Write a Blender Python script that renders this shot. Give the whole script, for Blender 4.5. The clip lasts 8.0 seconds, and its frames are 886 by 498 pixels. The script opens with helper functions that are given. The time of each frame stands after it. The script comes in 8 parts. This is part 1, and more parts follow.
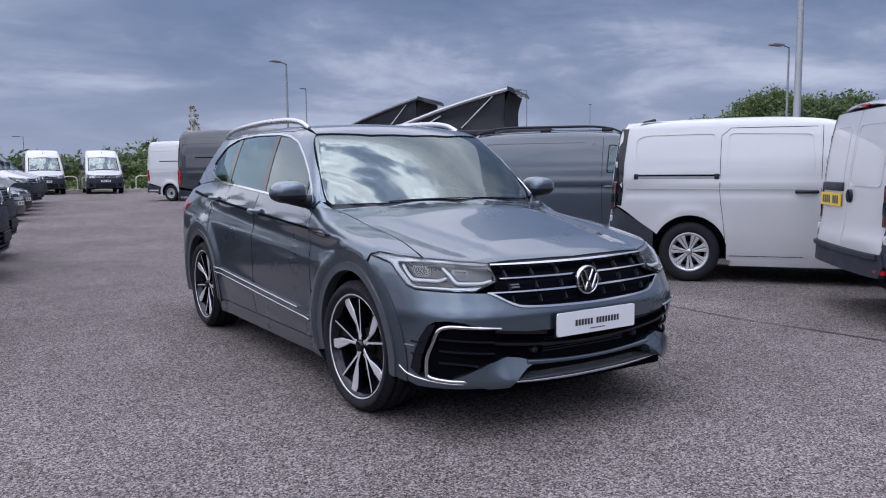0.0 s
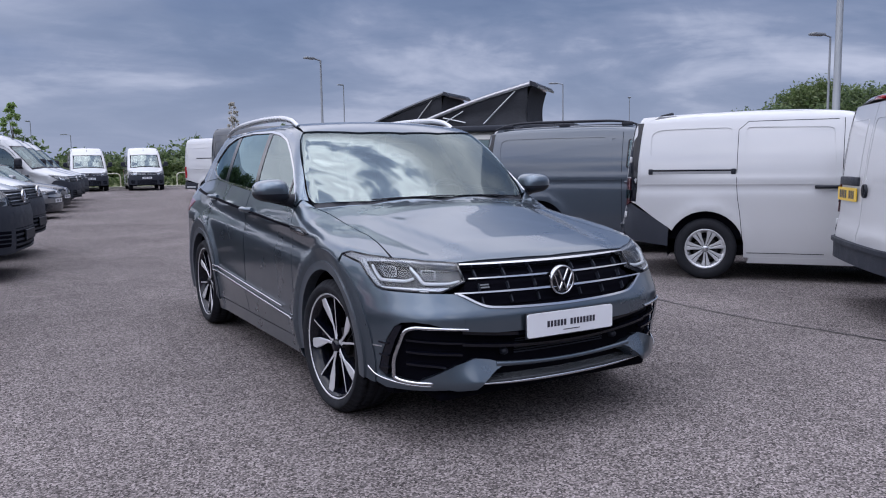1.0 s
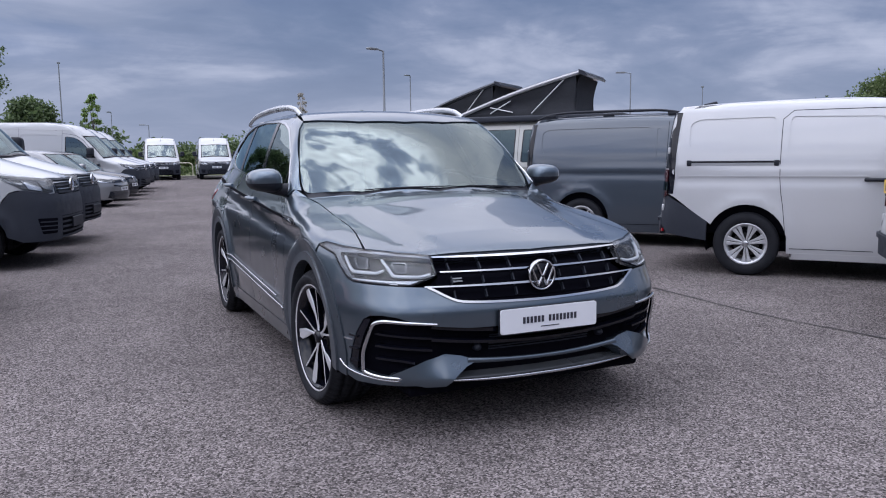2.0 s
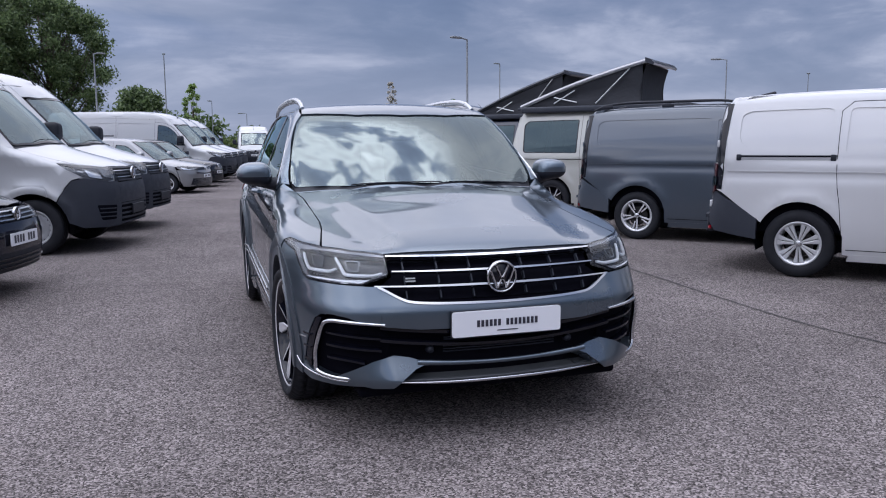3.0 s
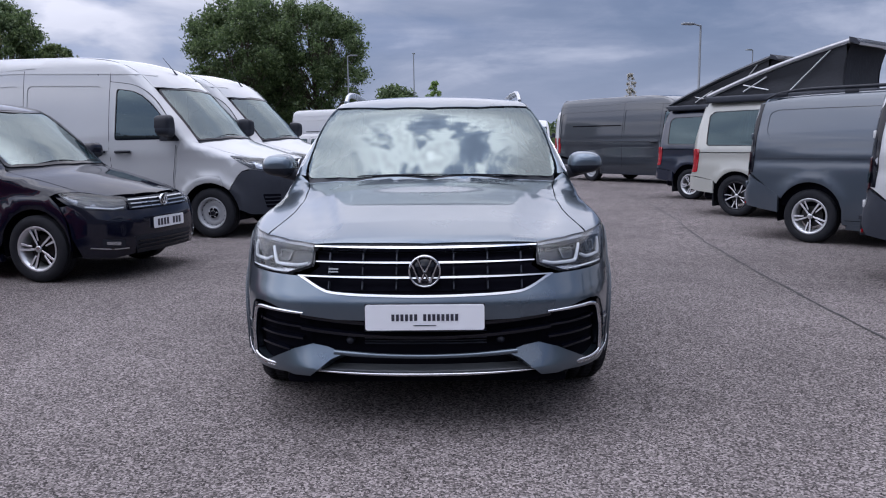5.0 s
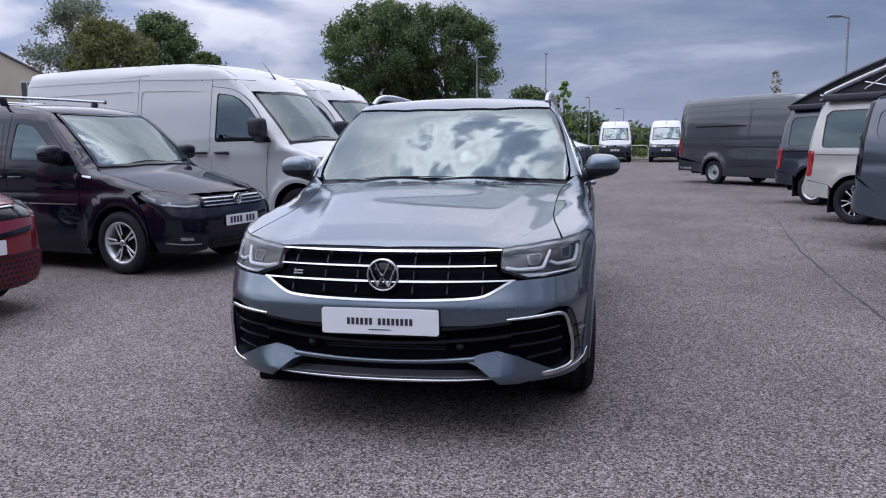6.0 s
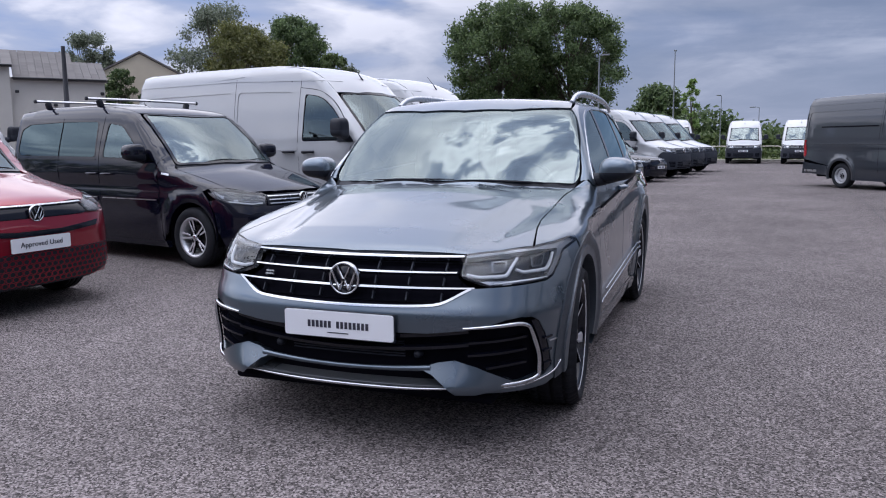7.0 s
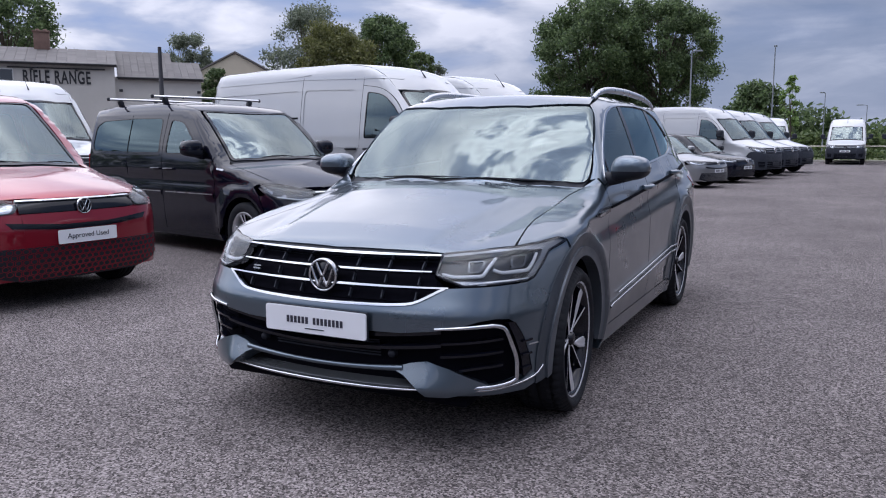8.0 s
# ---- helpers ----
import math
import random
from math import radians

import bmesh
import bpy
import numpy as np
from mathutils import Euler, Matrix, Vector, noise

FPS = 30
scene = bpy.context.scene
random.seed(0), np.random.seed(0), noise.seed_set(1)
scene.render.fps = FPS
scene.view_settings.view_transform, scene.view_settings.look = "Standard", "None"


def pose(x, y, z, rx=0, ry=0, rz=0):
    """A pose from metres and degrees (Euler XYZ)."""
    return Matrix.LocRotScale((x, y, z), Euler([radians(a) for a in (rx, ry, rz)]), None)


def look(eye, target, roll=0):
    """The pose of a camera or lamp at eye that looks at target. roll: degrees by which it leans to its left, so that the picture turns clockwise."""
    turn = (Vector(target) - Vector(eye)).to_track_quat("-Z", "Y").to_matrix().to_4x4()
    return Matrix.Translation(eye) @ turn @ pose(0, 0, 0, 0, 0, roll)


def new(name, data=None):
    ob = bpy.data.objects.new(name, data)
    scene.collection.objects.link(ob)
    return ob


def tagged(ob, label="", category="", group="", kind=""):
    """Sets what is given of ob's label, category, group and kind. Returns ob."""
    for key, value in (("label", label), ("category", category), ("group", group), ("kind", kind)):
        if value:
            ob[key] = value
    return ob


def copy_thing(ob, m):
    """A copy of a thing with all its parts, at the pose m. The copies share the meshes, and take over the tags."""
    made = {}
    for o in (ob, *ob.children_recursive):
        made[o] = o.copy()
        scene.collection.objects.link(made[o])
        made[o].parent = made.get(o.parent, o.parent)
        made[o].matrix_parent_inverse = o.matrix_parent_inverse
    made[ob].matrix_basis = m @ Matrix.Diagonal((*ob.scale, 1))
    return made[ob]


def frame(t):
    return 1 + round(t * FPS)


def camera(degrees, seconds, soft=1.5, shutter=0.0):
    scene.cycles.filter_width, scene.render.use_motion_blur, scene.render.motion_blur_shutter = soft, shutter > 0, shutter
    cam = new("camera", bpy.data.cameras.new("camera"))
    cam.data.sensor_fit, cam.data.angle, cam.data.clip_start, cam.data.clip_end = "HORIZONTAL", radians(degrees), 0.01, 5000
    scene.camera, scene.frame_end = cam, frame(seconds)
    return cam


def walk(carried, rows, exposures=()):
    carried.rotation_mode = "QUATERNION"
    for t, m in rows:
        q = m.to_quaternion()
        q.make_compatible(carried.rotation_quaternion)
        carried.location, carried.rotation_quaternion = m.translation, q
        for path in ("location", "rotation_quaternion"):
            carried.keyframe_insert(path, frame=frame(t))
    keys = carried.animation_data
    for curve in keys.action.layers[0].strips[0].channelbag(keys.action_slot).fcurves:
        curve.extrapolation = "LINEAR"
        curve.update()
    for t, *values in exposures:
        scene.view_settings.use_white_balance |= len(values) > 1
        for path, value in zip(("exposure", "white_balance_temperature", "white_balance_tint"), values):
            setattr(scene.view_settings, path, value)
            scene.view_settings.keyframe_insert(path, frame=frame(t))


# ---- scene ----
from mathutils.geometry import delaunay_2d_cdt

cam = camera(59.6, 8.0, soft=1.1)
METRES, EYE, TILT, LEAN, TURN = 4.90, 1.302, 0.95, -0.2, -33.0
START_X, START_Y = -2.715, -2.761
ROWS = [
    (0.0, 0.0, 0.0, 0.0, -0.08, -6.9, 0.66),
    (0.5, 0.0316, 0.0067, 0.0004, 1.22, -7.04, 0.89),
    (1.0, 0.0704, 0.0134, 0.0021, 2.93, -7.23, 1.06),
    (1.5, 0.1099, 0.0264, -0.0026, 5.28, -7.48, 1.07),
    (3.0, 0.2818, 0.0892, 0.0045, 15.11, -8.57, 0.75),
    (3.5, 0.3453, 0.1179, -0.0005, 19.26, -8.79, 0.83),
    (4.0, 0.4155, 0.1424, -0.0016, 23.83, -8.86, 0.97),
    (4.5, 0.4812, 0.1756, -0.0016, 28.58, -8.78, 1.14),
    (6.0, 0.6631, 0.3294, -0.0053, 43.64, -8.38, 1.42),
    (6.5, 0.7047, 0.3912, -0.0039, 48.56, -8.26, 1.36),
    (7.0, 0.7481, 0.449, -0.0054, 53.05, -8.23, 1.24),
    (7.5, 0.7734, 0.498, -0.0059, 56.82, -8.23, 1.08),
    (8.0, 0.7903, 0.5381, -0.0091, 59.75, -8.23, 1.01),
]
walk(cam, [(t, pose(START_X, START_Y, EYE, TILT, LEAN, TURN) @ pose(METRES * x, METRES * y, METRES * z, 90 + pitch, roll, yaw))
           for t, x, y, z, yaw, pitch, roll in ROWS],
     [(0.0, 0.0, 6050, 17), (8.0, 0.0, 6050, 17)])

# ---- light: a clouded summer sky with a veiled high sun ----
SUN_AZ, SUN_EL = radians(320), radians(70)
world = bpy.data.worlds.new("sky")
scene.world = world
world.use_nodes = True


def nodes_of(tree):
    tree.nodes.clear()

    def add(kind, **sets):
        n = tree.nodes.new(kind)
        for k, v in sets.items():
            if k in n.inputs:
                n.inputs[k].default_value = v
        return n
    return add, tree.links.new


def ramp(node, stops):
    els = node.color_ramp.elements
    while len(els) > 1:
        els.remove(els[-1])
    els[0].position, els[0].color = stops[0][0], (*stops[0][1], 1)
    for p, c in stops[1:]:
        e = els.new(p)
        e.color = (*c, 1)


def build_sky():
    add, link = nodes_of(world.node_tree)
    tc = add("ShaderNodeTexCoord")
    sky = add("ShaderNodeTexSky")
    sky.sky_type, sky.sun_disc = "NISHITA", False
    sky.sun_elevation, sky.sun_rotation = SUN_EL, SUN_AZ
    sky.air_density, sky.dust_density = 1.2, 1.5
    sep = add("ShaderNodeSeparateXYZ")
    link(tc.outputs["Generated"], sep.inputs[0])

    def maths(op, a, b=None, c=None):
        n = add("ShaderNodeMath")
        n.operation = op
        for k, v in enumerate((a, b, c)):
            if v is None:
                continue
            if isinstance(v, (int, float)):
                n.inputs[k].default_value = v
            else:
                link(v, n.inputs[k])
        return n.outputs[0]

    def spread(value, lo, hi):
        n = add("ShaderNodeMapRange")
        n.interpolation_type = "SMOOTHSTEP"
        link(value, n.inputs["Value"])
        n.inputs["From Min"].default_value, n.inputs["From Max"].default_value = lo, hi
        return n.outputs[0]

    def blend(fac, a, b):
        n = add("ShaderNodeMix")
        n.data_type = "RGBA"
        link(fac, n.inputs[0])
        for k, v in ((6, a), (7, b)):
            if isinstance(v, tuple):
                n.inputs[k].default_value = (*v, 1)
            else:
                link(v, n.inputs[k])
        return n.outputs[2]

    def layer(lift, scale, detail, rough, distort, shift=0.0):
        # the direction laid on a flat cloud layer, so that clouds shrink towards the horizon
        za = maths("ADD", zc, lift)
        comb = add("ShaderNodeCombineXYZ")
        link(maths("ADD", maths("DIVIDE", sep.outputs["X"], za), shift), comb.inputs[0])
        link(maths("DIVIDE", sep.outputs["Y"], za), comb.inputs[1])
        n = add("ShaderNodeTexNoise", Scale=scale, Detail=detail, Roughness=rough, Distortion=distort)
        link(comb.outputs[0], n.inputs["Vector"])
        return n.outputs["Fac"]

    def tones(value, stops):
        n = add("ShaderNodeValToRGB")
        ramp(n, stops)
        link(value, n.inputs[0])
        return n.outputs[0]

    zc = maths("MAXIMUM", sep.outputs["Z"], 0.0)
    # low storm deck: broad slate masses with a brighter, ragged upper layer
    deck = maths("MULTIPLY_ADD", layer(0.20, 0.85, 7.0, 0.52, 0.5), 0.82, maths("MULTIPLY", layer(0.20, 2.6, 8.0, 0.6, 0.6, 7.0), 0.18))
    dark = tones(deck, [(0.36, (0.135, 0.190, 0.305)), (0.46, (0.180, 0.240, 0.360)), (0.52, (0.255, 0.310, 0.430)), (0.57, (0.40, 0.45, 0.56)), (0.64, (0.58, 0.62, 0.72)), (0.74, (0.90, 0.91, 0.96))])
    # broken bright cloud high up, with blue between
    puffs = layer(0.34, 6.2, 12.0, 0.55, 0.0, 3.0)
    bright = tones(puffs, [(0.36, (0.32, 0.50, 0.92)), (0.44, (0.70, 0.92, 1.4)), (0.475, (2.0, 2.15, 2.35)), (0.525, (4.0, 4.05, 4.1)), (0.60, (2.8, 2.86, 2.95)), (0.68, (5.0, 5.0, 5.0))])
    # long streaks between the two, over the northern half
    streaks = layer(0.16, 1.5, 6.0, 0.5, 0.4, 11.0)
    mid = tones(streaks, [(0.36, (0.32, 0.425, 0.665)), (0.47, (0.475, 0.545, 0.71)), (0.54, (0.78, 0.81, 0.90)), (0.66, (1.18, 1.18, 1.22))])
    side = add("ShaderNodeVectorMath")
    side.operation = "DOT_PRODUCT"
    link(tc.outputs["Generated"], side.inputs[0])
    side.inputs[1].default_value = (0.46, 0.22, 0.0)
    lean = maths("SUBTRACT", side.outputs["Value"], sep.outputs["Z"])
    veil = tones(streaks, [(0.36, (0.85, 1.0, 1.35)), (0.48, (1.45, 1.55, 1.75)), (0.56, (2.1, 2.15, 2.25)), (0.66, (3.0, 3.0, 3.0))])
    body = blend(spread(lean, 0.20, -0.34), dark, mid)
    body = blend(spread(lean, -0.45, -0.95), body, veil)
    body = blend(spread(zc, 0.84, 0.95), body, bright)
    # pale haze towards the horizon
    haze = maths("MULTIPLY", spread(zc, 0.18, 0.0), 0.6)
    clouds = add("ShaderNodeBackground", Strength=1.0)
    link(blend(haze, body, (0.40, 0.455, 0.57)), clouds.inputs["Color"])
    clear = add("ShaderNodeBackground", Strength=0.06)
    link(sky.outputs[0], clear.inputs["Color"])
    mix = add("ShaderNodeMixShader")
    mix.inputs[0].default_value = 0.9
    link(clear.outputs[0], mix.inputs[1])
    link(clouds.outputs[0], mix.inputs[2])
    out = add("ShaderNodeOutputWorld")
    link(mix.outputs[0], out.inputs[0])


build_sky()
sun_data = bpy.data.lights.new("sun", "SUN")
sun_data.energy, sun_data.angle, sun_data.color = 1.65, radians(124), (1.0, 0.97, 0.93)
sun = new("sun", sun_data)
sun_dir = Vector((math.sin(SUN_AZ) * math.cos(SUN_EL), math.cos(SUN_AZ) * math.cos(SUN_EL), math.sin(SUN_EL)))
sun.matrix_world = look(sun_dir * 80, (0, 0, 0))

# ---- materials ----
def principled(name, color, rough=0.5, metal=0.0, coat=0.0, spec=0.5, vary=0.0, vscale=3.0, rvary=0.0, bump=0.0, bscale=200.0, grain=0.0, gscale=60.0, random_value=0.0, emit=0.0):
    """One procedural surface: two scales of colour change, change of gloss, fine relief."""
    m = bpy.data.materials.new(name)
    m.use_nodes = True
    add, link = nodes_of(m.node_tree)
    out, b = add("ShaderNodeOutputMaterial"), add("ShaderNodeBsdfPrincipled")
    link(b.outputs[0], out.inputs[0])
    b.inputs["Base Color"].default_value = (*color, 1)
    b.inputs["Roughness"].default_value, b.inputs["Metallic"].default_value = rough, metal
    b.inputs["Coat Weight"].default_value, b.inputs["Coat Roughness"].default_value = coat, 0.03
    b.inputs["Specular IOR Level"].default_value = spec
    if emit:
        b.inputs["Emission Color"].default_value, b.inputs["Emission Strength"].default_value = (*color, 1), emit
    tc = add("ShaderNodeTexCoord")
    col = None
    if vary or grain or random_value:
        n1 = add("ShaderNodeTexNoise", Scale=vscale, Detail=5.0, Roughness=0.6)
        n2 = add("ShaderNodeTexNoise", Scale=gscale, Detail=3.0, Roughness=0.6)
        for n in (n1, n2):
            link(tc.outputs["Object"], n.inputs["Vector"])
        hsv = add("ShaderNodeHueSaturation")
        hsv.inputs["Color"].default_value = (*color, 1)
        a1, a2 = add("ShaderNodeMath"), add("ShaderNodeMath")
        a1.operation = a2.operation = "MULTIPLY_ADD"
        link(n1.outputs["Fac"], a1.inputs[0])
        a1.inputs[1].default_value, a1.inputs[2].default_value = 2.2 * vary, 1.0 - 1.1 * vary - 1.1 * grain
        link(n2.outputs["Fac"], a2.inputs[0])
        a2.inputs[1].default_value = 2.2 * grain
        link(a1.outputs[0], a2.inputs[2])
        last = a2
        if random_value:
            info, a3 = add("ShaderNodeObjectInfo"), add("ShaderNodeMath")
            a3.operation = "MULTIPLY_ADD"
            link(info.outputs["Random"], a3.inputs[0])
            a3.inputs[1].default_value = random_value
            link(a2.outputs[0], a3.inputs[2])
            last = a3
        link(last.outputs[0], hsv.inputs["Value"])
        link(hsv.outputs[0], b.inputs["Base Color"])
    if rvary:
        n3, mr = add("ShaderNodeTexNoise", Scale=vscale * 2.3, Detail=4.0), add("ShaderNodeMapRange")
        link(tc.outputs["Object"], n3.inputs["Vector"])
        link(n3.outputs["Fac"], mr.inputs["Value"])
        mr.inputs["From Min"].default_value, mr.inputs["From Max"].default_value = 0.3, 0.7
        mr.inputs["To Min"].default_value, mr.inputs["To Max"].default_value = max(0.0, rough - rvary), rough + rvary
        link(mr.outputs[0], b.inputs["Roughness"])
    if bump:
        n4, bp = add("ShaderNodeTexNoise", Scale=bscale, Detail=3.0), add("ShaderNodeBump", Strength=bump, Distance=0.01)
        link(tc.outputs["Object"], n4.inputs["Vector"])
        link(n4.outputs["Fac"], bp.inputs["Height"])
        link(bp.outputs[0], b.inputs["Normal"])
    return m


def glass(name, tint, ior=1.5, rough=0.0, gloss=(0.86, 0.87, 0.88)):
    """A pane: clear or tinted, with the gloss of glass."""
    m = bpy.data.materials.new(name)
    m.use_nodes = True
    add, link = nodes_of(m.node_tree)
    out, mix, fr = add("ShaderNodeOutputMaterial"), add("ShaderNodeMixShader"), add("ShaderNodeFresnel", IOR=ior)
    t, g = add("ShaderNodeBsdfTransparent"), add("ShaderNodeBsdfGlossy", Roughness=rough)
    t.inputs["Color"].default_value = (*tint, 1)
    g.inputs["Color"].default_value = (*gloss, 1)
    link(fr.outputs[0], mix.inputs[0])
    link(t.outputs[0], mix.inputs[1])
    link(g.outputs[0], mix.inputs[2])
    link(mix.outputs[0], out.inputs[0])
    return m


def paint(name, color, metal=0.0, rough=0.32):
    return principled(name, color, rough=rough, metal=metal, coat=1.0, vary=0.04, vscale=1.2, grain=0.05 if metal else 0.0, gscale=900, rvary=0.04)


PAINT_GREY = paint("steel_grey_paint", (0.098, 0.128, 0.160), 0.82, 0.30)
ARCH_GREY = principled("satin_arch_grey", (0.035, 0.043, 0.054), rough=0.36, spec=0.4, vary=0.06, vscale=4, rvary=0.05)
ARCH_LIP = principled("satin_arch_lip", (0.075, 0.086, 0.102), rough=0.38, metal=0.3, vary=0.05, vscale=4, rvary=0.05)
PAINT_WHITE = paint("white_paint", (0.48, 0.485, 0.50))
PAINT_SILVER_WHITE = paint("pale_grey_paint", (0.40, 0.408, 0.42))
PAINT_DARK = paint("dark_grey_paint", (0.024, 0.030, 0.040), 0.3)
PAINT_MID = paint("blue_grey_paint", (0.056, 0.071, 0.093), 0.35)
PAINT_RED = paint("deep_red_paint", (0.25, 0.004, 0.018), 0.6, 0.34)
PAINT_BLACK = principled("black_paint", (0.004, 0.0045, 0.012), rough=0.06, spec=0.5, rvary=0.02, vary=0.04, vscale=1.2)
PAINT_NAVY = paint("navy_paint", (0.002, 0.007, 0.024), 0.2)
PAINT_CREAM = paint("pale_cream_paint", (0.37, 0.372, 0.345))
PAINT_SILVER = paint("silver_paint", (0.24, 0.245, 0.255), 0.6)
CHROME = principled("chrome", (0.54, 0.55, 0.57), rough=0.12, metal=1.0, rvary=0.04)
RAIL_ALLOY = principled("weathered_rail_alloy", (0.20, 0.205, 0.215), rough=0.5, metal=0.7, rvary=0.08, vary=0.15, vscale=6)
SATIN = principled("satin_aluminium", (0.62, 0.63, 0.65), rough=0.3, metal=1.0, rvary=0.06)
ALLOY = principled("cut_alloy", (0.64, 0.64, 0.67), rough=0.24, metal=0.45, rvary=0.06)
ALLOY_SILVER = principled("silver_wheel_paint", (0.56, 0.57, 0.59), rough=0.35, metal=0.6, rvary=0.06, vary=0.05)
STEEL_WHEEL = principled("painted_steel_wheel", (0.36, 0.37, 0.39), rough=0.42, metal=0.4, vary=0.1, vscale=9)
GLOSS_BLACK = principled("gloss_black", (0.004, 0.0045, 0.009), rough=0.14, coat=0.0, spec=0.4, rvary=0.03)
PLASTIC = principled("black_plastic", (0.012, 0.014, 0.021), rough=0.5, spec=0.28, vary=0.12, vscale=6, bump=0.12, bscale=500)
GREY_PLASTIC = principled("dark_grey_plastic", (0.022, 0.026, 0.037), rough=0.6, spec=0.35, vary=0.1, vscale=4, bump=0.15, bscale=420, rvary=0.08)
# near-black, hardly any gloss: shade in cavities and gaps put into the colour
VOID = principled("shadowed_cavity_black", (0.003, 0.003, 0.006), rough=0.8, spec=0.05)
RUBBER = principled("tyre_rubber", (0.013, 0.014, 0.018), rough=0.75, spec=0.22, vary=0.18, vscale=7, bump=0.2, bscale=240, rvary=0.1)
SEAT_CLOTH = principled("dark_seat_cloth", (0.03, 0.03, 0.034), rough=0.9, spec=0.2, vary=0.2, vscale=20, bump=0.2, bscale=600)
DISC = principled("brake_disc_steel", (0.045, 0.044, 0.044), rough=0.45, metal=0.8, vary=0.2, vscale=30)
GLASS = glass("clear_glass", (0.46, 0.52, 0.51), 2.4, 0.0, (0.78, 0.90, 0.90))
GLASS_DARK = glass("privacy_glass", (0.03, 0.046, 0.052), 1.7, 0.0, (0.62, 0.84, 0.92))
GLASS_SIDE = glass("side_glass", (0.40, 0.50, 0.50), 2.0, 0.0, (0.68, 0.88, 0.95))
GLASS_LAMP = glass("lamp_lens", (0.93, 0.94, 0.95), 1.45)
LAMP_CHROME = principled("lamp_reflector", (0.46, 0.48, 0.51), rough=0.22, metal=0.9, vary=0.3, vscale=25)
LAMP_WHITE = principled("daylight_strip", (0.74, 0.77, 0.81), rough=0.25, coat=0.5)
RED_LENS = principled("red_lamp_lens", (0.30, 0.005, 0.012), rough=0.12, coat=1.0, vary=0.1, vscale=30)
SMOKED_LENS = principled("smoked_red_lens", (0.05, 0.004, 0.007), rough=0.12, coat=1.0, vary=0.1, vscale=30)
AMBER_LENS = principled("amber_lens", (0.7, 0.2, 0.02), rough=0.15, coat=1.0)
PLATE_WHITE = principled("white_plate", (0.74, 0.75, 0.78), rough=0.3, vary=0.02, vscale=10)
PLATE_YELLOW = principled("yellow_plate", (0.72, 0.47, 0.02), rough=0.3, vary=0.02, vscale=10)
LAMP_BODY = principled("lamp_inner_satin", (0.032, 0.034, 0.038), rough=0.25, metal=0.4, vary=0.1, vscale=12)
LAMP_GREY = principled("lamp_module_glass", (0.16, 0.17, 0.19), rough=0.2, metal=0.8, vary=0.4, vscale=20)
LAMP_RING = principled("lamp_ring_grey", (0.16, 0.17, 0.18), rough=0.2, metal=0.6)
LAMP_FRAME = principled("lamp_frame_satin", (0.42, 0.44, 0.47), rough=0.22, metal=0.7, vary=0.05, vscale=20)
VAN_LAMP = principled("van_lamp_inner", (0.06, 0.064, 0.07), rough=0.3, metal=0.6, vary=0.4, vscale=18)
PLATE_INK = principled("plate_ink", (0.03, 0.03, 0.045), rough=0.4)

# ---- tools for shapes ----
def mesh_of(name, verts, faces, smooth=True, normals=None):
    me = bpy.data.meshes.new(name)
    me.from_pydata([tuple(map(float, v)) for v in verts], [], [tuple(map(int, f)) for f in faces])
    me.update()
    if smooth:
        me.shade_smooth()
    if normals is not None:
        me.normals_split_custom_set_from_vertices([tuple(map(float, n)) for n in normals])
    return me


def place(name, me, material, parent=None, label=""):
    ob = new(name, me)
    if material and not me.materials:
        me.materials.append(material)
    if parent:
        ob.parent = parent
    if label:
        tagged(ob, label)
    return ob


def part(name, bm, material, parent, label="", smooth=True):
    """Links a bmesh as one mesh object under a thing or a part."""
    me = bpy.data.meshes.new(name)
    bm.to_mesh(me)
    bm.free()
    if smooth:
        me.shade_smooth()
        me.set_sharp_from_angle(angle=radians(35))
    return place(name, me, material, parent, label)


def empty(name, label, category, group="", kind=""):
    ob = tagged(new(name), label, category, group, kind)
    ob.empty_display_size = 0.2
    return ob


def pchip(*pts):
    """A smooth curve through the points that never overshoots, held level past its ends."""
    xs, ys = np.array([p[0] for p in pts], float), np.array([p[1] for p in pts], float)
    h, d = np.diff(xs), np.diff(ys) / np.diff(xs)
    m = np.zeros(len(xs))
    m[0], m[-1] = d[0], d[-1]
    for i in range(1, len(xs) - 1):
        if d[i - 1] * d[i] > 0:
            w1, w2 = 2 * h[i] + h[i - 1], h[i] + 2 * h[i - 1]
            m[i] = (w1 + w2) / (w1 / d[i - 1] + w2 / d[i])

    def f(x):
        x = np.clip(np.asarray(x, float), xs[0], xs[-1])
        i = np.clip(np.searchsorted(xs, x) - 1, 0, len(h) - 1)
        t = (x - xs[i]) / h[i]
        return ((1 + 2 * t) * (1 - t) ** 2 * ys[i] + t * (1 - t) ** 2 * h[i] * m[i] + t * t * (3 - 2 * t) * ys[i + 1] + t * t * (t - 1) * h[i] * m[i + 1])
    return f


def soft(f, lo, hi, sigma, fine=0.0005):
    """The same curve with its bends eased over the given length."""
    k = int(3 * sigma / fine) + 1
    w = np.exp(-0.5 * (np.arange(-k, k + 1) * fine / sigma) ** 2)
    xs = np.arange(lo, hi, fine)
    wide = np.concatenate([xs[0] + fine * np.arange(-k, 0), xs, xs[-1] + fine * np.arange(1, k + 1)])
    ys = np.convolve(f(wide), w / w.sum(), "valid")
    return lambda x: np.interp(x, xs, ys)


def smax(a, b, k):
    h = np.clip(k - np.abs(a - b), 0, None) / k
    return np.maximum(a, b) + h * h * k * 0.25


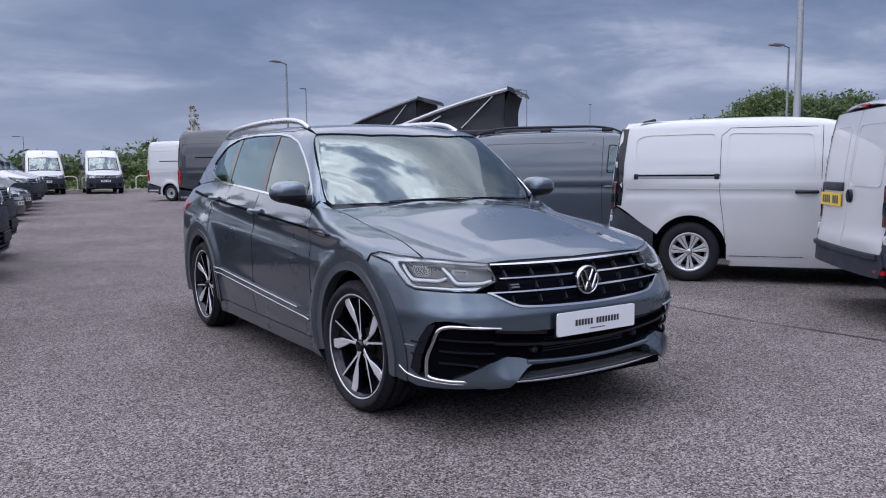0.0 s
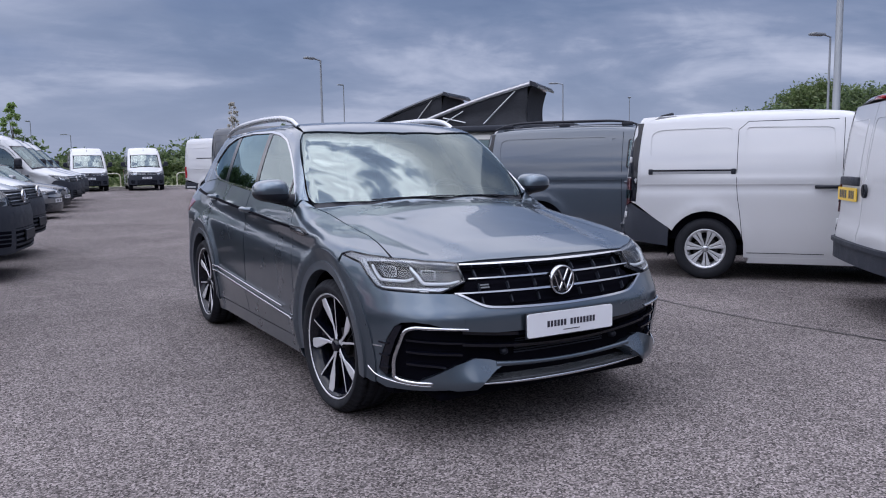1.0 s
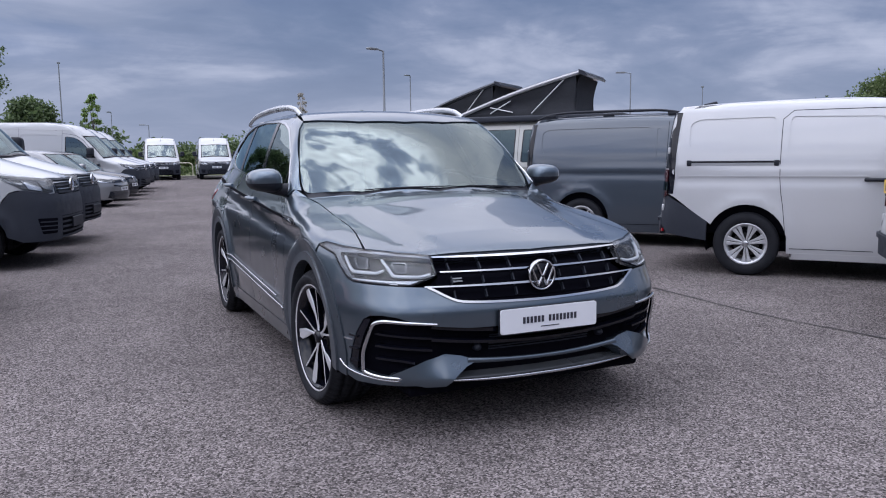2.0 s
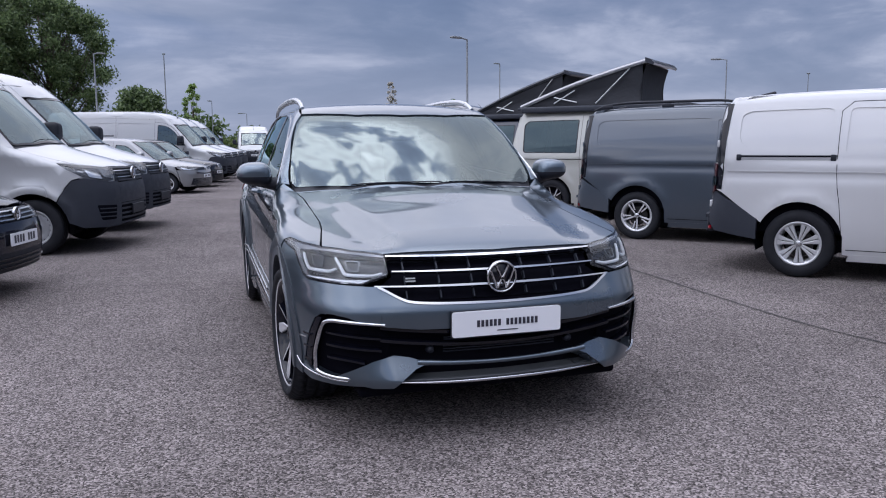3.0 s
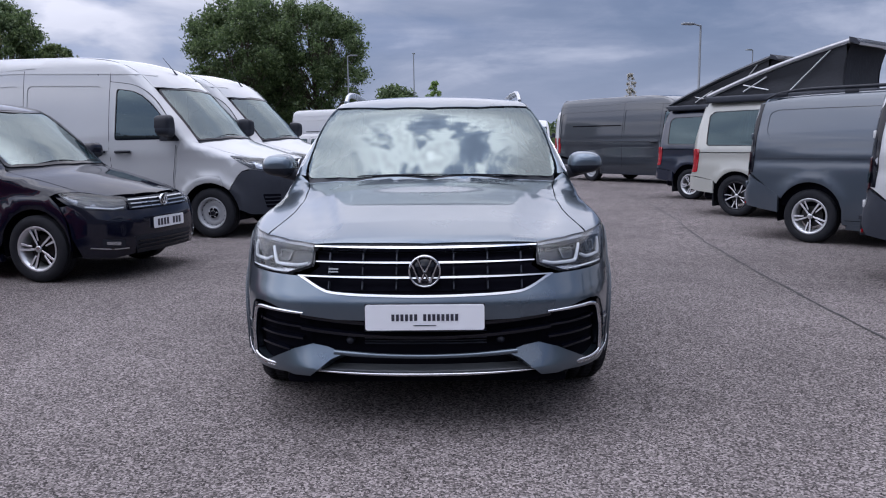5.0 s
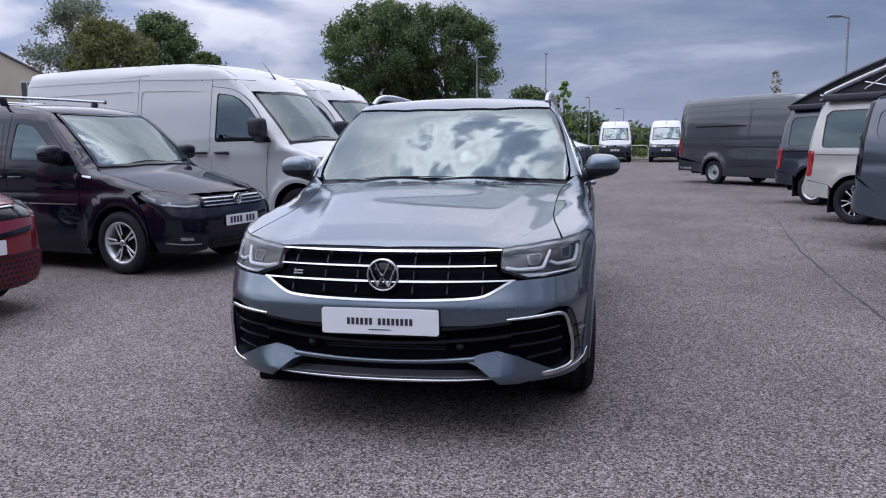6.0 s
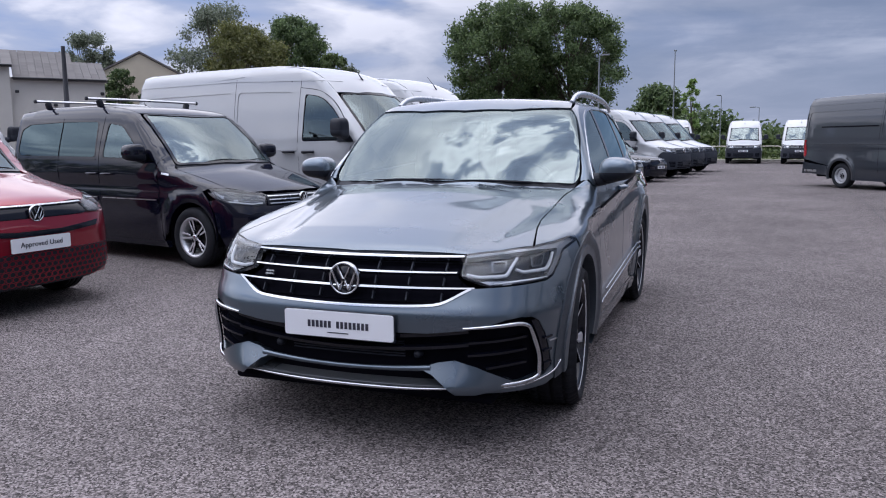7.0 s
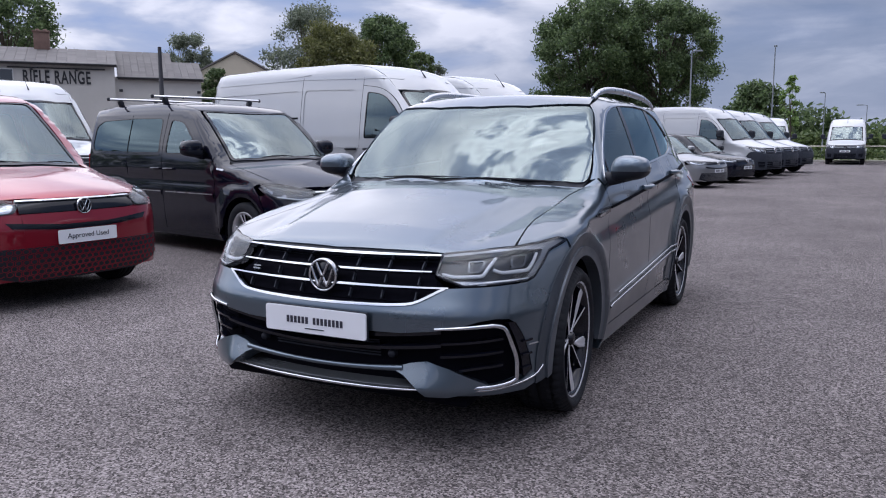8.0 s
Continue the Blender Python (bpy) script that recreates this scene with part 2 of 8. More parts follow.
def slope_of(shape, p, e=0.003):
    n = np.stack([shape(p + d) - shape(p - d) for d in np.eye(3) * e], -1)
    return n / np.maximum(np.linalg.norm(n, axis=-1, keepdims=True), 1e-9)


def cast(shape, p, d, reach=3.2, steps=130):
    """Where rays from far out through the points p, along d, first meet the shape."""
    p, d = np.atleast_2d(np.asarray(p, float)), np.asarray(d, float)
    d = d / np.linalg.norm(d)
    back = 5.6 * max(0.0, -d[1])
    s = np.linspace(-reach - back, reach, int(steps * (1 + back / 6.4)))
    steps = len(s)
    g = shape((p[:, None, :] + s[None, :, None] * d).reshape(-1, 3)).reshape(len(p), steps)
    inside = g < 0
    hit = inside.any(1)
    i = np.where(hit, inside.argmax(1), g.argmin(1))
    lo, hi = s[np.maximum(i - 1, 0)], s[i]
    for _ in range(16):
        mid = (lo + hi) / 2
        ins = shape(p + mid[:, None] * d) < 0
        hi, lo = np.where(ins, mid, hi), np.where(ins, lo, mid)
    hi = np.where(hit, hi, s[i])
    return p + hi[:, None] * d


def inside_poly(pts, poly):
    x, y = pts[:, 0], pts[:, 1]
    c = np.zeros(len(pts), bool)
    for (x0, y0), (x1, y1) in zip(poly, np.roll(poly, -1, 0)):
        if y0 != y1:
            c ^= ((y0 > y) != (y1 > y)) & (x < (x1 - x0) * (y - y0) / (y1 - y0) + x0)
    return c


def fillet(pts, r, n=4):
    """Rounds the corners of a closed outline."""
    pts = [np.asarray(p, float) for p in pts]
    out = []
    for i, p in enumerate(pts):
        a, b = pts[i - 1], pts[(i + 1) % len(pts)]
        la, lb = np.linalg.norm(a - p), np.linalg.norm(b - p)
        d = min(r, 0.45 * la, 0.45 * lb)
        u, v = p + (a - p) / la * d, p + (b - p) / lb * d
        for k in range(n + 1):
            t = k / n
            out.append((1 - t) ** 2 * u + 2 * t * (1 - t) * p + t * t * v)
    return out


def dense(loop, step):
    out = []
    for a, b in zip(loop, np.roll(loop, -1, 0)):
        k = max(1, int(math.ceil(np.linalg.norm(b - a) / step)))
        out += [a + (b - a) * j / k for j in range(k)]
    return np.array(out)


def panel(shape, outline, d, holes=(), step=0.06, off=0.0, thick=0.02):
    """A sheet that lies on the shape, cut to an outline seen along d, with a rim of that depth."""
    d = np.asarray(d, float) / np.linalg.norm(d)
    up = np.array([0, 0, 1.0]) if abs(d[2]) < 0.9 else np.array([0, 1.0, 0])
    u = np.cross(d, up)
    u /= np.linalg.norm(u)
    v = np.cross(u, d)
    frame2 = np.stack([u, v], 1)
    loops = [dense(np.asarray(lp, float) @ frame2, step) for lp in (outline, *holes)]
    lo, hi = loops[0].min(0), loops[0].max(0)
    gx, gy = np.arange(lo[0] + step / 2, hi[0], step), np.arange(lo[1] + step / 2, hi[1], step)
    border = np.concatenate(loops)
    if len(gx) and len(gy):
        grid = np.stack(np.meshgrid(gx, gy), -1).reshape(-1, 2)
        ok = inside_poly(grid, loops[0])
        for lp in loops[1:]:
            ok &= ~inside_poly(grid, lp)
        grid = grid[ok]
        if len(grid):
            near = np.full(len(grid), 9.0)
            for k in range(0, len(border), 200):
                near = np.minimum(near, np.linalg.norm(grid[:, None] - border[None, k:k + 200], axis=2).min(1))
            grid = grid[near > 0.45 * step]
    else:
        grid = np.zeros((0, 2))
    pts = np.concatenate([border, grid]) if len(grid) else border
    edges, base = [], 0
    for lp in loops:
        edges += [(base + i, base + (i + 1) % len(lp)) for i in range(len(lp))]
        base += len(lp)
    vs, _, fs, _, _, _ = delaunay_2d_cdt([Vector(p) for p in pts], edges, [], 0, 1e-5)
    flat = np.array([(p.x, p.y) for p in vs])
    fs = np.array([f for f in fs if len(f) == 3])
    mid = flat[fs].mean(1)
    ok = inside_poly(mid, loops[0])
    for lp in loops[1:]:
        ok &= ~inside_poly(mid, lp)
    fs = fs[ok]
    a, b, c = flat[fs[:, 0]], flat[fs[:, 1]], flat[fs[:, 2]]
    flip = np.cross(b - a, c - a) < 0
    fs[flip] = fs[flip][:, ::-1]
    p = cast(shape, flat @ frame2.T, d)
    n = slope_of(shape, p)
    p = p + n * off
    verts, norms, faces = list(p), list(n), [tuple(f) for f in fs]
    if thick:
        count = {}
        for f in fs:
            for i in range(3):
                e = (f[i], f[(i + 1) % 3])
                count[e] = count.get(e, 0) + 1
        for (i, j) in [e for e in count if (e[1], e[0]) not in count]:
            side = np.cross(p[j] - p[i], n[i])
            side /= max(np.linalg.norm(side), 1e-9)
            k = len(verts)
            verts += [p[i], p[j], p[j] - n[j] * thick, p[i] - n[i] * thick]
            norms += [side] * 4
            faces.append((k + 1, k, k + 3, k + 2))
    return mesh_of("panel", verts, faces, True, norms)


def inset_yz(loop, w):
    """A closed outline seen from the side, drawn in by an even width."""
    q = np.array([(p[1], p[2]) for p in loop], float)
    t = np.roll(q, -1, 0) - np.roll(q, 1, 0)
    n = np.stack([-t[:, 1], t[:, 0]], 1) / np.maximum(np.linalg.norm(t, axis=1, keepdims=True), 1e-9)
    area = np.sum(q[:, 0] * np.roll(q[:, 1], -1) - np.roll(q[:, 0], -1) * q[:, 1])
    q = q + n * (w if area > 0 else -w)
    return [np.array((p[0], a, b)) for p, (a, b) in zip(loop, q)]


def band(shape, line, width, d, step=0.04, off=0.004, thick=0.012):
    d = np.asarray(d, float) / np.linalg.norm(d)
    line = np.asarray(line, float)
    t = np.gradient(line, axis=0)
    s = np.cross(t, d)
    s /= np.linalg.norm(s, axis=1, keepdims=True)
    w = np.interp(np.linspace(0, 1, len(line)), np.linspace(0, 1, len(np.atleast_1d(width))), np.atleast_1d(width))[:, None] / 2
    return panel(shape, np.concatenate([line + s * w, (line - s * w)[::-1]]), d, (), step, off, thick)


def curve_through(pts, n=24):
    """A smooth open line through places."""
    pts = np.asarray(pts, float)
    s = np.concatenate([[0], np.cumsum(np.linalg.norm(np.diff(pts, axis=0), axis=1))])
    fs = [pchip(*zip(s, pts[:, i])) for i in range(pts.shape[1])]
    q = np.linspace(0, s[-1], n)
    return np.stack([f(q) for f in fs], 1)


def tube_mesh(line, radius, sides=8, flat=1.0):
    line = np.asarray(line, float)
    t = np.gradient(line, axis=0)
    t /= np.linalg.norm(t, axis=1, keepdims=True)
    r = np.interp(np.linspace(0, 1, len(line)), np.linspace(0, 1, len(np.atleast_1d(radius))), np.atleast_1d(radius))
    verts, faces = [], []
    ref = np.array([0, 0, 1.0]) if abs(t[:, 2]).mean() < 0.8 else np.array([1.0, 0, 0])
    a = np.cross(t[0], ref)
    if np.linalg.norm(a) < 0.1:
        a = np.cross(t[0], np.array([0.3, 1.0, 0.2]))
    for p, q, rr in zip(line, t, r):
        a = a - q * (a @ q)
        a = a / np.linalg.norm(a)
        b = np.cross(a, q)
        for k in range(sides):
            w = 2 * math.pi * k / sides
            verts.append(p + rr * (a * math.cos(w) + b * flat * math.sin(w)))
    m = len(line)
    for i in range(m - 1):
        for k in range(sides):
            k2 = (k + 1) % sides
            faces.append((i * sides + k, i * sides + k2, (i + 1) * sides + k2, (i + 1) * sides + k))
    faces.append(tuple(range(sides))[::-1])
    faces.append(tuple((m - 1) * sides + k for k in range(sides)))
    return verts, faces


def tube(name, line, radius, material, parent, label="", sides=8, flat=1.0):
    v, f = tube_mesh(line, radius, sides, flat)
    me = mesh_of(name, v, f)
    me.set_sharp_from_angle(angle=radians(50))
    return place(name, me, material, parent, label)


def lathe(profile, n=48, axis="x", arc=(0, 360)):
    """A turned shape: pairs of radius and place on the axis."""
    a0, a1 = radians(arc[0]), radians(arc[1])
    full = arc[1] - arc[0] >= 360
    k = n if full else n + 1
    verts, faces = [], []
    for i in range(k):
        w = a0 + (a1 - a0) * i / n
        for r, s in profile:
            c, e = r * math.cos(w), r * math.sin(w)
            verts.append((s, c, e) if axis == "x" else (c, e, s) if axis == "z" else (c, s, e))
    m = len(profile)
    for i in range(n):
        j = (i + 1) % k
        for q in range(m - 1):
            faces.append((i * m + q, j * m + q, j * m + q + 1, i * m + q + 1))
    return verts, faces


def rbox_bm(size, at=(0, 0, 0), r=0.02, seg=2, turn=None, bm=None):
    """A box with rounded edges."""
    own = bmesh.new()
    bmesh.ops.create_cube(own, size=1.0)
    for v in own.verts:
        v.co = Vector((v.co.x * size[0], v.co.y * size[1], v.co.z * size[2]))
    if r:
        bmesh.ops.bevel(own, geom=own.edges[:] + own.verts[:], offset=min(r, 0.45 * min(size)), segments=seg, profile=0.5, affect="EDGES")
    m = Matrix.Translation(at) @ (turn if turn is not None else Matrix())
    bmesh.ops.transform(own, matrix=m, verts=own.verts)
    if bm is None:
        return own
    tmp = bpy.data.meshes.new("t")
    own.to_mesh(tmp)
    own.free()
    bm.from_mesh(tmp)
    bpy.data.meshes.remove(tmp)
    return bm


def prism(poly, depth, at=(0, 0, 0), axis="y"):
    """A flat outline with thickness; poly in (x, z) for axis y, (y, z) for axis x, (x, y) for axis z."""
    n = len(poly)
    verts = []
    for s in (-depth / 2, depth / 2):
        for a, b in poly:
            p = (a, s, b) if axis == "y" else (s, a, b) if axis == "x" else (a, b, s)
            verts.append((p[0] + at[0], p[1] + at[1], p[2] + at[2]))
    faces = [tuple(range(n)), tuple(range(2 * n - 1, n - 1, -1))] + [(i, i + n, (i + 1) % n + n, (i + 1) % n) for i in range(n)]
    bm = bmesh.new()
    vs = [bm.verts.new(v) for v in verts]
    for f in faces:
        bm.faces.new([vs[i] for i in f])
    bmesh.ops.recalc_face_normals(bm, faces=bm.faces[:])
    return bm

# ---- vehicles: shared parts ----
SIDE = {-1: (1, 0, 0), 1: (-1, 0, 0)}
FRONT, REAR, DOWN = (0, 1, 0), (0, -1, 0), (0, 0, -1)
ZERO = pchip((0, 0), (1, 0))


def make_shape(wplan, inset, top, crown, nose, nose_sweep, tail, tail_sweep, bow=0.4, bow_end=2.6, k=0.05, side_more=None, top_more=None):
    """A body as a solid: sides, top, nose and tail, rounded into each other."""
    def shape(p):
        x, y, z = np.abs(p[..., 0]), p[..., 1], p[..., 2]
        w = wplan(y) - inset(z)
        if side_more:
            w = w + side_more(y, z)
        ye = y - (bow(y) if callable(bow) else bow) * x * x * np.clip((bow_end - y) / 1.2, 0, 1)
        h = top(ye) - crown(y) * x * x
        if top_more:
            h = h + top_more(x, y)
        g = smax(x - w, (z - h) * 0.8, k)
        g = smax(g, nose(z) + nose_sweep(x) - y, k)
        return smax(g, y - tail(z) + tail_sweep(x), k)
    return shape


def on_front(shape, x, z):
    return cast(shape, [(x, 0, z)], FRONT)[0]


def on_side(shape, s, y, z):
    return cast(shape, [(0, y, z)], SIDE[s])[0]


def on_top(shape, x, y):
    return cast(shape, [(x, y, 0)], DOWN)[0]


def arc_yz(cy, cz, r, a0, a1, n=22):
    return [(cy + r * math.cos(radians(a0 + (a1 - a0) * i / n)), cz + r * math.sin(radians(a0 + (a1 - a0) * i / n))) for i in range(n + 1)]


def yz(pts, s=1):
    return [(s, p[0], p[1]) for p in pts]


def xz(pts):
    return [(p[0], 0, p[1]) for p in pts]


def xy(pts):
    return [(p[0], p[1], 0) for p in pts]


WHEELS = {}


def polar(pairs):
    return [(r * math.sin(radians(a)), r * math.cos(radians(a))) for r, a in pairs]


def wheel_meshes(style):
    """Meshes of one wheel: outer face towards +x, at the origin."""
    if style in WHEELS:
        return WHEELS[style]
    R, rim, width, n, spokes, rim_mat = style_of(style)
    h = width / 2
    made = {}
    prof = [(rim - 0.012, -h * 0.8), (rim + 0.004, -h * 0.86), (rim + 0.016, -h * 0.98), (R * 0.5 + rim * 0.5, -h), (R - 0.028, -h * 0.97), (R - 0.008, -h * 0.82)]
    for c in (-0.5, 0.0, 0.5):
        prof += [(R, (c - 0.2) * h), (R, (c - 0.06) * h), (R - 0.009, (c - 0.05) * h), (R - 0.009, (c + 0.05) * h), (R, (c + 0.06) * h), (R, (c + 0.2) * h)]
    prof += [(R - 0.008, h * 0.82), (R - 0.028, h * 0.97), (R * 0.5 + rim * 0.5 + 0.01, h), (R * 0.5 + rim * 0.5, h * 1.015), (rim + 0.016, h * 0.98), (rim + 0.004, h * 0.86), (rim - 0.012, h * 0.8)]
    turns = 270 if style == "hero" else 72
    v, f = lathe(prof, turns)
    if style == "hero":
        # cross cuts in the shoulders of the tread
        m_ = len(prof)
        for i, (px_, cy_, cz_) in enumerate(v):
            if (i // m_) % 5 == 0 and abs(px_) > 0.26 * h and math.hypot(cy_, cz_) > R - 0.02:
                v[i] = (px_, cy_ * (1 - 0.008 / R), cz_ * (1 - 0.008 / R))
    made["tyre"] = mesh_of("tyre", v, f)
    v, f = lathe([(rim - 0.03, -h * 0.8), (rim - 0.045, -0.2 * h), (rim - 0.035, 0.5 * h), (rim - 0.014, h * 0.84), (rim + 0.004, h * 0.9), (rim + 0.008, h * 0.82)], 64)
    made["rim"] = mesh_of("rim", v, f)
    v, f = lathe([(0.0, -0.01), (rim * 0.62, -0.01), (rim * 0.62, 0.008), (rim * 0.22, 0.008), (rim * 0.22, 0.03), (0.0, 0.03)], 40)
    made["disc"] = mesh_of("disc", v, f)
    made["disc"].set_sharp_from_angle(angle=radians(30))
    v, f = lathe([(0.001, h * 0.78), (0.024, h * 0.775), (0.031, h * 0.74), (0.034, h * 0.5)], 24)
    made["cap"] = mesh_of("cap", v, f)
    made["spokes"] = []
    for poly, z0, z1, mat in spokes:
        # spokes rise from the hub to the rim with a slight dish
        k = len(poly)
        verts = []
        for depth in (0.0, -0.028):
            for a, b in poly:
                r = math.hypot(a, b)
                verts.append((h * (z0 + (z1 - z0) * (r / rim) ** 2) + depth, a, b))
        faces = [tuple(range(k))] + [(i, i + k, (i + 1) % k + k, (i + 1) % k) for i in range(k)]
        bm = bmesh.new()
        vs = [bm.verts.new(q) for q in verts]
        for fc in faces:
            bm.faces.new([vs[i] for i in fc])
        bmesh.ops.recalc_face_normals(bm, faces=bm.faces[:])
        top_face = max(bm.faces, key=lambda q: q.calc_center_median().x)
        if top_face.normal.x < 0:
            bmesh.ops.reverse_faces(bm, faces=bm.faces[:])
        bmesh.ops.bevel(bm, geom=top_face.edges[:], offset=0.003, segments=1, affect="EDGES")
        for fc in bm.faces:
            fc.material_index = 1 if abs(fc.normal.x) < 0.5 else 0
        me = bpy.data.meshes.new("spoke")
        bm.to_mesh(me)
        bm.free()
        me.materials.append(mat)
        me.materials.append(GLOSS_BLACK if mat is ALLOY else mat)
        made["spokes"].append(me)
    made["n"], made["rim_mat"], made["style"] = n, rim_mat, style
    if style == "steel":
        v, f = lathe([(0.0, h * 0.62), (0.035, h * 0.62), (0.06, h * 0.58), (0.075, h * 0.42), (0.10, h * 0.36), (0.125, h * 0.44), (0.15, h * 0.5), (0.175, h * 0.4), (rim - 0.02, h * 0.35)], 48)
        made["face"] = mesh_of("wheel_face", v, f)
    WHEELS[style] = made
    return made


def style_of(style):
    if style == "hero":
        a = [(0.034, -30), (0.060, -15), (0.110, -13), (0.165, -21), (0.235, -24), (0.272, -20.5), (0.272, -11.5), (0.190, -6.5), (0.110, -4), (0.060, 0), (0.034, 16)]
        b = [(0.050, 22), (0.075, 11), (0.272, 14.2), (0.272, 12.2), (0.110, 6.5), (0.075, 1), (0.050, 2)]
        c = [(0.090, -4), (0.130, -6.6), (0.272, -10.6), (0.272, 11.8), (0.120, 6.0)]
        return 0.356, 0.280, 0.25, 5, [(polar(a), 0.62, 0.8, ALLOY), (polar(b), 0.60, 0.79, ALLOY), (polar(c), 0.30, 0.55, GLOSS_BLACK)], GLOSS_BLACK
    if style == "cap7":
        a = [(0.035, -24), (0.07, -18), (0.12, -14.5), (0.198, -15.5), (0.198, -1.6), (0.10, -1.9), (0.035, -2)]
        b = [(r, -g) for r, g in a][::-1]
        return 0.33, 0.212, 0.205, 7, [(polar(a), 0.70, 0.8, ALLOY_SILVER), (polar(b), 0.70, 0.8, ALLOY_SILVER)], ALLOY_SILVER
    if style == "alloy10":
        a = [(0.035, -26), (0.08, -18), (0.205, -12), (0.205, -5), (0.08, -2), (0.035, 4)]
        b = [(0.08, 3), (0.205, 5), (0.205, 12), (0.08, 16)]
        return 0.325, 0.215, 0.205, 5, [(polar(a), 0.62, 0.8, ALLOY), (polar(b), 0.58, 0.78, ALLOY)], ALLOY_SILVER
    if style == "camper":
        a = [(0.035, -24), (0.10, -12), (0.218, -15), (0.218, -9), (0.10, 0), (0.035, 6)]
        b = [(0.09, 8), (0.218, 12), (0.218, 17), (0.09, 17)]
        return 0.345, 0.230, 0.235, 5, [(polar(a), 0.6, 0.8, ALLOY), (polar(b), 0.56, 0.78, ALLOY)], GLOSS_BLACK
    return 0.345, 0.213, 0.235, 0, [], STEEL_WHEEL


def add_wheel(parent, style, at, s, spin=0.0, steer=0.0):
    m = wheel_meshes(style)
    R, rim, width, n, _, rim_mat = style_of(style)
    w = place("wheel", m["rim"], rim_mat, parent)
    w.matrix_basis = Matrix.Translation((at[0], at[1], R)) @ pose(0, 0, 0, 0, 0, (0 if s > 0 else 180) + steer) @ pose(0, 0, 0, spin)
    place("tyre", m["tyre"], RUBBER, w, "black rubber tyre")
    place("brake_disc", m["disc"], DISC, w)
    for i in range(n):
        for me in m["spokes"]:
            sp = place("spoke", me, None, w)
            sp.matrix_basis = pose(0, 0, 0, 360 / n * i)
    if "face" in m:
        place("wheel_face", m["face"], STEEL_WHEEL, w, "bare steel wheel face")
        # vent holes are black discs on the closed face, their shade painted
        for i in range(16):
            v, f = lathe([(0.0, 0.0), (0.013, -0.001), (0.0145, -0.006)], 10)
            me = WHEELS.setdefault("vent", mesh_of("vent", v, f))
            sp = place("vent_hole", me, VOID, w)
            a = 2 * math.pi * i / 16
            sp.matrix_basis = Matrix.Translation((width / 2 * 0.40 + 0.008, 0.182 * math.cos(a), 0.182 * math.sin(a)))
        # a black ring laid over the face paints the shade of the hub recess
        v, f = lathe([(0.040, width * 0.312), (0.044, width * 0.318), (0.070, width * 0.285), (0.074, width * 0.24)], 28)
        place("hub_recess", WHEELS.setdefault("recess", mesh_of("hub_recess", v, f)), VOID, w, "dark ring round the hub")
        for i in range(5):
            a = 2 * math.pi * i / 5
            v, f = lathe([(0.0, 0.014), (0.010, 0.013), (0.011, 0.0)], 6)
            bolt = place("wheel_bolt", WHEELS.setdefault("bolt", mesh_of("wheel_bolt", v, f)), SATIN, w)
            bolt.matrix_basis = Matrix.Translation((width * 0.27, 0.058 * math.cos(a), 0.058 * math.sin(a)))
    if style == "hero":
        v, f = lathe([(rim - 0.005, width * 0.435), (rim - 0.002, width * 0.449), (rim + 0.003, width * 0.452), (rim + 0.006, width * 0.43)], 64)
        place("rim_lip", WHEELS.setdefault("lip", mesh_of("rim_lip", v, f)), ALLOY, w, "bright cut rim edge")
    place("hub_cap", m["cap"], SATIN if n and style != "hero" else GLOSS_BLACK, w)
    return w


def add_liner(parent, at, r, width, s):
    """The dark well behind a wheel, its shade put into the colour: open outwards and downwards."""
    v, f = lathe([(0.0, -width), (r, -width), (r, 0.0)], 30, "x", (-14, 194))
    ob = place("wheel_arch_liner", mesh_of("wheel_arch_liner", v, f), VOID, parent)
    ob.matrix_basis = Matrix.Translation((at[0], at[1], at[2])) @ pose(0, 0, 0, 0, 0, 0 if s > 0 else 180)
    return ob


def add_round_badge(parent, at, r, d=FRONT, ring_mat=CHROME):
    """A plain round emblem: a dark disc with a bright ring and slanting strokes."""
    turn = Vector(d).to_track_quat("Z", "Y").to_matrix().to_4x4()
    m = Matrix.Translation(at) @ turn
    v, f = lathe([(0.0, -0.004), (r * 0.9, -0.004), (r * 0.95, 0.006)], 40, "z")
    b = place("badge", mesh_of("badge", v, f), GLOSS_BLACK, parent, "round dark emblem with bright ring")
    b.matrix_basis = m
    v, f = lathe([(r * 0.86, -0.004), (r * 0.88, -0.012), (r * 0.97, -0.012), (r, -0.004), (r, 0.008)], 40, "z")
    place("ring", mesh_of("ring", v, f), ring_mat, b)
    k = r / 0.074
    for (x0, z0), (x1, z1) in (((-0.030, 0.053), (-0.004, -0.002)), ((0.030, 0.053), (0.004, -0.002)), ((-0.055, 0.030), (-0.023, -0.050)), ((0.055, 0.030), (0.023, -0.050)), ((-0.023, -0.050), (-0.004, -0.010)), ((0.023, -0.050), (0.004, -0.010))):
        tube("stroke", [(x0 * k, z0 * k, -0.010), ((x0 + x1) / 2 * k, (z0 + z1) / 2 * k, -0.011), (x1 * k, z1 * k, -0.010)], 0.0055 * k, ring_mat, b, "", 6)
    return b


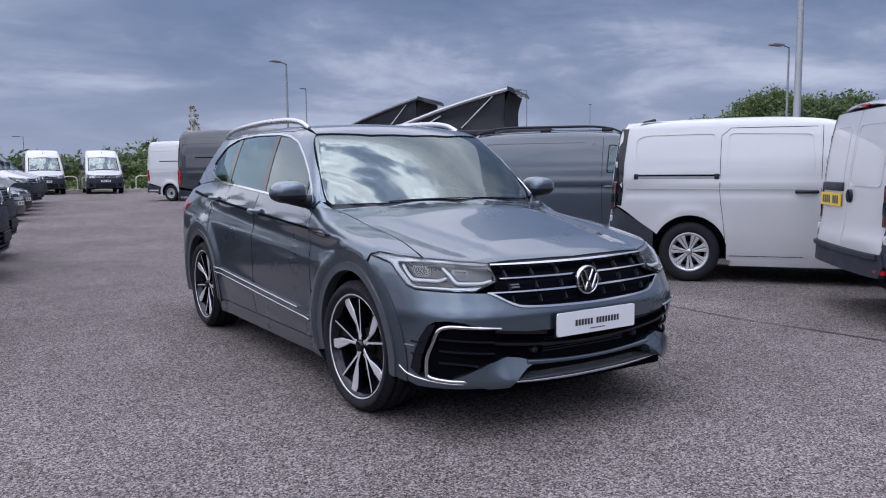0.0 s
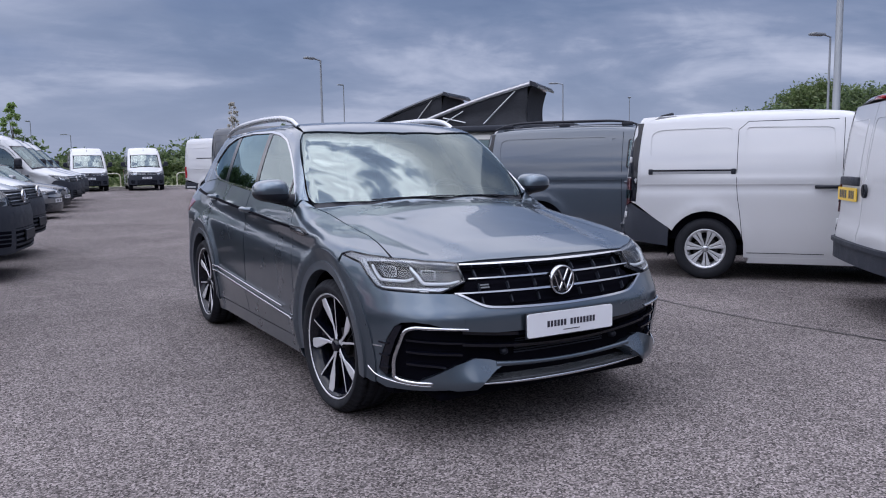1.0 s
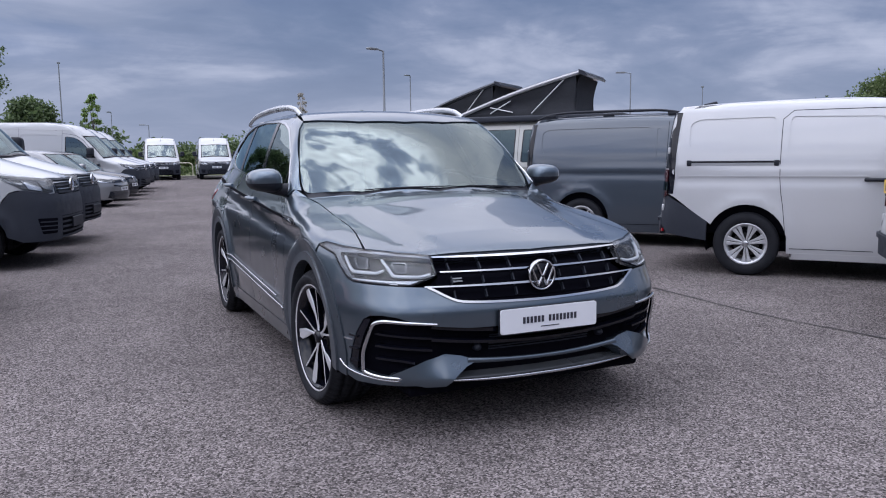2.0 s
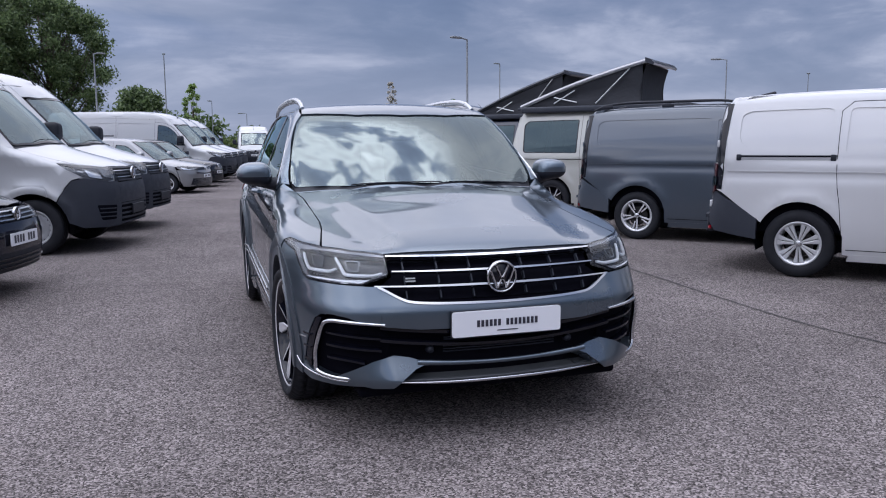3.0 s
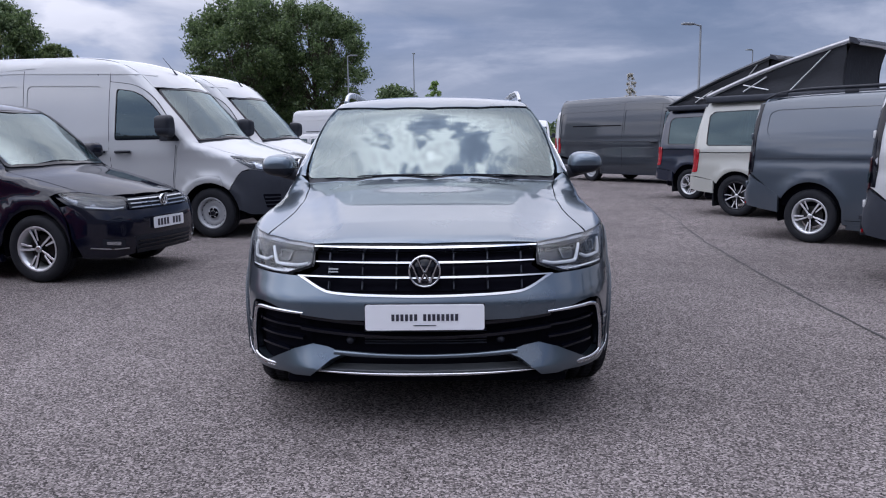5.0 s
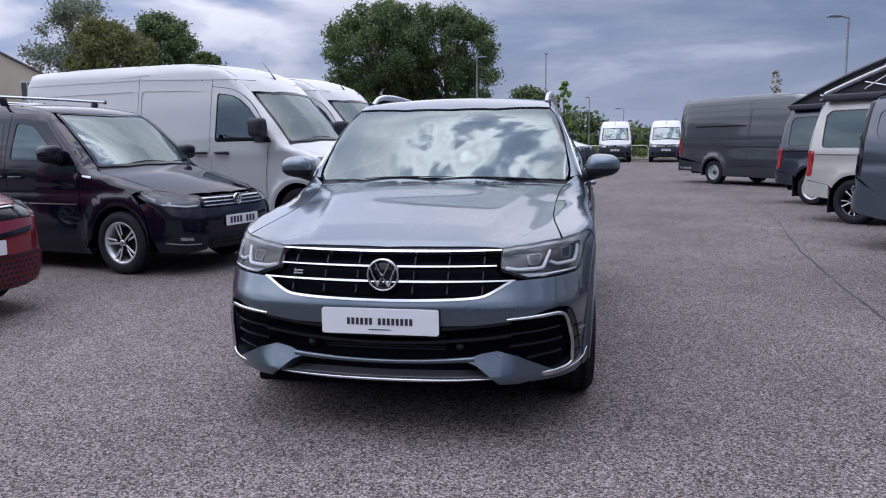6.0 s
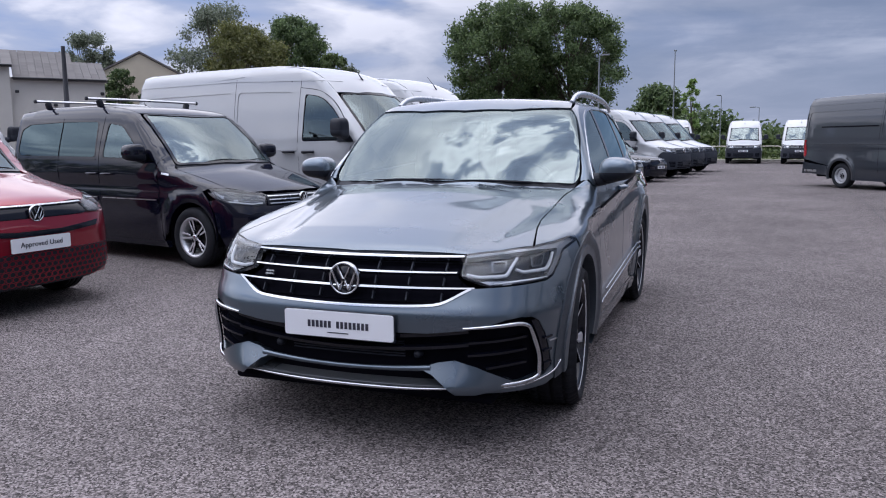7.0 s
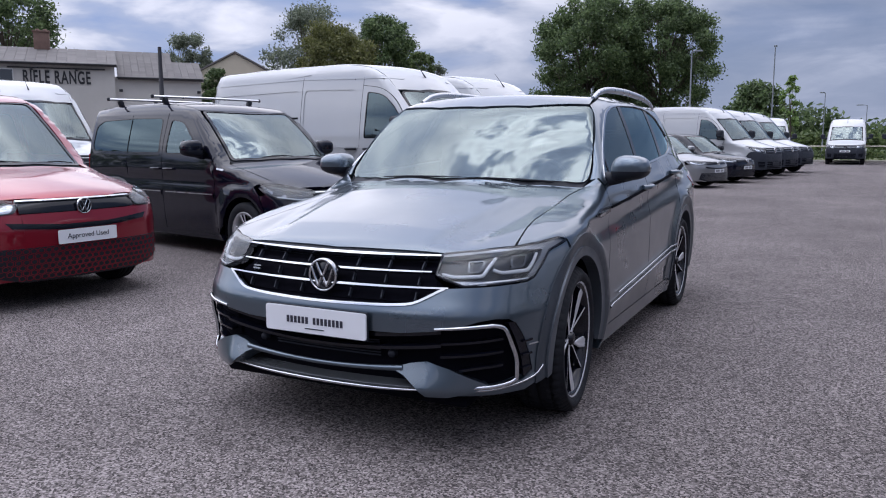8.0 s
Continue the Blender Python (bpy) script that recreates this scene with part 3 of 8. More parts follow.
def add_plate(parent, at, normal, mat, size=(0.52, 0.111), words=(4, 3), ink=PLATE_INK, tilt=0.0, text_h=0.068, text_w=0.42):
    n = Vector(normal).normalized()
    u = Vector((0, 0, 1)).cross(n).normalized()
    up = n.cross(u)
    base = Matrix((u, -n, up)).transposed().to_4x4()
    base.translation = Vector(at)
    poly = fillet([(-size[0] / 2, -size[1] / 2), (size[0] / 2, -size[1] / 2), (size[0] / 2, size[1] / 2), (-size[0] / 2, size[1] / 2)], 0.012, 3)
    p = part("number_plate", prism([tuple(q) for q in poly], 0.008), mat, parent, "", False)
    p.matrix_basis = base
    if words:
        cell = text_w / (sum(words) + len(words) - 1)
        x = -text_w / 2
        for w in words:
            for _ in range(w):
                ob = part("bar", rbox_bm((cell * 0.66, 0.002, text_h), r=0), ink, p, "", False)
                ob.matrix_basis = Matrix.Translation((x + cell / 2, -0.005, 0))
                x += cell
            x += cell
    return p


def add_seats(parent, rows, z=0.72, h=0.62, w=0.5):
    """Front and rear seats: cushion, back and head rest, as the glass lets them be seen."""
    for y, xs in rows:
        for x in xs:
            bm = rbox_bm((w, 0.5, 0.16), (x, y - 0.12, z), 0.05, 3)
            seat = part("seat", bm, SEAT_CLOTH, parent, "dark cloth seat")
            part("backrest", rbox_bm((w * 0.96, 0.13, h), (x, y + 0.2, z + h / 2), 0.06, 3, pose(0, 0, 0, -12)), SEAT_CLOTH, seat)
            part("head_rest", rbox_bm((0.26, 0.09, 0.18), (x, y + 0.28, z + h + 0.12), 0.04, 3, pose(0, 0, 0, -8)), SEAT_CLOTH, seat)


def add_steering_wheel(parent, x, y, z):
    line = [(x + 0.18 * math.cos(a), y + 0.06 * math.sin(a), z + 0.17 * math.sin(a)) for a in np.linspace(0, 2 * math.pi, 25)]
    tube("steering_wheel", line, 0.014, PLASTIC, parent, "", 8)


def add_wiper(parent, shape, a, b, lift=0.0):
    """A wiper blade that lies on the windscreen, from pivot a to tip b, both in plan."""
    pts = cast(shape, [(a[0] + (b[0] - a[0]) * t, a[1] + (b[1] - a[1]) * t, 0) for t in np.linspace(0, 1, 12)], DOWN)
    pts[:, 2] += lift
    tube("wiper", pts, [0.003, 0.0045, 0.0025], PLASTIC, parent, "", 6)


def add_mirror(parent, s, base, head, size, shell, lower=PLASTIC, stalk_r=0.03, square=2.9):
    """A door mirror: a rounded shell on a stalk, with a dark lower half and a glass that looks back."""
    def head_bm(keep_top):
        bm = bmesh.new()
        bmesh.ops.create_uvsphere(bm, u_segments=32, v_segments=20, radius=1.0)
        for v in bm.verts:
            x, y, z = v.co
            r = (abs(x) ** square + abs(y) ** square + abs(z) ** square) ** (-1 / square)
            x, y, z = x * r, min(y * r, 0.55), z * r
            out = x * s
            z = z * (1 - 0.13 * out) + 0.06 * out
            x = x * (1 - 0.10 * max(z, 0))
            v.co = (head[0] + x * size[0] / 2, head[1] + y * size[1] / 2, head[2] + z * size[2] / 2)
        bmesh.ops.bisect_plane(bm, geom=bm.verts[:] + bm.edges[:] + bm.faces[:], plane_co=(head[0], head[1], head[2] - 0.12 * size[2]), plane_no=(0, 0, 1), clear_inner=keep_top, clear_outer=not keep_top)
        return bm
    ob = part("mirror", head_bm(True), shell, parent, "door mirror housing")
    part("lower_shell", head_bm(False), lower, ob, "black lower mirror shell")
    tube("stalk", [base, (base[0] * 0.6 + head[0] * 0.4, base[1] * 0.7 + head[1] * 0.3, head[2] - size[2] * 0.42), (head[0], head[1], head[2] - size[2] * 0.3)], [stalk_r * 1.5, stalk_r * 1.2, stalk_r], lower, ob, "", 10)
    bm = rbox_bm((size[0] * 0.78, 0.008, size[2] * 0.62), (head[0], head[1] + size[1] * 0.285, head[2]), 0.02, 2)
    part("mirror_glass", bm, CHROME, ob)
    return ob


def add_handle(parent, shape, s, y, z, length=0.17, mat=PLASTIC, h=0.03, proud=0.035):
    p = cast(shape, [(0, y - length / 2, z), (0, y, z), (0, y + length / 2, z)], SIDE[s])
    p[0, 0] += s * 0.006
    p[2, 0] += s * 0.006
    p[1, 0] += s * proud
    line = curve_through([p[0], (p[1] * 0.7 + p[0] * 0.3) + np.array([s * 0.012, 0, 0]), p[1], (p[1] * 0.7 + p[2] * 0.3) + np.array([s * 0.012, 0, 0]), p[2]], 14)
    return tube("door_handle", line, h / 2, mat, parent, "", 8, 0.9)


def side_sheet(shape, s, edge, rest, holes=(), step=0.09, thick=0.014):
    """A body side: up to the roof's edge, given in plan, and down to an outline given from the side."""
    slant = (-s * 0.88, 0.0, -0.47)
    top = cast(shape, [(s * x, y, 0) for x, y in edge], DOWN)
    low = cast(shape, [(0, y, z) for y, z in rest], SIDE[s])
    cut = [cast(shape, [(0, p[1], p[2]) for p in lp], SIDE[s]) for lp in holes]
    return panel(shape, np.concatenate([top, low]), slant, cut, step=step, thick=thick)


def text_mesh(words, size, depth, gap=1.0, bold=0.0):
    cu = bpy.data.curves.new("words", "FONT")
    cu.body, cu.size, cu.extrude, cu.align_x, cu.space_character = words, size, depth, "CENTER", gap
    cu.offset = bold
    tmp = bpy.data.objects.new("words", cu)
    scene.collection.objects.link(tmp)
    bpy.context.view_layer.update()
    me = bpy.data.meshes.new_from_object(tmp.evaluated_get(bpy.context.evaluated_depsgraph_get()))
    bpy.data.objects.remove(tmp)
    return me


def bright_line(name, shape, line, r, d, parent, off=0.0, label=""):
    """A round bright moulding laid along the body."""
    p = cast(shape, np.asarray(line, float), d)
    p = p + slope_of(shape, p) * off
    return tube(name, p, r, CHROME, parent, label, 8)

# ---- the steel grey seven-seat car ----
def build_suv():
    car = empty("suv", "steel grey metallic family SUV with chrome grille, parked on the asphalt", "car")
    YF, YR, RW = 0.92, 3.715, 0.356
    zc = lambda y: 0.922 + 0.060 * (y - 1.0)
    taper = pchip((2.3, 0), (3.0, 0.006), (3.6, 0.025), (4.17, 0.0625), (4.7, 0.10))

    def side_more(y, z):
        w = -0.018 * np.exp(-((z - (zc(y) - 0.085)) / 0.06) ** 2) * np.clip((y - 0.55) / 0.5, 0, 1)
        w += 0.006 * np.exp(-((z - zc(y)) / 0.018) ** 2) * np.clip((y - 0.7) / 0.4, 0, 1)
        w += 0.012 * np.exp(-((z - (0.40 + 0.05 * (y - 1.5))) / 0.07) ** 2) * np.clip((y - 1.3) / 0.3, 0, 1) * np.clip((3.4 - y) / 0.3, 0, 1)
        for c in (YF, YR):
            r = np.hypot(y - c, z - 0.37)
            w += 0.024 * np.exp(-(np.clip(r - 0.50, 0, None) / 0.05) ** 2) * (0.5 + 0.5 * np.tanh((r - 0.46) / 0.03))
        up = np.clip((z - 1.0) / 0.2, 0, 1)
        return w - taper(y) * up * up * (3 - 2 * up)

    def top_more(x, y):
        edge = 0.40 + 0.19 * (y - 0.25)
        on = np.clip((1.2 - y) / 0.15, 0, 1) * np.clip((y - 0.22) / 0.2, 0, 1)
        foot = np.clip((x - 0.735) / 0.09, 0, 1) * np.clip((y - 1.28) / 0.22, 0, 1) * np.clip((1.80 - y) / 0.25, 0, 1)
        return 0.038 * foot * foot * (3 - 2 * foot) + on * (0.013 / (1 + np.exp(-(edge - x) / 0.012)) + 0.010 * np.exp(-((x - edge - 0.13) / 0.07) ** 2) * -1)

    # bonnet and windscreen meet in a sharp valley
    bonnet_top = soft(pchip((-0.2, 0.74), (0.06, 0.80), (0.14, 0.842), (0.22, 0.868), (0.35, 0.90), (0.6, 0.95), (0.9, 1.010), (1.25, 1.092), (1.6, 1.13)), -0.6, 5.2, 0.03)
    screen_top = soft(pchip((0.9, 0.74), (1.25, 1.102), (1.40, 1.248), (1.60, 1.414), (1.78, 1.530), (1.92, 1.585), (2.1, 1.610), (2.5, 1.628), (3.0, 1.628), (3.6, 1.618), (4.2, 1.605), (4.6, 1.58), (4.8, 1.51)), -0.6, 5.2, 0.05)
    shape = make_shape(
        wplan=soft(pchip((0, 0.86), (0.3, 0.90), (0.6, 0.908), (0.92, 0.906), (1.4, 0.898), (2.4, 0.905), (3.2, 0.908), (3.7, 0.91), (4.2, 0.895), (4.72, 0.85)), -0.5, 5.2, 0.12),
        inset=soft(pchip((0.15, 0.045), (0.3, 0.018), (0.5, 0.004), (0.65, 0), (0.9, 0), (1.0, 0.014), (1.1, 0.048), (1.35, 0.15), (1.55, 0.25), (1.7, 0.34)), 0.0, 2.0, 0.035),
        top=lambda y: np.maximum(bonnet_top(y), screen_top(y)),
        crown=pchip((0.2, 0.02), (0.6, 0.03), (1.2, 0.04), (1.9, 0.07), (2.4, 0.085), (4.7, 0.10)),
        nose=soft(pchip((0.15, 0.16), (0.24, 0.085), (0.28, 0.058), (0.40, 0.045), (0.50, 0.030), (0.60, 0.030), (0.66, 0.060), (0.74, 0.100), (0.84, 0.165), (0.90, 0.24), (1.2, 0.7)), 0.0, 2.0, 0.020),
        nose_sweep=lambda x: 0.15 * x * x + 0.25 * (x / 0.87) ** 8,
        tail=pchip((0.2, 4.60), (0.35, 4.70), (0.6, 4.72), (0.8, 4.70), (1.05, 4.65), (1.2, 4.52), (1.35, 4.35), (1.5, 4.16), (1.7, 3.92)),
        tail_sweep=lambda x: 0.12 * x * x + 0.2 * (x / 0.87) ** 8, bow=pchip((0.2, 0.17), (0.9, 0.26), (1.3, 0.40), (2.6, 0.40)), k=0.045, side_more=side_more, top_more=top_more)
    F = lambda x, z: on_front(shape, x, z)
    FX = lambda pts: [F(x, z) for x, z in pts]
    PNT = PAINT_GREY

    def blade_shape(p):
        # the lower blade juts out below and leans back above
        q = p.copy()
        q[..., 1] = q[..., 1] + 0.06 * np.clip((0.415 - p[..., 2]) / 0.12, 0, 1) * np.clip((0.76 - np.abs(p[..., 0])) / 0.24, 0, 1)
        return shape(q)

    # bonnet
    bonnet = [(-0.510, 0.236), (-0.25, 0.207), (0, 0.192), (0.25, 0.207), (0.510, 0.236), (0.644, 0.306), (0.764, 0.410), (0.748, 0.51), (0.722, 0.66), (0.708, 0.80), (0.710, 1.1), (0.722, 1.30), (0.738, 1.395), (0.750, 1.452), (0.45, 1.315), (0, 1.235)]
    bonnet += [(-x, y) for x, y in bonnet[5:-1][::-1]]
    place("bonnet", panel(shape, xy(bonnet), DOWN, step=0.03, thick=0.03), PNT, car)
    # black scuttle under the windscreen
    sc = [(-0.745, 1.42), (-0.45, 1.27), (0, 1.18), (0.45, 1.27), (0.745, 1.42), (0.77, 1.52), (0.45, 1.35), (0, 1.27), (-0.45, 1.35), (-0.77, 1.52)]
    place("scuttle", panel(shape, xy(sc), DOWN, step=0.06, off=-0.016, thick=0.01), PLASTIC, car)
    ws = [(-0.774, 1.490), (-0.42, 1.325), (0, 1.252), (0.42, 1.325), (0.774, 1.490), (0.742, 1.66), (0.674, 1.89), (0.646, 1.93), (0.3, 1.80), (0, 1.762), (-0.3, 1.80), (-0.646, 1.93), (-0.674, 1.89), (-0.742, 1.66)]
    w = place("windscreen", panel(shape, [np.array(p) for p in fillet(xy(ws), 0.05)], DOWN, step=0.04, off=-0.006, thick=0.006), GLASS, car, "curved clear windscreen")
    w.visible_shadow = False
    frit = fillet(xy(ws), 0.05)
    inner = [(p[0] * 0.988, 1.57 + (p[1] - 1.57) * 0.965, 0) for p in frit]
    place("windscreen_border", panel(shape, frit, DOWN, [inner], step=0.06, off=-0.010, thick=0.0), GLOSS_BLACK, w)
    part("sensor_housing", rbox_bm((0.16, 0.10, 0.05), (0, 1.83, 1.505), 0.02, 2), PLASTIC, w)
    part("inside_mirror", rbox_bm((0.23, 0.03, 0.07), (0, 1.82, 1.42), 0.02, 2), PLASTIC, car)
    for x0, x1 in ((-0.44, 0.10), (0.24, 0.68)):
        q = cast(shape, [(x, 1.263 + 0.385 * x * x, 0) for x in np.linspace(x0, x1, 14)], DOWN)
        tube("wiper", q + np.array([0, 0, 0.003]), [0.004, 0.006, 0.003], PLASTIC, car, "", 6)
    roof = [(-0.632, 1.945), (-0.3, 1.81), (0, 1.772), (0.3, 1.81), (0.632, 1.945), (0.585, 2.3), (0.57, 3.2), (0.53, 4.1), (0.46, 4.34), (-0.46, 4.34), (-0.53, 4.1), (-0.57, 3.2), (-0.585, 2.3)]
    place("roof", panel(shape, xy(roof), DOWN, step=0.09, off=0.002, thick=0.02), PNT, car)

    for s in (-1, 1):
        D = SIDE[s]
        slant = (-s * 0.82, 0.0, -0.57)
        P = lambda y, z: on_side(shape, s, y, z)
        T = lambda x, y: on_top(shape, s * x, y)
        arch_f = arc_yz(YF, RW + 0.01, 0.405, 200, -22, 26)
        # wing, from the bonnet's edge down to the sill
        hood_edge = [T(0.755, 0.513), T(0.729, 0.66), T(0.714, 0.80), T(0.716, 1.1), T(0.728, 1.30), T(0.745, 1.397), T(0.766, 1.468)]
        lamp_top = list(cast(shape, [(s * 0.774, 0.420, 0.873), (s * 0.837, 0.523, 0.882), (s * 0.88, 0.646, 0.893), (s * 0.903, 0.702, 0.878)], (-s * 0.55, 0.83, 0.0)))
        out = hood_edge + [P(1.500, 1.112), P(1.50, 1.075), P(1.502, 0.9), P(1.475, 0.5), P(1.47, 0.26)]
        out += [P(YF + 0.40, 0.26)] + [P(y, z) for y, z in arch_f[::-1] if z > 0.27 and y > 0.716][1:]
        out += [P(0.716, 0.72), P(0.728, 0.80)] + lamp_top[::-1][:1] + lamp_top[::-1][1:]
        place("front_wing", panel(shape, out, slant, step=0.03, thick=0.025), PNT, car)
        # doors and quarter panel below the glass
        belt = lambda y: 1.082 + 0.058 * (y - 1.4) + 0.012 * max(0, y - 3.2)
        arch_r = arc_yz(YR, RW + 0.01, 0.405, 205, -25, 26)
        fd = [(1.507, 1.068), (1.60, belt(1.6)), (2.0, belt(2.0)), (2.462, belt(2.462)), (2.475, 0.8), (2.462, 0.30), (1.48, 0.30), (1.483, 0.5), (1.509, 0.9)]
        door = place("front_door", panel(shape, yz(fd, s), D, step=0.035, thick=0.03), PNT, car)
        rd = [(2.472, belt(2.472)), (3.0, belt(3.0)), (3.47, belt(3.47)), (3.50, 0.95), (3.42, 0.75), (3.33, 0.55), (3.26, 0.30), (2.472, 0.30), (2.485, 0.8)]
        door2 = place("rear_door", panel(shape, yz(rd, s), D, step=0.035, thick=0.03), PNT, car)
        for dr, y0 in ((door, 2.41), (door2, 3.41)):
            add_handle(dr, shape, s, y0, zc(y0) + 0.016, 0.21, PNT, 0.034, 0.034)
        sill = [(1.43, 0.295), (3.25, 0.295), (3.28, 0.20), (1.36, 0.20)]
        place("sill", panel(shape, yz(sill, s), D, step=0.08, off=0.002, thick=0.05), PNT, car)
        # two bright lines low on the doors
        for dz, y0, y1 in ((0.0, 1.46, 3.32), (0.035, 1.66, 3.32)):
            line = [(0, y, 0.415 + dz + 0.056 * (y - 1.5)) for y in np.linspace(y0, y1, 22)]
            bright_line("bright_strip", shape, line, 0.0065, D, car, 0.012)
        # shade of the undercut crease, laid on as a black strip under the handles
        line = [(0, y, zc(y) + 0.004) for y in np.linspace(1.515, 4.2, 60)]
        place("crease_line", band(shape, line, [0.012, 0.016, 0.018], D, 0.03, 0.005, 0.008), VOID, car)
        line = [(0, y, zc(y) + 0.001) for y in np.linspace(1.20, 1.497, 12)]
        emb = place("wing_emblem", band(shape, line, [0.008, 0.046, 0.040, 0.030], D, 0.04, 0.004, 0.01), GLOSS_BLACK, car, "small black and chrome wing emblem")
        line = [(0, y, zc(y) - 0.001) for y in np.linspace(1.24, 1.36, 8)]
        place("emblem_inlay", band(shape, line, [0.008, 0.020, 0.010], D, 0.05, 0.009, 0.006), CHROME, emb)
        # side frame round the glass
        dlo = [(1.530, 1.098), (1.61, 1.195), (1.734, 1.295), (1.92, 1.405), (2.10, 1.49), (2.30, 1.538), (2.52, 1.560), (3.03, 1.574), (3.30, 1.568), (3.48, 1.555), (3.72, 1.507), (3.88, 1.40), (3.915, 1.35), (3.86, 1.285), (3.72, 1.24), (3.50, 1.205), (2.91, 1.172), (2.41, 1.143), (1.9, 1.112)]
        edge = [(0.7785, 1.492), (0.7465, 1.66), (0.6785, 1.888), (0.638, 1.940), (0.590, 2.3), (0.585, 2.6), (0.580, 2.9), (0.571, 3.3), (0.549, 3.8), (0.535, 4.1), (0.466, 4.33)]
        rest = [(4.42, 1.36), (4.50, 1.26), (4.58, 1.16), (4.60, 1.10), (4.2, 1.18), (3.6, belt(3.6) + 0.004), (3.0, belt(3.0) + 0.006), (2.2, belt(2.2) + 0.006), (1.6, belt(1.6) + 0.006), (1.515, 1.078), (1.510, 1.114)]
        hole = fillet(yz(dlo, s), 0.04)
        frame = place("side_frame", side_sheet(shape, s, edge, rest, [hole], 0.055, 0.03), PNT, car)
        q = [(3.478, belt(3.478)), (3.6, belt(3.6)), (4.2, 1.176), (4.60, 1.095), (4.62, 0.95), (4.60, 0.62), (4.30, 0.58), (4.12, 0.50)]
        q += [(y, z) for y, z in arch_r if z > 0.42][::-1] + [(3.34, 0.55), (3.43, 0.75), (3.51, 0.95)]
        place("rear_wing", panel(shape, yz(q, s), D, step=0.055, thick=0.025), PNT, car)
        rb = [(4.125, 0.495), (4.30, 0.575), (4.62, 0.615), (4.60, 0.30), (4.10, 0.24), (4.118, 0.36)]
        place("rear_bumper_corner", panel(shape, yz(rb, s), D, step=0.06, thick=0.025), PNT, car)
        tl = [(4.24, 1.02), (4.62, 1.055), (4.66, 0.93), (4.40, 0.925)]
        place("tail_lamp", panel(shape, fillet(yz(tl, s), 0.02), (-s * 0.8, -0.6, 0), step=0.05, off=0.004), RED_LENS, car)
        # bright line round the glass
        ring = [np.array(p) for p in hole]
        inner = inset_yz(ring, 0.014)
        place("window_trim", panel(shape, ring, D, [inner], step=0.05, off=0.003, thick=0.010), CHROME, frame, "bright chrome window trim")
        # panes and pillars
        pane_f = [(1.70, 1.124), (1.71, 1.26), (1.92, 1.388), (2.10, 1.470), (2.30, 1.518), (2.50, 1.540), (2.37, 1.158)]
        pane_q = [(1.535, 1.114), (1.675, 1.122), (1.68, 1.225)]
        pane_r = [(2.44, 1.160), (2.59, 1.545), (3.03, 1.556), (3.33, 1.549), (3.20, 1.202)]
        pane_rr = [(3.29, 1.208), (3.42, 1.545), (3.50, 1.533), (3.70, 1.488), (3.855, 1.39), (3.885, 1.35), (3.84, 1.298), (3.71, 1.258), (3.5, 1.223)]
        for nm, pn, mt in (("front_window", pane_f, GLASS), ("quarter_light", pane_q, GLASS), ("rear_window", pane_r, GLASS_DARK), ("rear_quarter_window", pane_rr, GLASS_DARK)):
            g = place(nm, panel(shape, fillet(yz(pn, s), 0.015), D, step=0.08, off=-0.006, thick=0.004), mt, car, "dark tinted side glass" if mt is GLASS_DARK else "clear side glass")
            g.visible_shadow = False
        holes = [[np.array(p) for p in fillet(yz(pn, s), 0.015)] for pn in (pane_f, pane_q, pane_r, pane_rr)]
        place("window_surround", panel(shape, inner, D, holes, step=0.08, off=-0.003, thick=0.012), GLOSS_BLACK, frame)
        # arch lips, wheels
        for cy, a0, a1 in ((YF, 190, -14), (YR, 190, -14)):
            lo, mid, hi = (arc_yz(cy, RW + 0.011, r_, a0, a1, 34) for r_ in (0.400, 0.448, 0.515))
            trim = place("arch_trim", panel(shape, yz(hi + mid[::-1], s), D, step=0.035, off=0.006, thick=0.03), ARCH_GREY, car, "satin grey wheel arch trim")
            place("arch_lip", panel(shape, yz(mid + lo[::-1], s), D, step=0.035, off=0.016, thick=0.06), ARCH_LIP, trim)
            add_liner(car, (s * 0.885, cy, RW + 0.01), 0.415, 0.38, s)
        add_wheel(car, "hero", (s * 0.782, YF, RW), s, 8 if s < 0 else 20, 4)
        add_wheel(car, "hero", (s * 0.785, YR, RW), s, 40)
        # mirror, rail
        b0 = P(1.60, 1.10)
        add_mirror(car, s, (b0[0] - s * 0.02, 1.60, 1.105), (s * 0.968, 1.625, 1.168), (0.205, 0.23, 0.138), PNT)
        rail = [(s * 0.600, 2.13, 1.575), (s * 0.602, 2.26, 1.622), (s * 0.605, 2.5, 1.648), (s * 0.605, 2.9, 1.655), (s * 0.60, 3.4, 1.645), (s * 0.585, 3.8, 1.620), (s * 0.575, 4.0, 1.585)]
        tube("roof_rail", curve_through(rail, 30), [0.014, 0.019, 0.019, 0.018, 0.012], SATIN, car, "satin silver roof rail", 10, 1.2)
        # lamp cluster, wrapped round the corner
        Dl = (-s * 0.55, 0.83, 0.0)
        L = lambda pts: [(s * a, b_, c_) for a, b_, c_ in pts]
        lamp = L([(0.901, 0.700, 0.875), (0.88, 0.648, 0.890), (0.840, 0.523, 0.879), (0.768, 0.413, 0.869), (0.644, 0.308, 0.859), (0.513, 0.234, 0.846), (0.513, 0.159, 0.765), (0.634, 0.173, 0.724), (0.76, 0.269, 0.729), (0.837, 0.385, 0.733), (0.853, 0.431, 0.747), (0.864, 0.493, 0.794), (0.870, 0.556, 0.845)])
        rim_in = [np.array(p) for p in fillet(lamp, 0.012)]
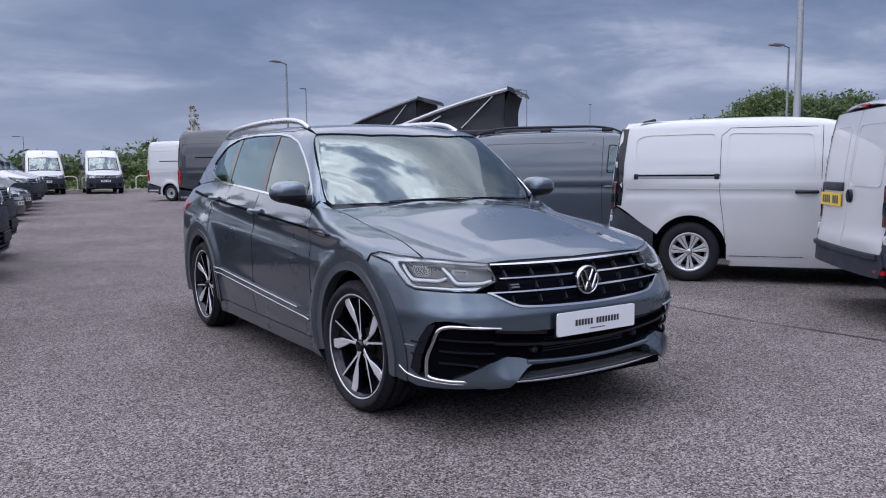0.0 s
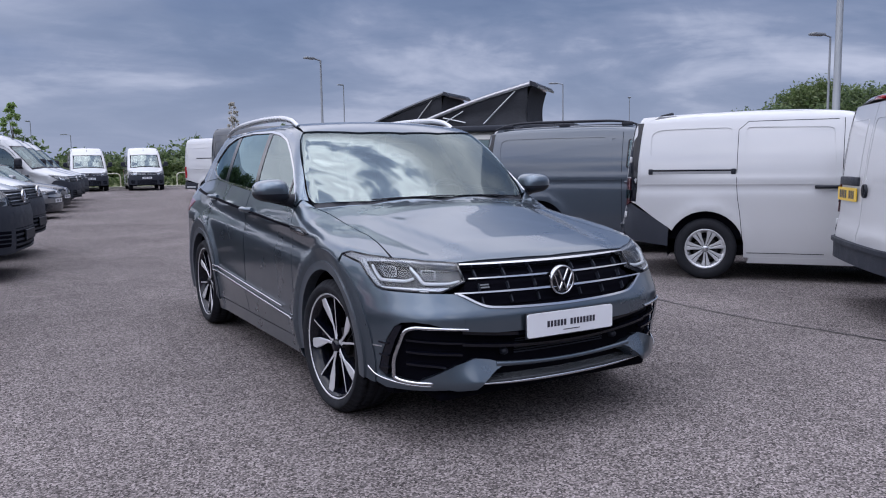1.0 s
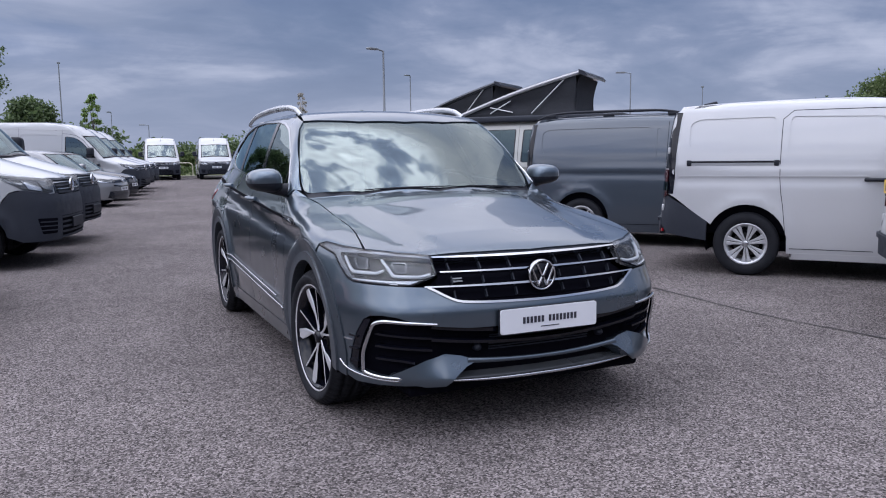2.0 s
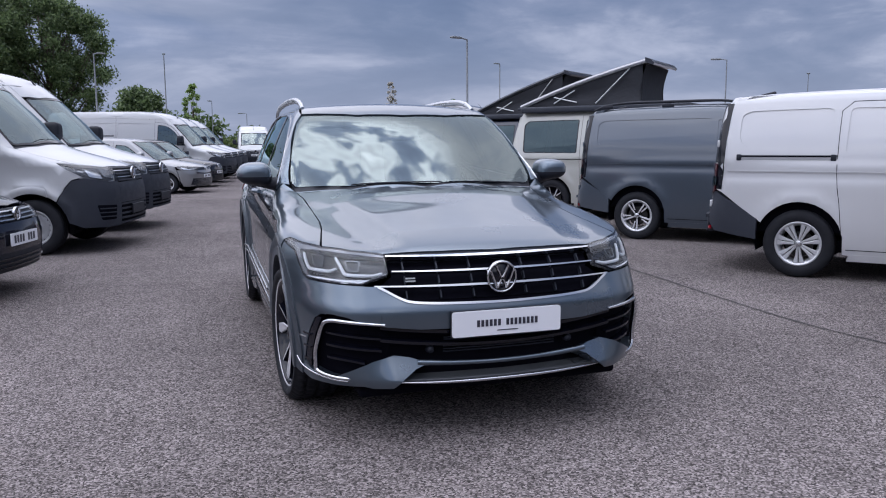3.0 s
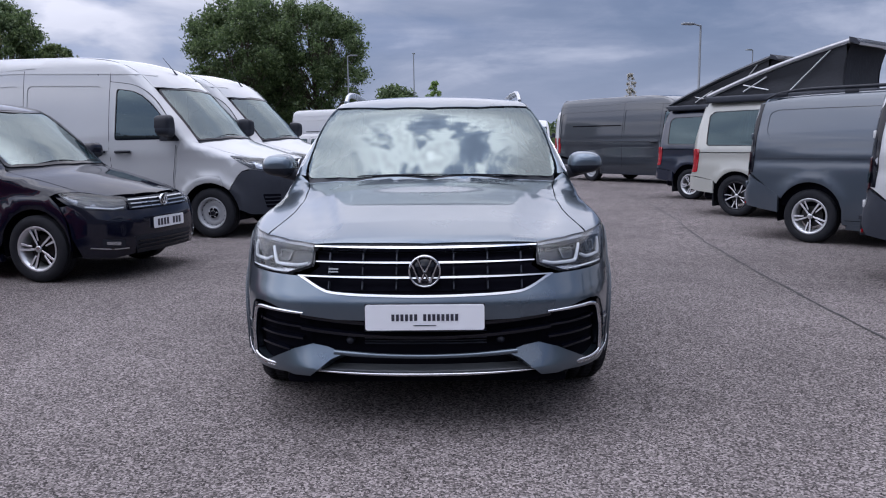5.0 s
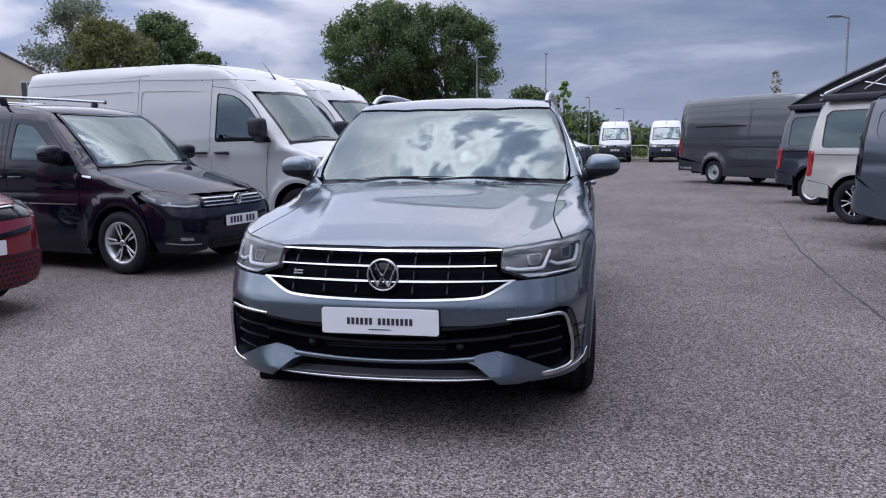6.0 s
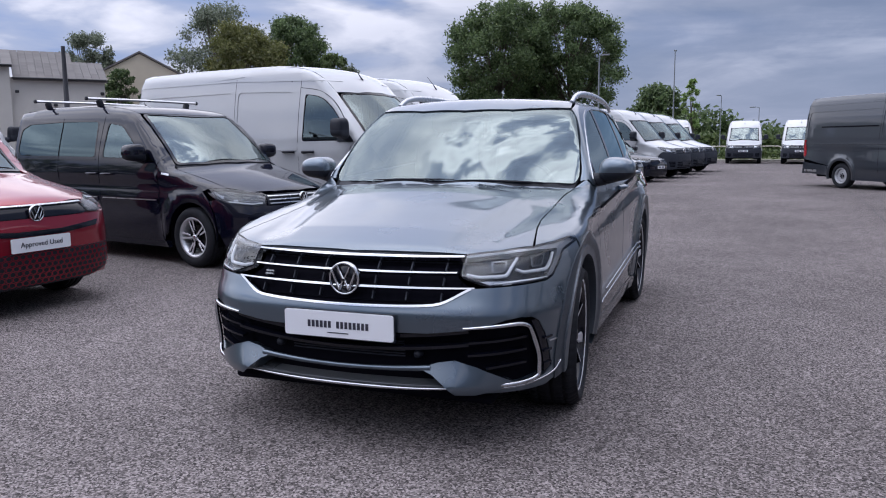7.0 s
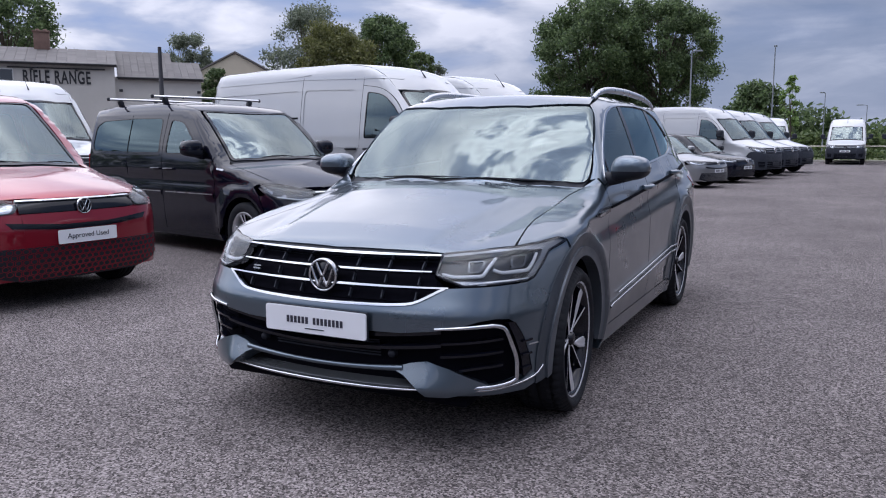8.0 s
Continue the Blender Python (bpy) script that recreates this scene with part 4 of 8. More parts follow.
        clear = [np.array(p) for p in fillet(L([(0.849, 0.500, 0.851), (0.777, 0.391, 0.856), (0.66, 0.290, 0.846), (0.530, 0.218, 0.832), (0.526, 0.172, 0.776), (0.60, 0.170, 0.747), (0.815, 0.365, 0.746), (0.833, 0.391, 0.754), (0.849, 0.474, 0.822)]), 0.012)]
        cc = np.mean(clear, 0)
        clear = [cc + (p - cc) * 1.075 for p in clear]
        hl = place("headlamp", panel(shape, rim_in, Dl, step=0.05, off=-0.034, thick=0.0), LAMP_BODY, car, "LED headlamp behind a clear lens")
        lens = place("lens", panel(shape, rim_in, Dl, step=0.04, off=0.001, thick=0.0), GLASS_LAMP, hl)
        lens.visible_shadow = False
        place("lamp_frame", panel(shape, rim_in, Dl, [clear], step=0.035, off=-0.005, thick=0.028), LAMP_FRAME, hl, "pale satin lamp frame")
        for line in ([(0.846, 0.482, 0.840), (0.842, 0.447, 0.803), (0.828, 0.404, 0.774), (0.763, 0.300, 0.774), (0.728, 0.272, 0.788)], [(0.722, 0.312, 0.836), (0.712, 0.265, 0.801), (0.690, 0.232, 0.765), (0.590, 0.178, 0.762), (0.536, 0.170, 0.772)]):
            q = cast(shape, curve_through(L(line), 30), Dl)
            tube("daylight_bar", q - slope_of(shape, q) * 0.013, [0.0065, 0.0085, 0.0085, 0.007], LAMP_WHITE, hl, "white daylight bar", 8)
        for unit in ([(0.826, 0.442, 0.846), (0.772, 0.372, 0.848), (0.786, 0.345, 0.792), (0.826, 0.405, 0.792)], [(0.690, 0.284, 0.834), (0.622, 0.243, 0.832), (0.640, 0.206, 0.780), (0.688, 0.238, 0.784)]):
            f_ = [np.array(p) for p in fillet(L(unit), 0.014)]
            c2 = np.mean(f_, 0)
            in_ = [c2 + (p - c2) * 0.78 for p in f_]
            place("reflector", panel(shape, f_, Dl, [in_], step=0.03, off=-0.022, thick=0.012), LAMP_RING, hl)
            place("projector", panel(shape, in_, Dl, step=0.03, off=-0.028, thick=0.006), LAMP_BODY, hl)
        low = cast(shape, curve_through(L([(0.836, 0.392, 0.741), (0.76, 0.271, 0.739), (0.655, 0.185, 0.731)]), 16), Dl)
        tube("lamp_trim", low - slope_of(shape, low) * 0.003, [0.003, 0.0045, 0.0045, 0.003], LAMP_WHITE, hl, "", 6)
        seal = cast(shape, rim_in + rim_in[:1], Dl)
        tube("lamp_seal", seal - slope_of(shape, seal) * 0.004, 0.0045, GLOSS_BLACK, hl, "", 6)

        # bumper corner with its side intake
        Db = (-s * 0.62, 0.785, 0.0)
        corner = [F(s * 0.56, z) for z in (0.712, 0.62, 0.55)]
        corner += [np.array(p) for p in L([(0.62, 0.13, 0.562), (0.70, 0.17, 0.585), (0.76, 0.21, 0.592), (0.80, 0.26, 0.586), (0.825, 0.29, 0.565), (0.846, 0.33, 0.50), (0.862, 0.36, 0.42), (0.868, 0.38, 0.345), (0.845, 0.33, 0.312), (0.79, 0.24, 0.292), (0.70, 0.17, 0.284), (0.62, 0.12, 0.284)])]
        corner += [F(s * 0.62, 0.262), F(s * 0.70, 0.262), P(0.36, 0.262), P(0.46, 0.30), P(0.50, 0.38), P(0.520, 0.43), P(0.535, 0.492), P(0.575, 0.579), P(0.63, 0.649), P(0.705, 0.712), P(0.718, 0.80)]
        corner += [np.array(p) for p in L([(0.900, 0.698, 0.868), (0.868, 0.556, 0.838), (0.862, 0.493, 0.787), (0.848, 0.431, 0.739), (0.832, 0.385, 0.725), (0.757, 0.269, 0.721), (0.634, 0.173, 0.716)])]
        vent = L([(0.53, 0.09, 0.55), (0.70, 0.17, 0.60), (0.76, 0.21, 0.605), (0.84, 0.30, 0.585), (0.875, 0.36, 0.44), (0.885, 0.38, 0.335), (0.80, 0.25, 0.27), (0.70, 0.16, 0.27), (0.53, 0.09, 0.27)])
        vent = [np.array(p) for p in vent]
        bc = place("bumper_corner", panel(shape, corner, Db, step=0.018, thick=0.05), PNT, car)
        # black sheet 5 cm in, its colour doing the work of the intake's shade
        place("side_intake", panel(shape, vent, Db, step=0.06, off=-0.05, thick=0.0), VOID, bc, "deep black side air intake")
        for z0, x0 in ((0.488, 0.56), (0.430, 0.56), (0.372, 0.66)):
            line = L([(x0, 0.1, z0 - 0.004), (0.70, 0.17, z0 + 0.006), (0.785, 0.26, z0 + 0.012)])
            place("slat", band(shape, curve_through(line, 10), 0.010, Db, 0.06, -0.016, 0.035), GLOSS_BLACK, bc)
        chrome_c = L([(0.545, 0.085, 0.553), (0.66, 0.15, 0.562), (0.745, 0.20, 0.566), (0.782, 0.24, 0.553), (0.802, 0.27, 0.49), (0.822, 0.30, 0.38), (0.822, 0.30, 0.325), (0.79, 0.26, 0.307), (0.72, 0.19, 0.301), (0.655, 0.15, 0.302)])
        bright_line("chrome_hook", shape, curve_through(chrome_c, 46), [0.006, 0.009, 0.011, 0.011, 0.009], Db, bc, 0.004, "chrome hook round the air intake")
        wing = L([(0.79, 0.27, 0.572), (0.826, 0.31, 0.566), (0.862, 0.36, 0.44), (0.868, 0.38, 0.345), (0.845, 0.34, 0.32), (0.838, 0.33, 0.40), (0.815, 0.30, 0.50)])
        place("air_curtain", panel(shape, fillet(wing, 0.01), Db, step=0.04, off=-0.004, thick=0.04), GLOSS_BLACK, bc)
        for z0 in (0.36, 0.42, 0.48):
            place("fin", band(shape, L([(0.835, 0.33, z0), (0.866, 0.37, z0 + 0.004)]), 0.008, Db, 0.05, 0.006, 0.02), GLOSS_BLACK, bc)
        line = L([(0.66, 0.15, 0.288), (0.74, 0.2, 0.289), (0.81, 0.28, 0.296), (0.868, 0.40, 0.318), (0.885, 0.45, 0.352)])
        bright_line("lip_strip", shape, curve_through(line, 18), 0.005, Db, bc, 0.004)
        v, f = lathe([(0.0, 0.004), (0.012, 0.003), (0.014, 0.0), (0.014, -0.01)], 14, "x")
        pk = place("parking_sensor", mesh_of("parking_sensor", v, f), GLOSS_BLACK, bc)
        pk.matrix_basis = Matrix.Translation(P(0.46, 0.555)) @ pose(0, 0, 0, 0, 0, 0 if s > 0 else 180)
        line = [P(y, 0.462) for y in np.linspace(0.36, 0.50, 5)]
        place("bumper_seam_strip", band(shape, line, 0.006, Db, 0.05, 0.003, 0.006), SATIN, bc)

    # centre of the bumper between grille and lower intake
    gr_low = [(-0.565, 0.712), (-0.42, 0.645), (-0.25, 0.635), (0, 0.631), (0.25, 0.635), (0.42, 0.645), (0.565, 0.712)]
    centre = gr_low + [(0.56, 0.545), (0.40, 0.528), (0, 0.520), (-0.40, 0.528), (-0.56, 0.545)]
    place("front_bumper", panel(shape, FX(centre), FRONT, step=0.018, thick=0.03), PNT, car)
    # blade under the intake
    for s in (-1, 1):
        blade = [(s * x, z) for x, z in ((0.36, 0.376), (0.44, 0.402), (0.51, 0.413), (0.60, 0.386), (0.68, 0.346), (0.745, 0.308), (0.69, 0.284), (0.60, 0.266), (0.52, 0.272), (0.47, 0.315), (0.42, 0.352))]
        place("bumper_blade", panel(blade_shape, FX(blade), FRONT, step=0.018, thick=0.07), PNT, car)
    # flat backing sheet whose black is the lower intake's inner shade
    back = [(-0.57, 0.55), (0.57, 0.55), (0.57, 0.27), (-0.57, 0.27)]
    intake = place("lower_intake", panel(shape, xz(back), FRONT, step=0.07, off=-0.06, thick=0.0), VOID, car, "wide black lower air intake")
    for z0, w0, dx in ((0.500, 0.016, 0.0), (0.440, 0.014, 0.0)):
        line = [F(x, z0 + 0.03 * (abs(x) / 0.5) ** 2) for x in np.linspace(-0.57 + dx, 0.57 - dx, 30)]
        place("slat", band(shape, line, w0, FRONT, 0.06, -0.012, 0.045), GLOSS_BLACK, intake)
    for z0 in (0.400, 0.412, 0.424, 0.456, 0.468):
        line = [F(x, z0) for x in np.linspace(-0.28, 0.28, 8)]
        place("mesh_bar", band(shape, line, 0.004, FRONT, 0.1, -0.045, 0.008), GREY_PLASTIC, intake)
    for x0 in (-0.34, 0.34):
        v, f = lathe([(0, -0.012), (0.014, -0.01), (0.018, 0.0), (0.02, 0.02)], 16, "y")
        pk = place("parking_sensor", mesh_of("parking_sensor", v, f), PLASTIC, intake)
        pk.matrix_basis = Matrix.Translation(F(x0, 0.425) + np.array([0, 0.03, 0]))
    line = [F(x, 0.362 + 0.016 * (abs(x) / 0.4) ** 2) for x in np.linspace(-0.41, 0.41, 24)]
    tube("lip_line", np.array(line) + np.array([0, -0.014, 0]), [0.013, 0.010, 0.010, 0.013], PNT, car, "", 10)
    chin = [(-0.50, 0.296), (-0.42, 0.300), (0, 0.294), (0.42, 0.300), (0.50, 0.296), (0.4, 0.284), (0, 0.278), (-0.4, 0.284)]
    ch = place("chin_spoiler", panel(shape, FX(chin), FRONT, step=0.06, off=0.012, thick=0.06), LAMP_RING, car, "satin grey chin strip")
    line = [F(x, 0.284 + 0.012 * (abs(x) / 0.50) ** 3) for x in np.linspace(-0.50, 0.50, 30)]
    bright_line("chrome_lip", shape, line, [0.004, 0.008, 0.008, 0.004], FRONT, ch, 0.022)
    # grille
    g_out = [(-0.512, 0.846), (0, 0.846), (0.512, 0.846), (0.495, 0.772), (0.575, 0.714), (0.42, 0.648), (0, 0.634), (-0.42, 0.648), (-0.575, 0.714), (-0.495, 0.772)]
    # backing and slats in VOID: the depth of the grille painted as shade
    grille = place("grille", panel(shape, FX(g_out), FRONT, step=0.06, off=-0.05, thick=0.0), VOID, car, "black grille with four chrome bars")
    place("grille_brow", panel(shape, FX([(-0.512, 0.862), (0, 0.868), (0.512, 0.862), (0.512, 0.842), (0, 0.842), (-0.512, 0.842)]), FRONT, step=0.06, off=-0.006, thick=0.05), PLASTIC, grille)
    for z0, x1, w0 in ((0.832, 0.51, 0.009), (0.771, 0.496, 0.008), (0.709, 0.578, 0.009)):
        line = [F(x, z0 + 0.004 * (abs(x) / 0.5) ** 2) for x in np.linspace(-x1, x1, 34)]
        place("chrome_bar", band(shape, line, [w0 * 0.6, w0, w0, w0 * 0.6], FRONT, 0.05, 0.004, 0.03), CHROME, grille)
    smile = [F(x, z) for x, z in curve_through(gr_low, 44)]
    place("chrome_bar", band(shape, smile, 0.010, FRONT, 0.04, 0.006, 0.03), CHROME, grille)
    for z0, x1 in ((0.80, 0.50), (0.742, 0.515), (0.676, 0.45)):
        line = [F(x, z0) for x in np.linspace(-x1, x1, 20)]
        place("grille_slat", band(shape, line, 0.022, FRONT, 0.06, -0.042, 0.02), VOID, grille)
    for x0 in (-0.44, -0.285, -0.13, 0.13, 0.285, 0.44):
        for z0, z1 in ((0.792, 0.826), (0.730, 0.762), (0.668, 0.700)):
            line = [F(x0, z0), F(x0, z1)]
            place("grille_rib", band(shape, line, 0.006, FRONT, 0.06, -0.022, 0.02), GREY_PLASTIC, grille)
    add_round_badge(car, F(0, 0.738) + np.array([0, -0.014, 0]), 0.074)
    # small side letter mark as two plain bars
    for dz in (0.0, 0.012):
        line = [F(x, 0.737 + dz) for x in np.linspace(-0.44, -0.395, 4)]
        place("grille_mark", band(shape, line, 0.006, FRONT, 0.05, -0.012, 0.01), LAMP_RING, grille)
    # show plate with its line of bars
    pl = add_plate(car, (0, 0.012, 0.545), (0, -1, 0), PLATE_WHITE, (0.525, 0.114), (6, 8), text_h=0.030, text_w=0.30)
    ob = part("bar", rbox_bm((0.10, 0.002, 0.004), r=0), GREY_PLASTIC, pl, "", False)
    ob.matrix_basis = Matrix.Translation((0.0, -0.005, -0.036))
    fr = [(-0.265, -0.06), (0.265, -0.06), (0.265, 0.06), (-0.265, 0.06)]
    ob = part("plate_holder", prism(fr, 0.012), PLASTIC, car, "", False)
    ob.matrix_basis = Matrix.Translation((0, 0.022, 0.545))

    # tail, closed
    tg = [(-0.62, 1.46), (0.62, 1.46), (0.76, 1.10), (0.80, 0.85), (0.76, 0.60), (-0.76, 0.60), (-0.80, 0.85), (-0.76, 1.10)]
    win = [(-0.55, 1.40), (0.55, 1.40), (0.64, 1.12), (-0.64, 1.12)]
    place("tailgate", panel(shape, xz(tg), REAR, [fillet(xz(win), 0.05)], step=0.08, thick=0.03), PNT, car)
    g = place("rear_screen", panel(shape, fillet(xz(win), 0.05), REAR, step=0.1, off=-0.004, thick=0.004), GLASS_DARK, car)
    g.visible_shadow = False
    rbp = [(-0.80, 0.60), (0.80, 0.60), (0.80, 0.28), (-0.80, 0.28)]
    place("rear_bumper", panel(shape, xz(rbp), REAR, step=0.09, thick=0.04), PNT, car)
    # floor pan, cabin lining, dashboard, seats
    # underside and bay blocks in VOID carry their shade as colour
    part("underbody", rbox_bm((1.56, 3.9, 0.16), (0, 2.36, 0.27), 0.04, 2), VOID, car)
    # unseen tray added to block light and deepen the shadow under the nose
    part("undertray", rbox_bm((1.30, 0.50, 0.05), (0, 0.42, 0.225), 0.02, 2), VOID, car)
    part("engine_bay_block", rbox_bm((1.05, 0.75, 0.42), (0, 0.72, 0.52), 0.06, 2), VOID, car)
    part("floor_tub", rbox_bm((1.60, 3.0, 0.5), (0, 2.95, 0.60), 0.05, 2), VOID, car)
    part("dashboard", rbox_bm((1.30, 0.40, 0.22), (0, 1.64, 0.96), 0.09, 3), PLASTIC, car)
    add_seats(car, ((2.25, (-0.38, 0.38)), (3.1, (-0.45, 0.0, 0.45)), (3.85, (-0.35, 0.35))), 0.82, 0.55)
    add_steering_wheel(car, 0.38, 1.80, 1.03)
    head = [(-0.58, 1.95), (0.58, 1.95), (0.58, 4.2), (-0.58, 4.2)]
    place("headliner", panel(shape, xy(head), DOWN, step=0.2, off=-0.04, thick=0.0), principled("headliner_cloth", (0.16, 0.16, 0.165), rough=0.9), car)
    return car


suv = build_suv()

# ---- vans ----
def ring_in(loop, w):
    loop = [np.array(p, float) for p in loop]
    c = np.mean(loop, 0)
    return [p + (c - p) / np.linalg.norm(c - p) * w for p in loop]


def pane(parent, name, shape, loop, d, mat, label="", border=0.02, off=-0.004, step=0.12):
    """A window: a black seal round a pane set slightly deeper than the body."""
    loop = [np.array(p, float) for p in loop]
    inner = ring_in(loop, border)
    fr = place(name, panel(shape, loop, d, [inner], step=step, off=0.002, thick=0.015), GLOSS_BLACK, parent, label)
    g = place("pane", panel(shape, ring_in(loop, border * 0.9), d, step=step, off=off, thick=0.004), mat, fr)
    g.visible_shadow = False
    return fr


def gap_line(parent, shape, pts, d, w=0.006, name="panel_gap"):
    soft = name in ("body_crease", "roof_seam")
    mat = parent.data.materials[0] if soft else VOID
    return place(name, band(shape, np.asarray(pts, float), w, d, 0.12, 0.007 if soft else 0.0012, 0.007 if soft else 0.004), mat, parent)


def compact_shape(L=4.50):
    def side_more(y, z):
        w = 0.010 * np.exp(-((z - 1.10) / 0.03) ** 2) - 0.012 * np.exp(-((z - 1.0) / 0.07) ** 2)
        for c in (0.88, L - 0.955):
            w += 0.014 * np.exp(-((np.hypot(y - c, z - 0.36) - 0.40) / 0.08) ** 2)
        return w
    return make_shape(
        wplan=pchip((0, 0.86), (0.5, 0.90), (1.2, 0.915), (3.2, 0.915), (L - 0.3, 0.895), (L, 0.86)),
        inset=pchip((0.15, 0.05), (0.35, 0.012), (0.6, 0), (1.0, 0), (1.2, 0.015), (1.5, 0.075), (1.72, 0.14), (1.85, 0.22)),
        top=pchip((-0.2, 0.78), (0.05, 0.86), (0.15, 0.905), (0.4, 0.975), (0.75, 1.05), (0.98, 1.10), (1.3, 1.35), (1.55, 1.545), (1.78, 1.70), (1.95, 1.76), (2.2, 1.80), (2.8, 1.825), (3.6, 1.815), (L - 0.1, 1.77), (L + 0.2, 1.74)),
        crown=pchip((0.2, 0.07), (1.4, 0.05), (2.2, 0.04), (4.5, 0.04)),
        nose=pchip((0.15, 0.14), (0.25, 0.06), (0.45, 0.03), (0.62, 0.03), (0.75, 0.055), (0.86, 0.09), (0.95, 0.2), (1.3, 0.8)),
        nose_sweep=lambda x: 0.16 * x * x + 0.2 * (x / 0.88) ** 8,
        tail=pchip((0.2, L - 0.06), (0.35, L), (0.6, L), (0.75, L - 0.03), (1.1, L - 0.05), (1.5, L - 0.10), (1.8, L - 0.17)),
        tail_sweep=lambda x: 0.05 * x * x + 0.10 * (x / 0.88) ** 10, bow=0.32, k=0.05, side_more=side_more)


def build_compact(thing, label, group, paint_mat, cargo=True, raw_bumper=True, rails=False, wheel="cap7", front_text=None, slider=True, mirrors=(-1, 1)):
    car = empty(thing, label, "van" if cargo else "car", group)
    L, YF, YR, RW = 4.50, 0.88, 3.545, 0.33
    shape = compact_shape(L)
    F = lambda x, z: on_front(shape, x, z)
    FX = lambda pts: [F(x, z) for x, z in pts]
    low = GREY_PLASTIC if raw_bumper else paint_mat
    bonnet = [(-0.60, 0.24), (-0.3, 0.13), (0, 0.10), (0.3, 0.13), (0.60, 0.24), (0.73, 0.42), (0.76, 0.7), (0.78, 1.15), (0.45, 1.03), (0, 0.97), (-0.45, 1.03), (-0.78, 1.15), (-0.76, 0.7), (-0.73, 0.42)]
    place("bonnet", panel(shape, xy(bonnet), DOWN, step=0.09, thick=0.03), paint_mat, car)
    ws = [(-0.74, 1.19), (-0.45, 1.07), (0, 1.01), (0.45, 1.07), (0.74, 1.19), (0.66, 1.88), (0.33, 1.79), (0, 1.765), (-0.33, 1.79), (-0.66, 1.88)]
    pane(car, "windscreen", shape, fillet(xy(ws), 0.05), DOWN, GLASS, "", 0.035)
    place("scuttle", panel(shape, xy([(-0.74, 1.12), (-0.45, 1.0), (0, 0.94), (0.45, 1.0), (0.74, 1.12), (0.76, 1.24), (0.45, 1.11), (0, 1.05), (-0.45, 1.11), (-0.76, 1.24)]), DOWN, step=0.1, off=-0.015, thick=0), PLASTIC, car)
    add_wiper(car, shape, (-0.50, 1.10), (0.08, 1.06))
    add_wiper(car, shape, (0.12, 1.02), (0.66, 1.20))
    roof = [(-0.69, 1.91), (-0.33, 1.80), (0, 1.775), (0.33, 1.80), (0.69, 1.91), (0.72, 2.4), (0.72, 3.8), (0.69, 4.34), (-0.69, 4.34), (-0.72, 3.8), (-0.72, 2.4)]
    place("roof", panel(shape, xy(roof), DOWN, step=0.15, off=0.001, thick=0.02), paint_mat, car)
    part("antenna", rbox_bm((0.035, 0.16, 0.05), (0, 4.05, 1.815), 0.015, 2, pose(0, 0, 0, -12)), PLASTIC, car)
    for s in (-1, 1):
        D, slant = SIDE[s], (-s * 0.85, 0, -0.52)
        P = lambda y, z: on_side(shape, s, y, z)
        T = lambda x, y: on_top(shape, s * x, y)
        af, ar = arc_yz(YF, RW + 0.01, 0.385, 205, -25, 22), arc_yz(YR, RW + 0.01, 0.402, 205, -25, 22)
        wing = [T(0.735, 0.42), T(0.765, 0.7), T(0.785, 1.15), P(1.322, 1.20), P(1.382, 1.12), P(1.357, 0.6), P(1.332, 0.27)] + [P(y, z) for y, z in af if z > 0.27][::-1][1:] + [P(0.50, 0.45), P(0.52, 0.62), P(0.58, 0.78), P(0.62, 0.86)]
        place("front_wing", panel(shape, wing, slant, step=0.08, thick=0.025), paint_mat, car)
        # body side with its openings
        dd = -0.15 if cargo and slider else 0.0
        fw = [(1.50, 1.19), (1.66, 1.30), (1.90, 1.51), (1.99, 1.565), (2.27 + dd, 1.60), (2.30 + dd, 1.19)]
        fq = [(1.38, 1.185), (1.47, 1.19), (1.50, 1.235)]
        rw1 = [(2.42 + dd, 1.20), (2.44 + dd, 1.61), (3.15, 1.63), (3.17, 1.20)]
        if not slider:
            rw1 = [(2.42, 1.20), (2.44, 1.61), (2.50, 1.61), (2.50, 1.20)]
        rw2 = [(3.29 if slider else 2.58, 1.22), (3.29 if slider else 2.58, 1.63), (4.05, 1.62), (4.14, 1.58), (4.15, 1.34), (4.05, 1.24)]
        edge = [(0.785, 1.17), (0.757, 1.20), (0.728, 1.45), (0.70, 1.68), (0.675, 1.89), (0.70, 2.1), (0.72, 2.4), (0.72, 3.1), (0.72, 3.8), (0.69, 4.33)]
        outline = [(4.36, 1.40), (4.40, 1.05), (4.40, 0.84), (4.12, 0.68), (3.94, 0.56)]
        outline += [(y, z) for y, z in ar if z > 0.44][::-1][1:-1] + [(3.152, 0.42), (3.148, 0.25), (1.34, 0.25), (1.365, 0.6), (1.39, 1.12), (1.33, 1.20)]
        press = [fillet(yz(w, s), 0.06) for w in (rw1, rw2)]
        holes = [fillet(yz(fw, s), 0.04), fillet(yz(fq, s), 0.01)] + press
        body = place("body_side", side_sheet(shape, s, edge, outline, holes, 0.065, 0.012), paint_mat, car)
        pane(car, "front_window", shape, holes[0], D, GLASS_SIDE)
        pane(car, "quarter_light", shape, holes[1], D, GLASS_SIDE, "", 0.006)
        for lp in press:
            if cargo:
                place("pressed_panel", panel(shape, ring_in(lp, -0.004), D, step=0.12, off=-0.008, thick=0), paint_mat, body)
            else:
                pane(car, "rear_window", shape, lp, D, GLASS_DARK)
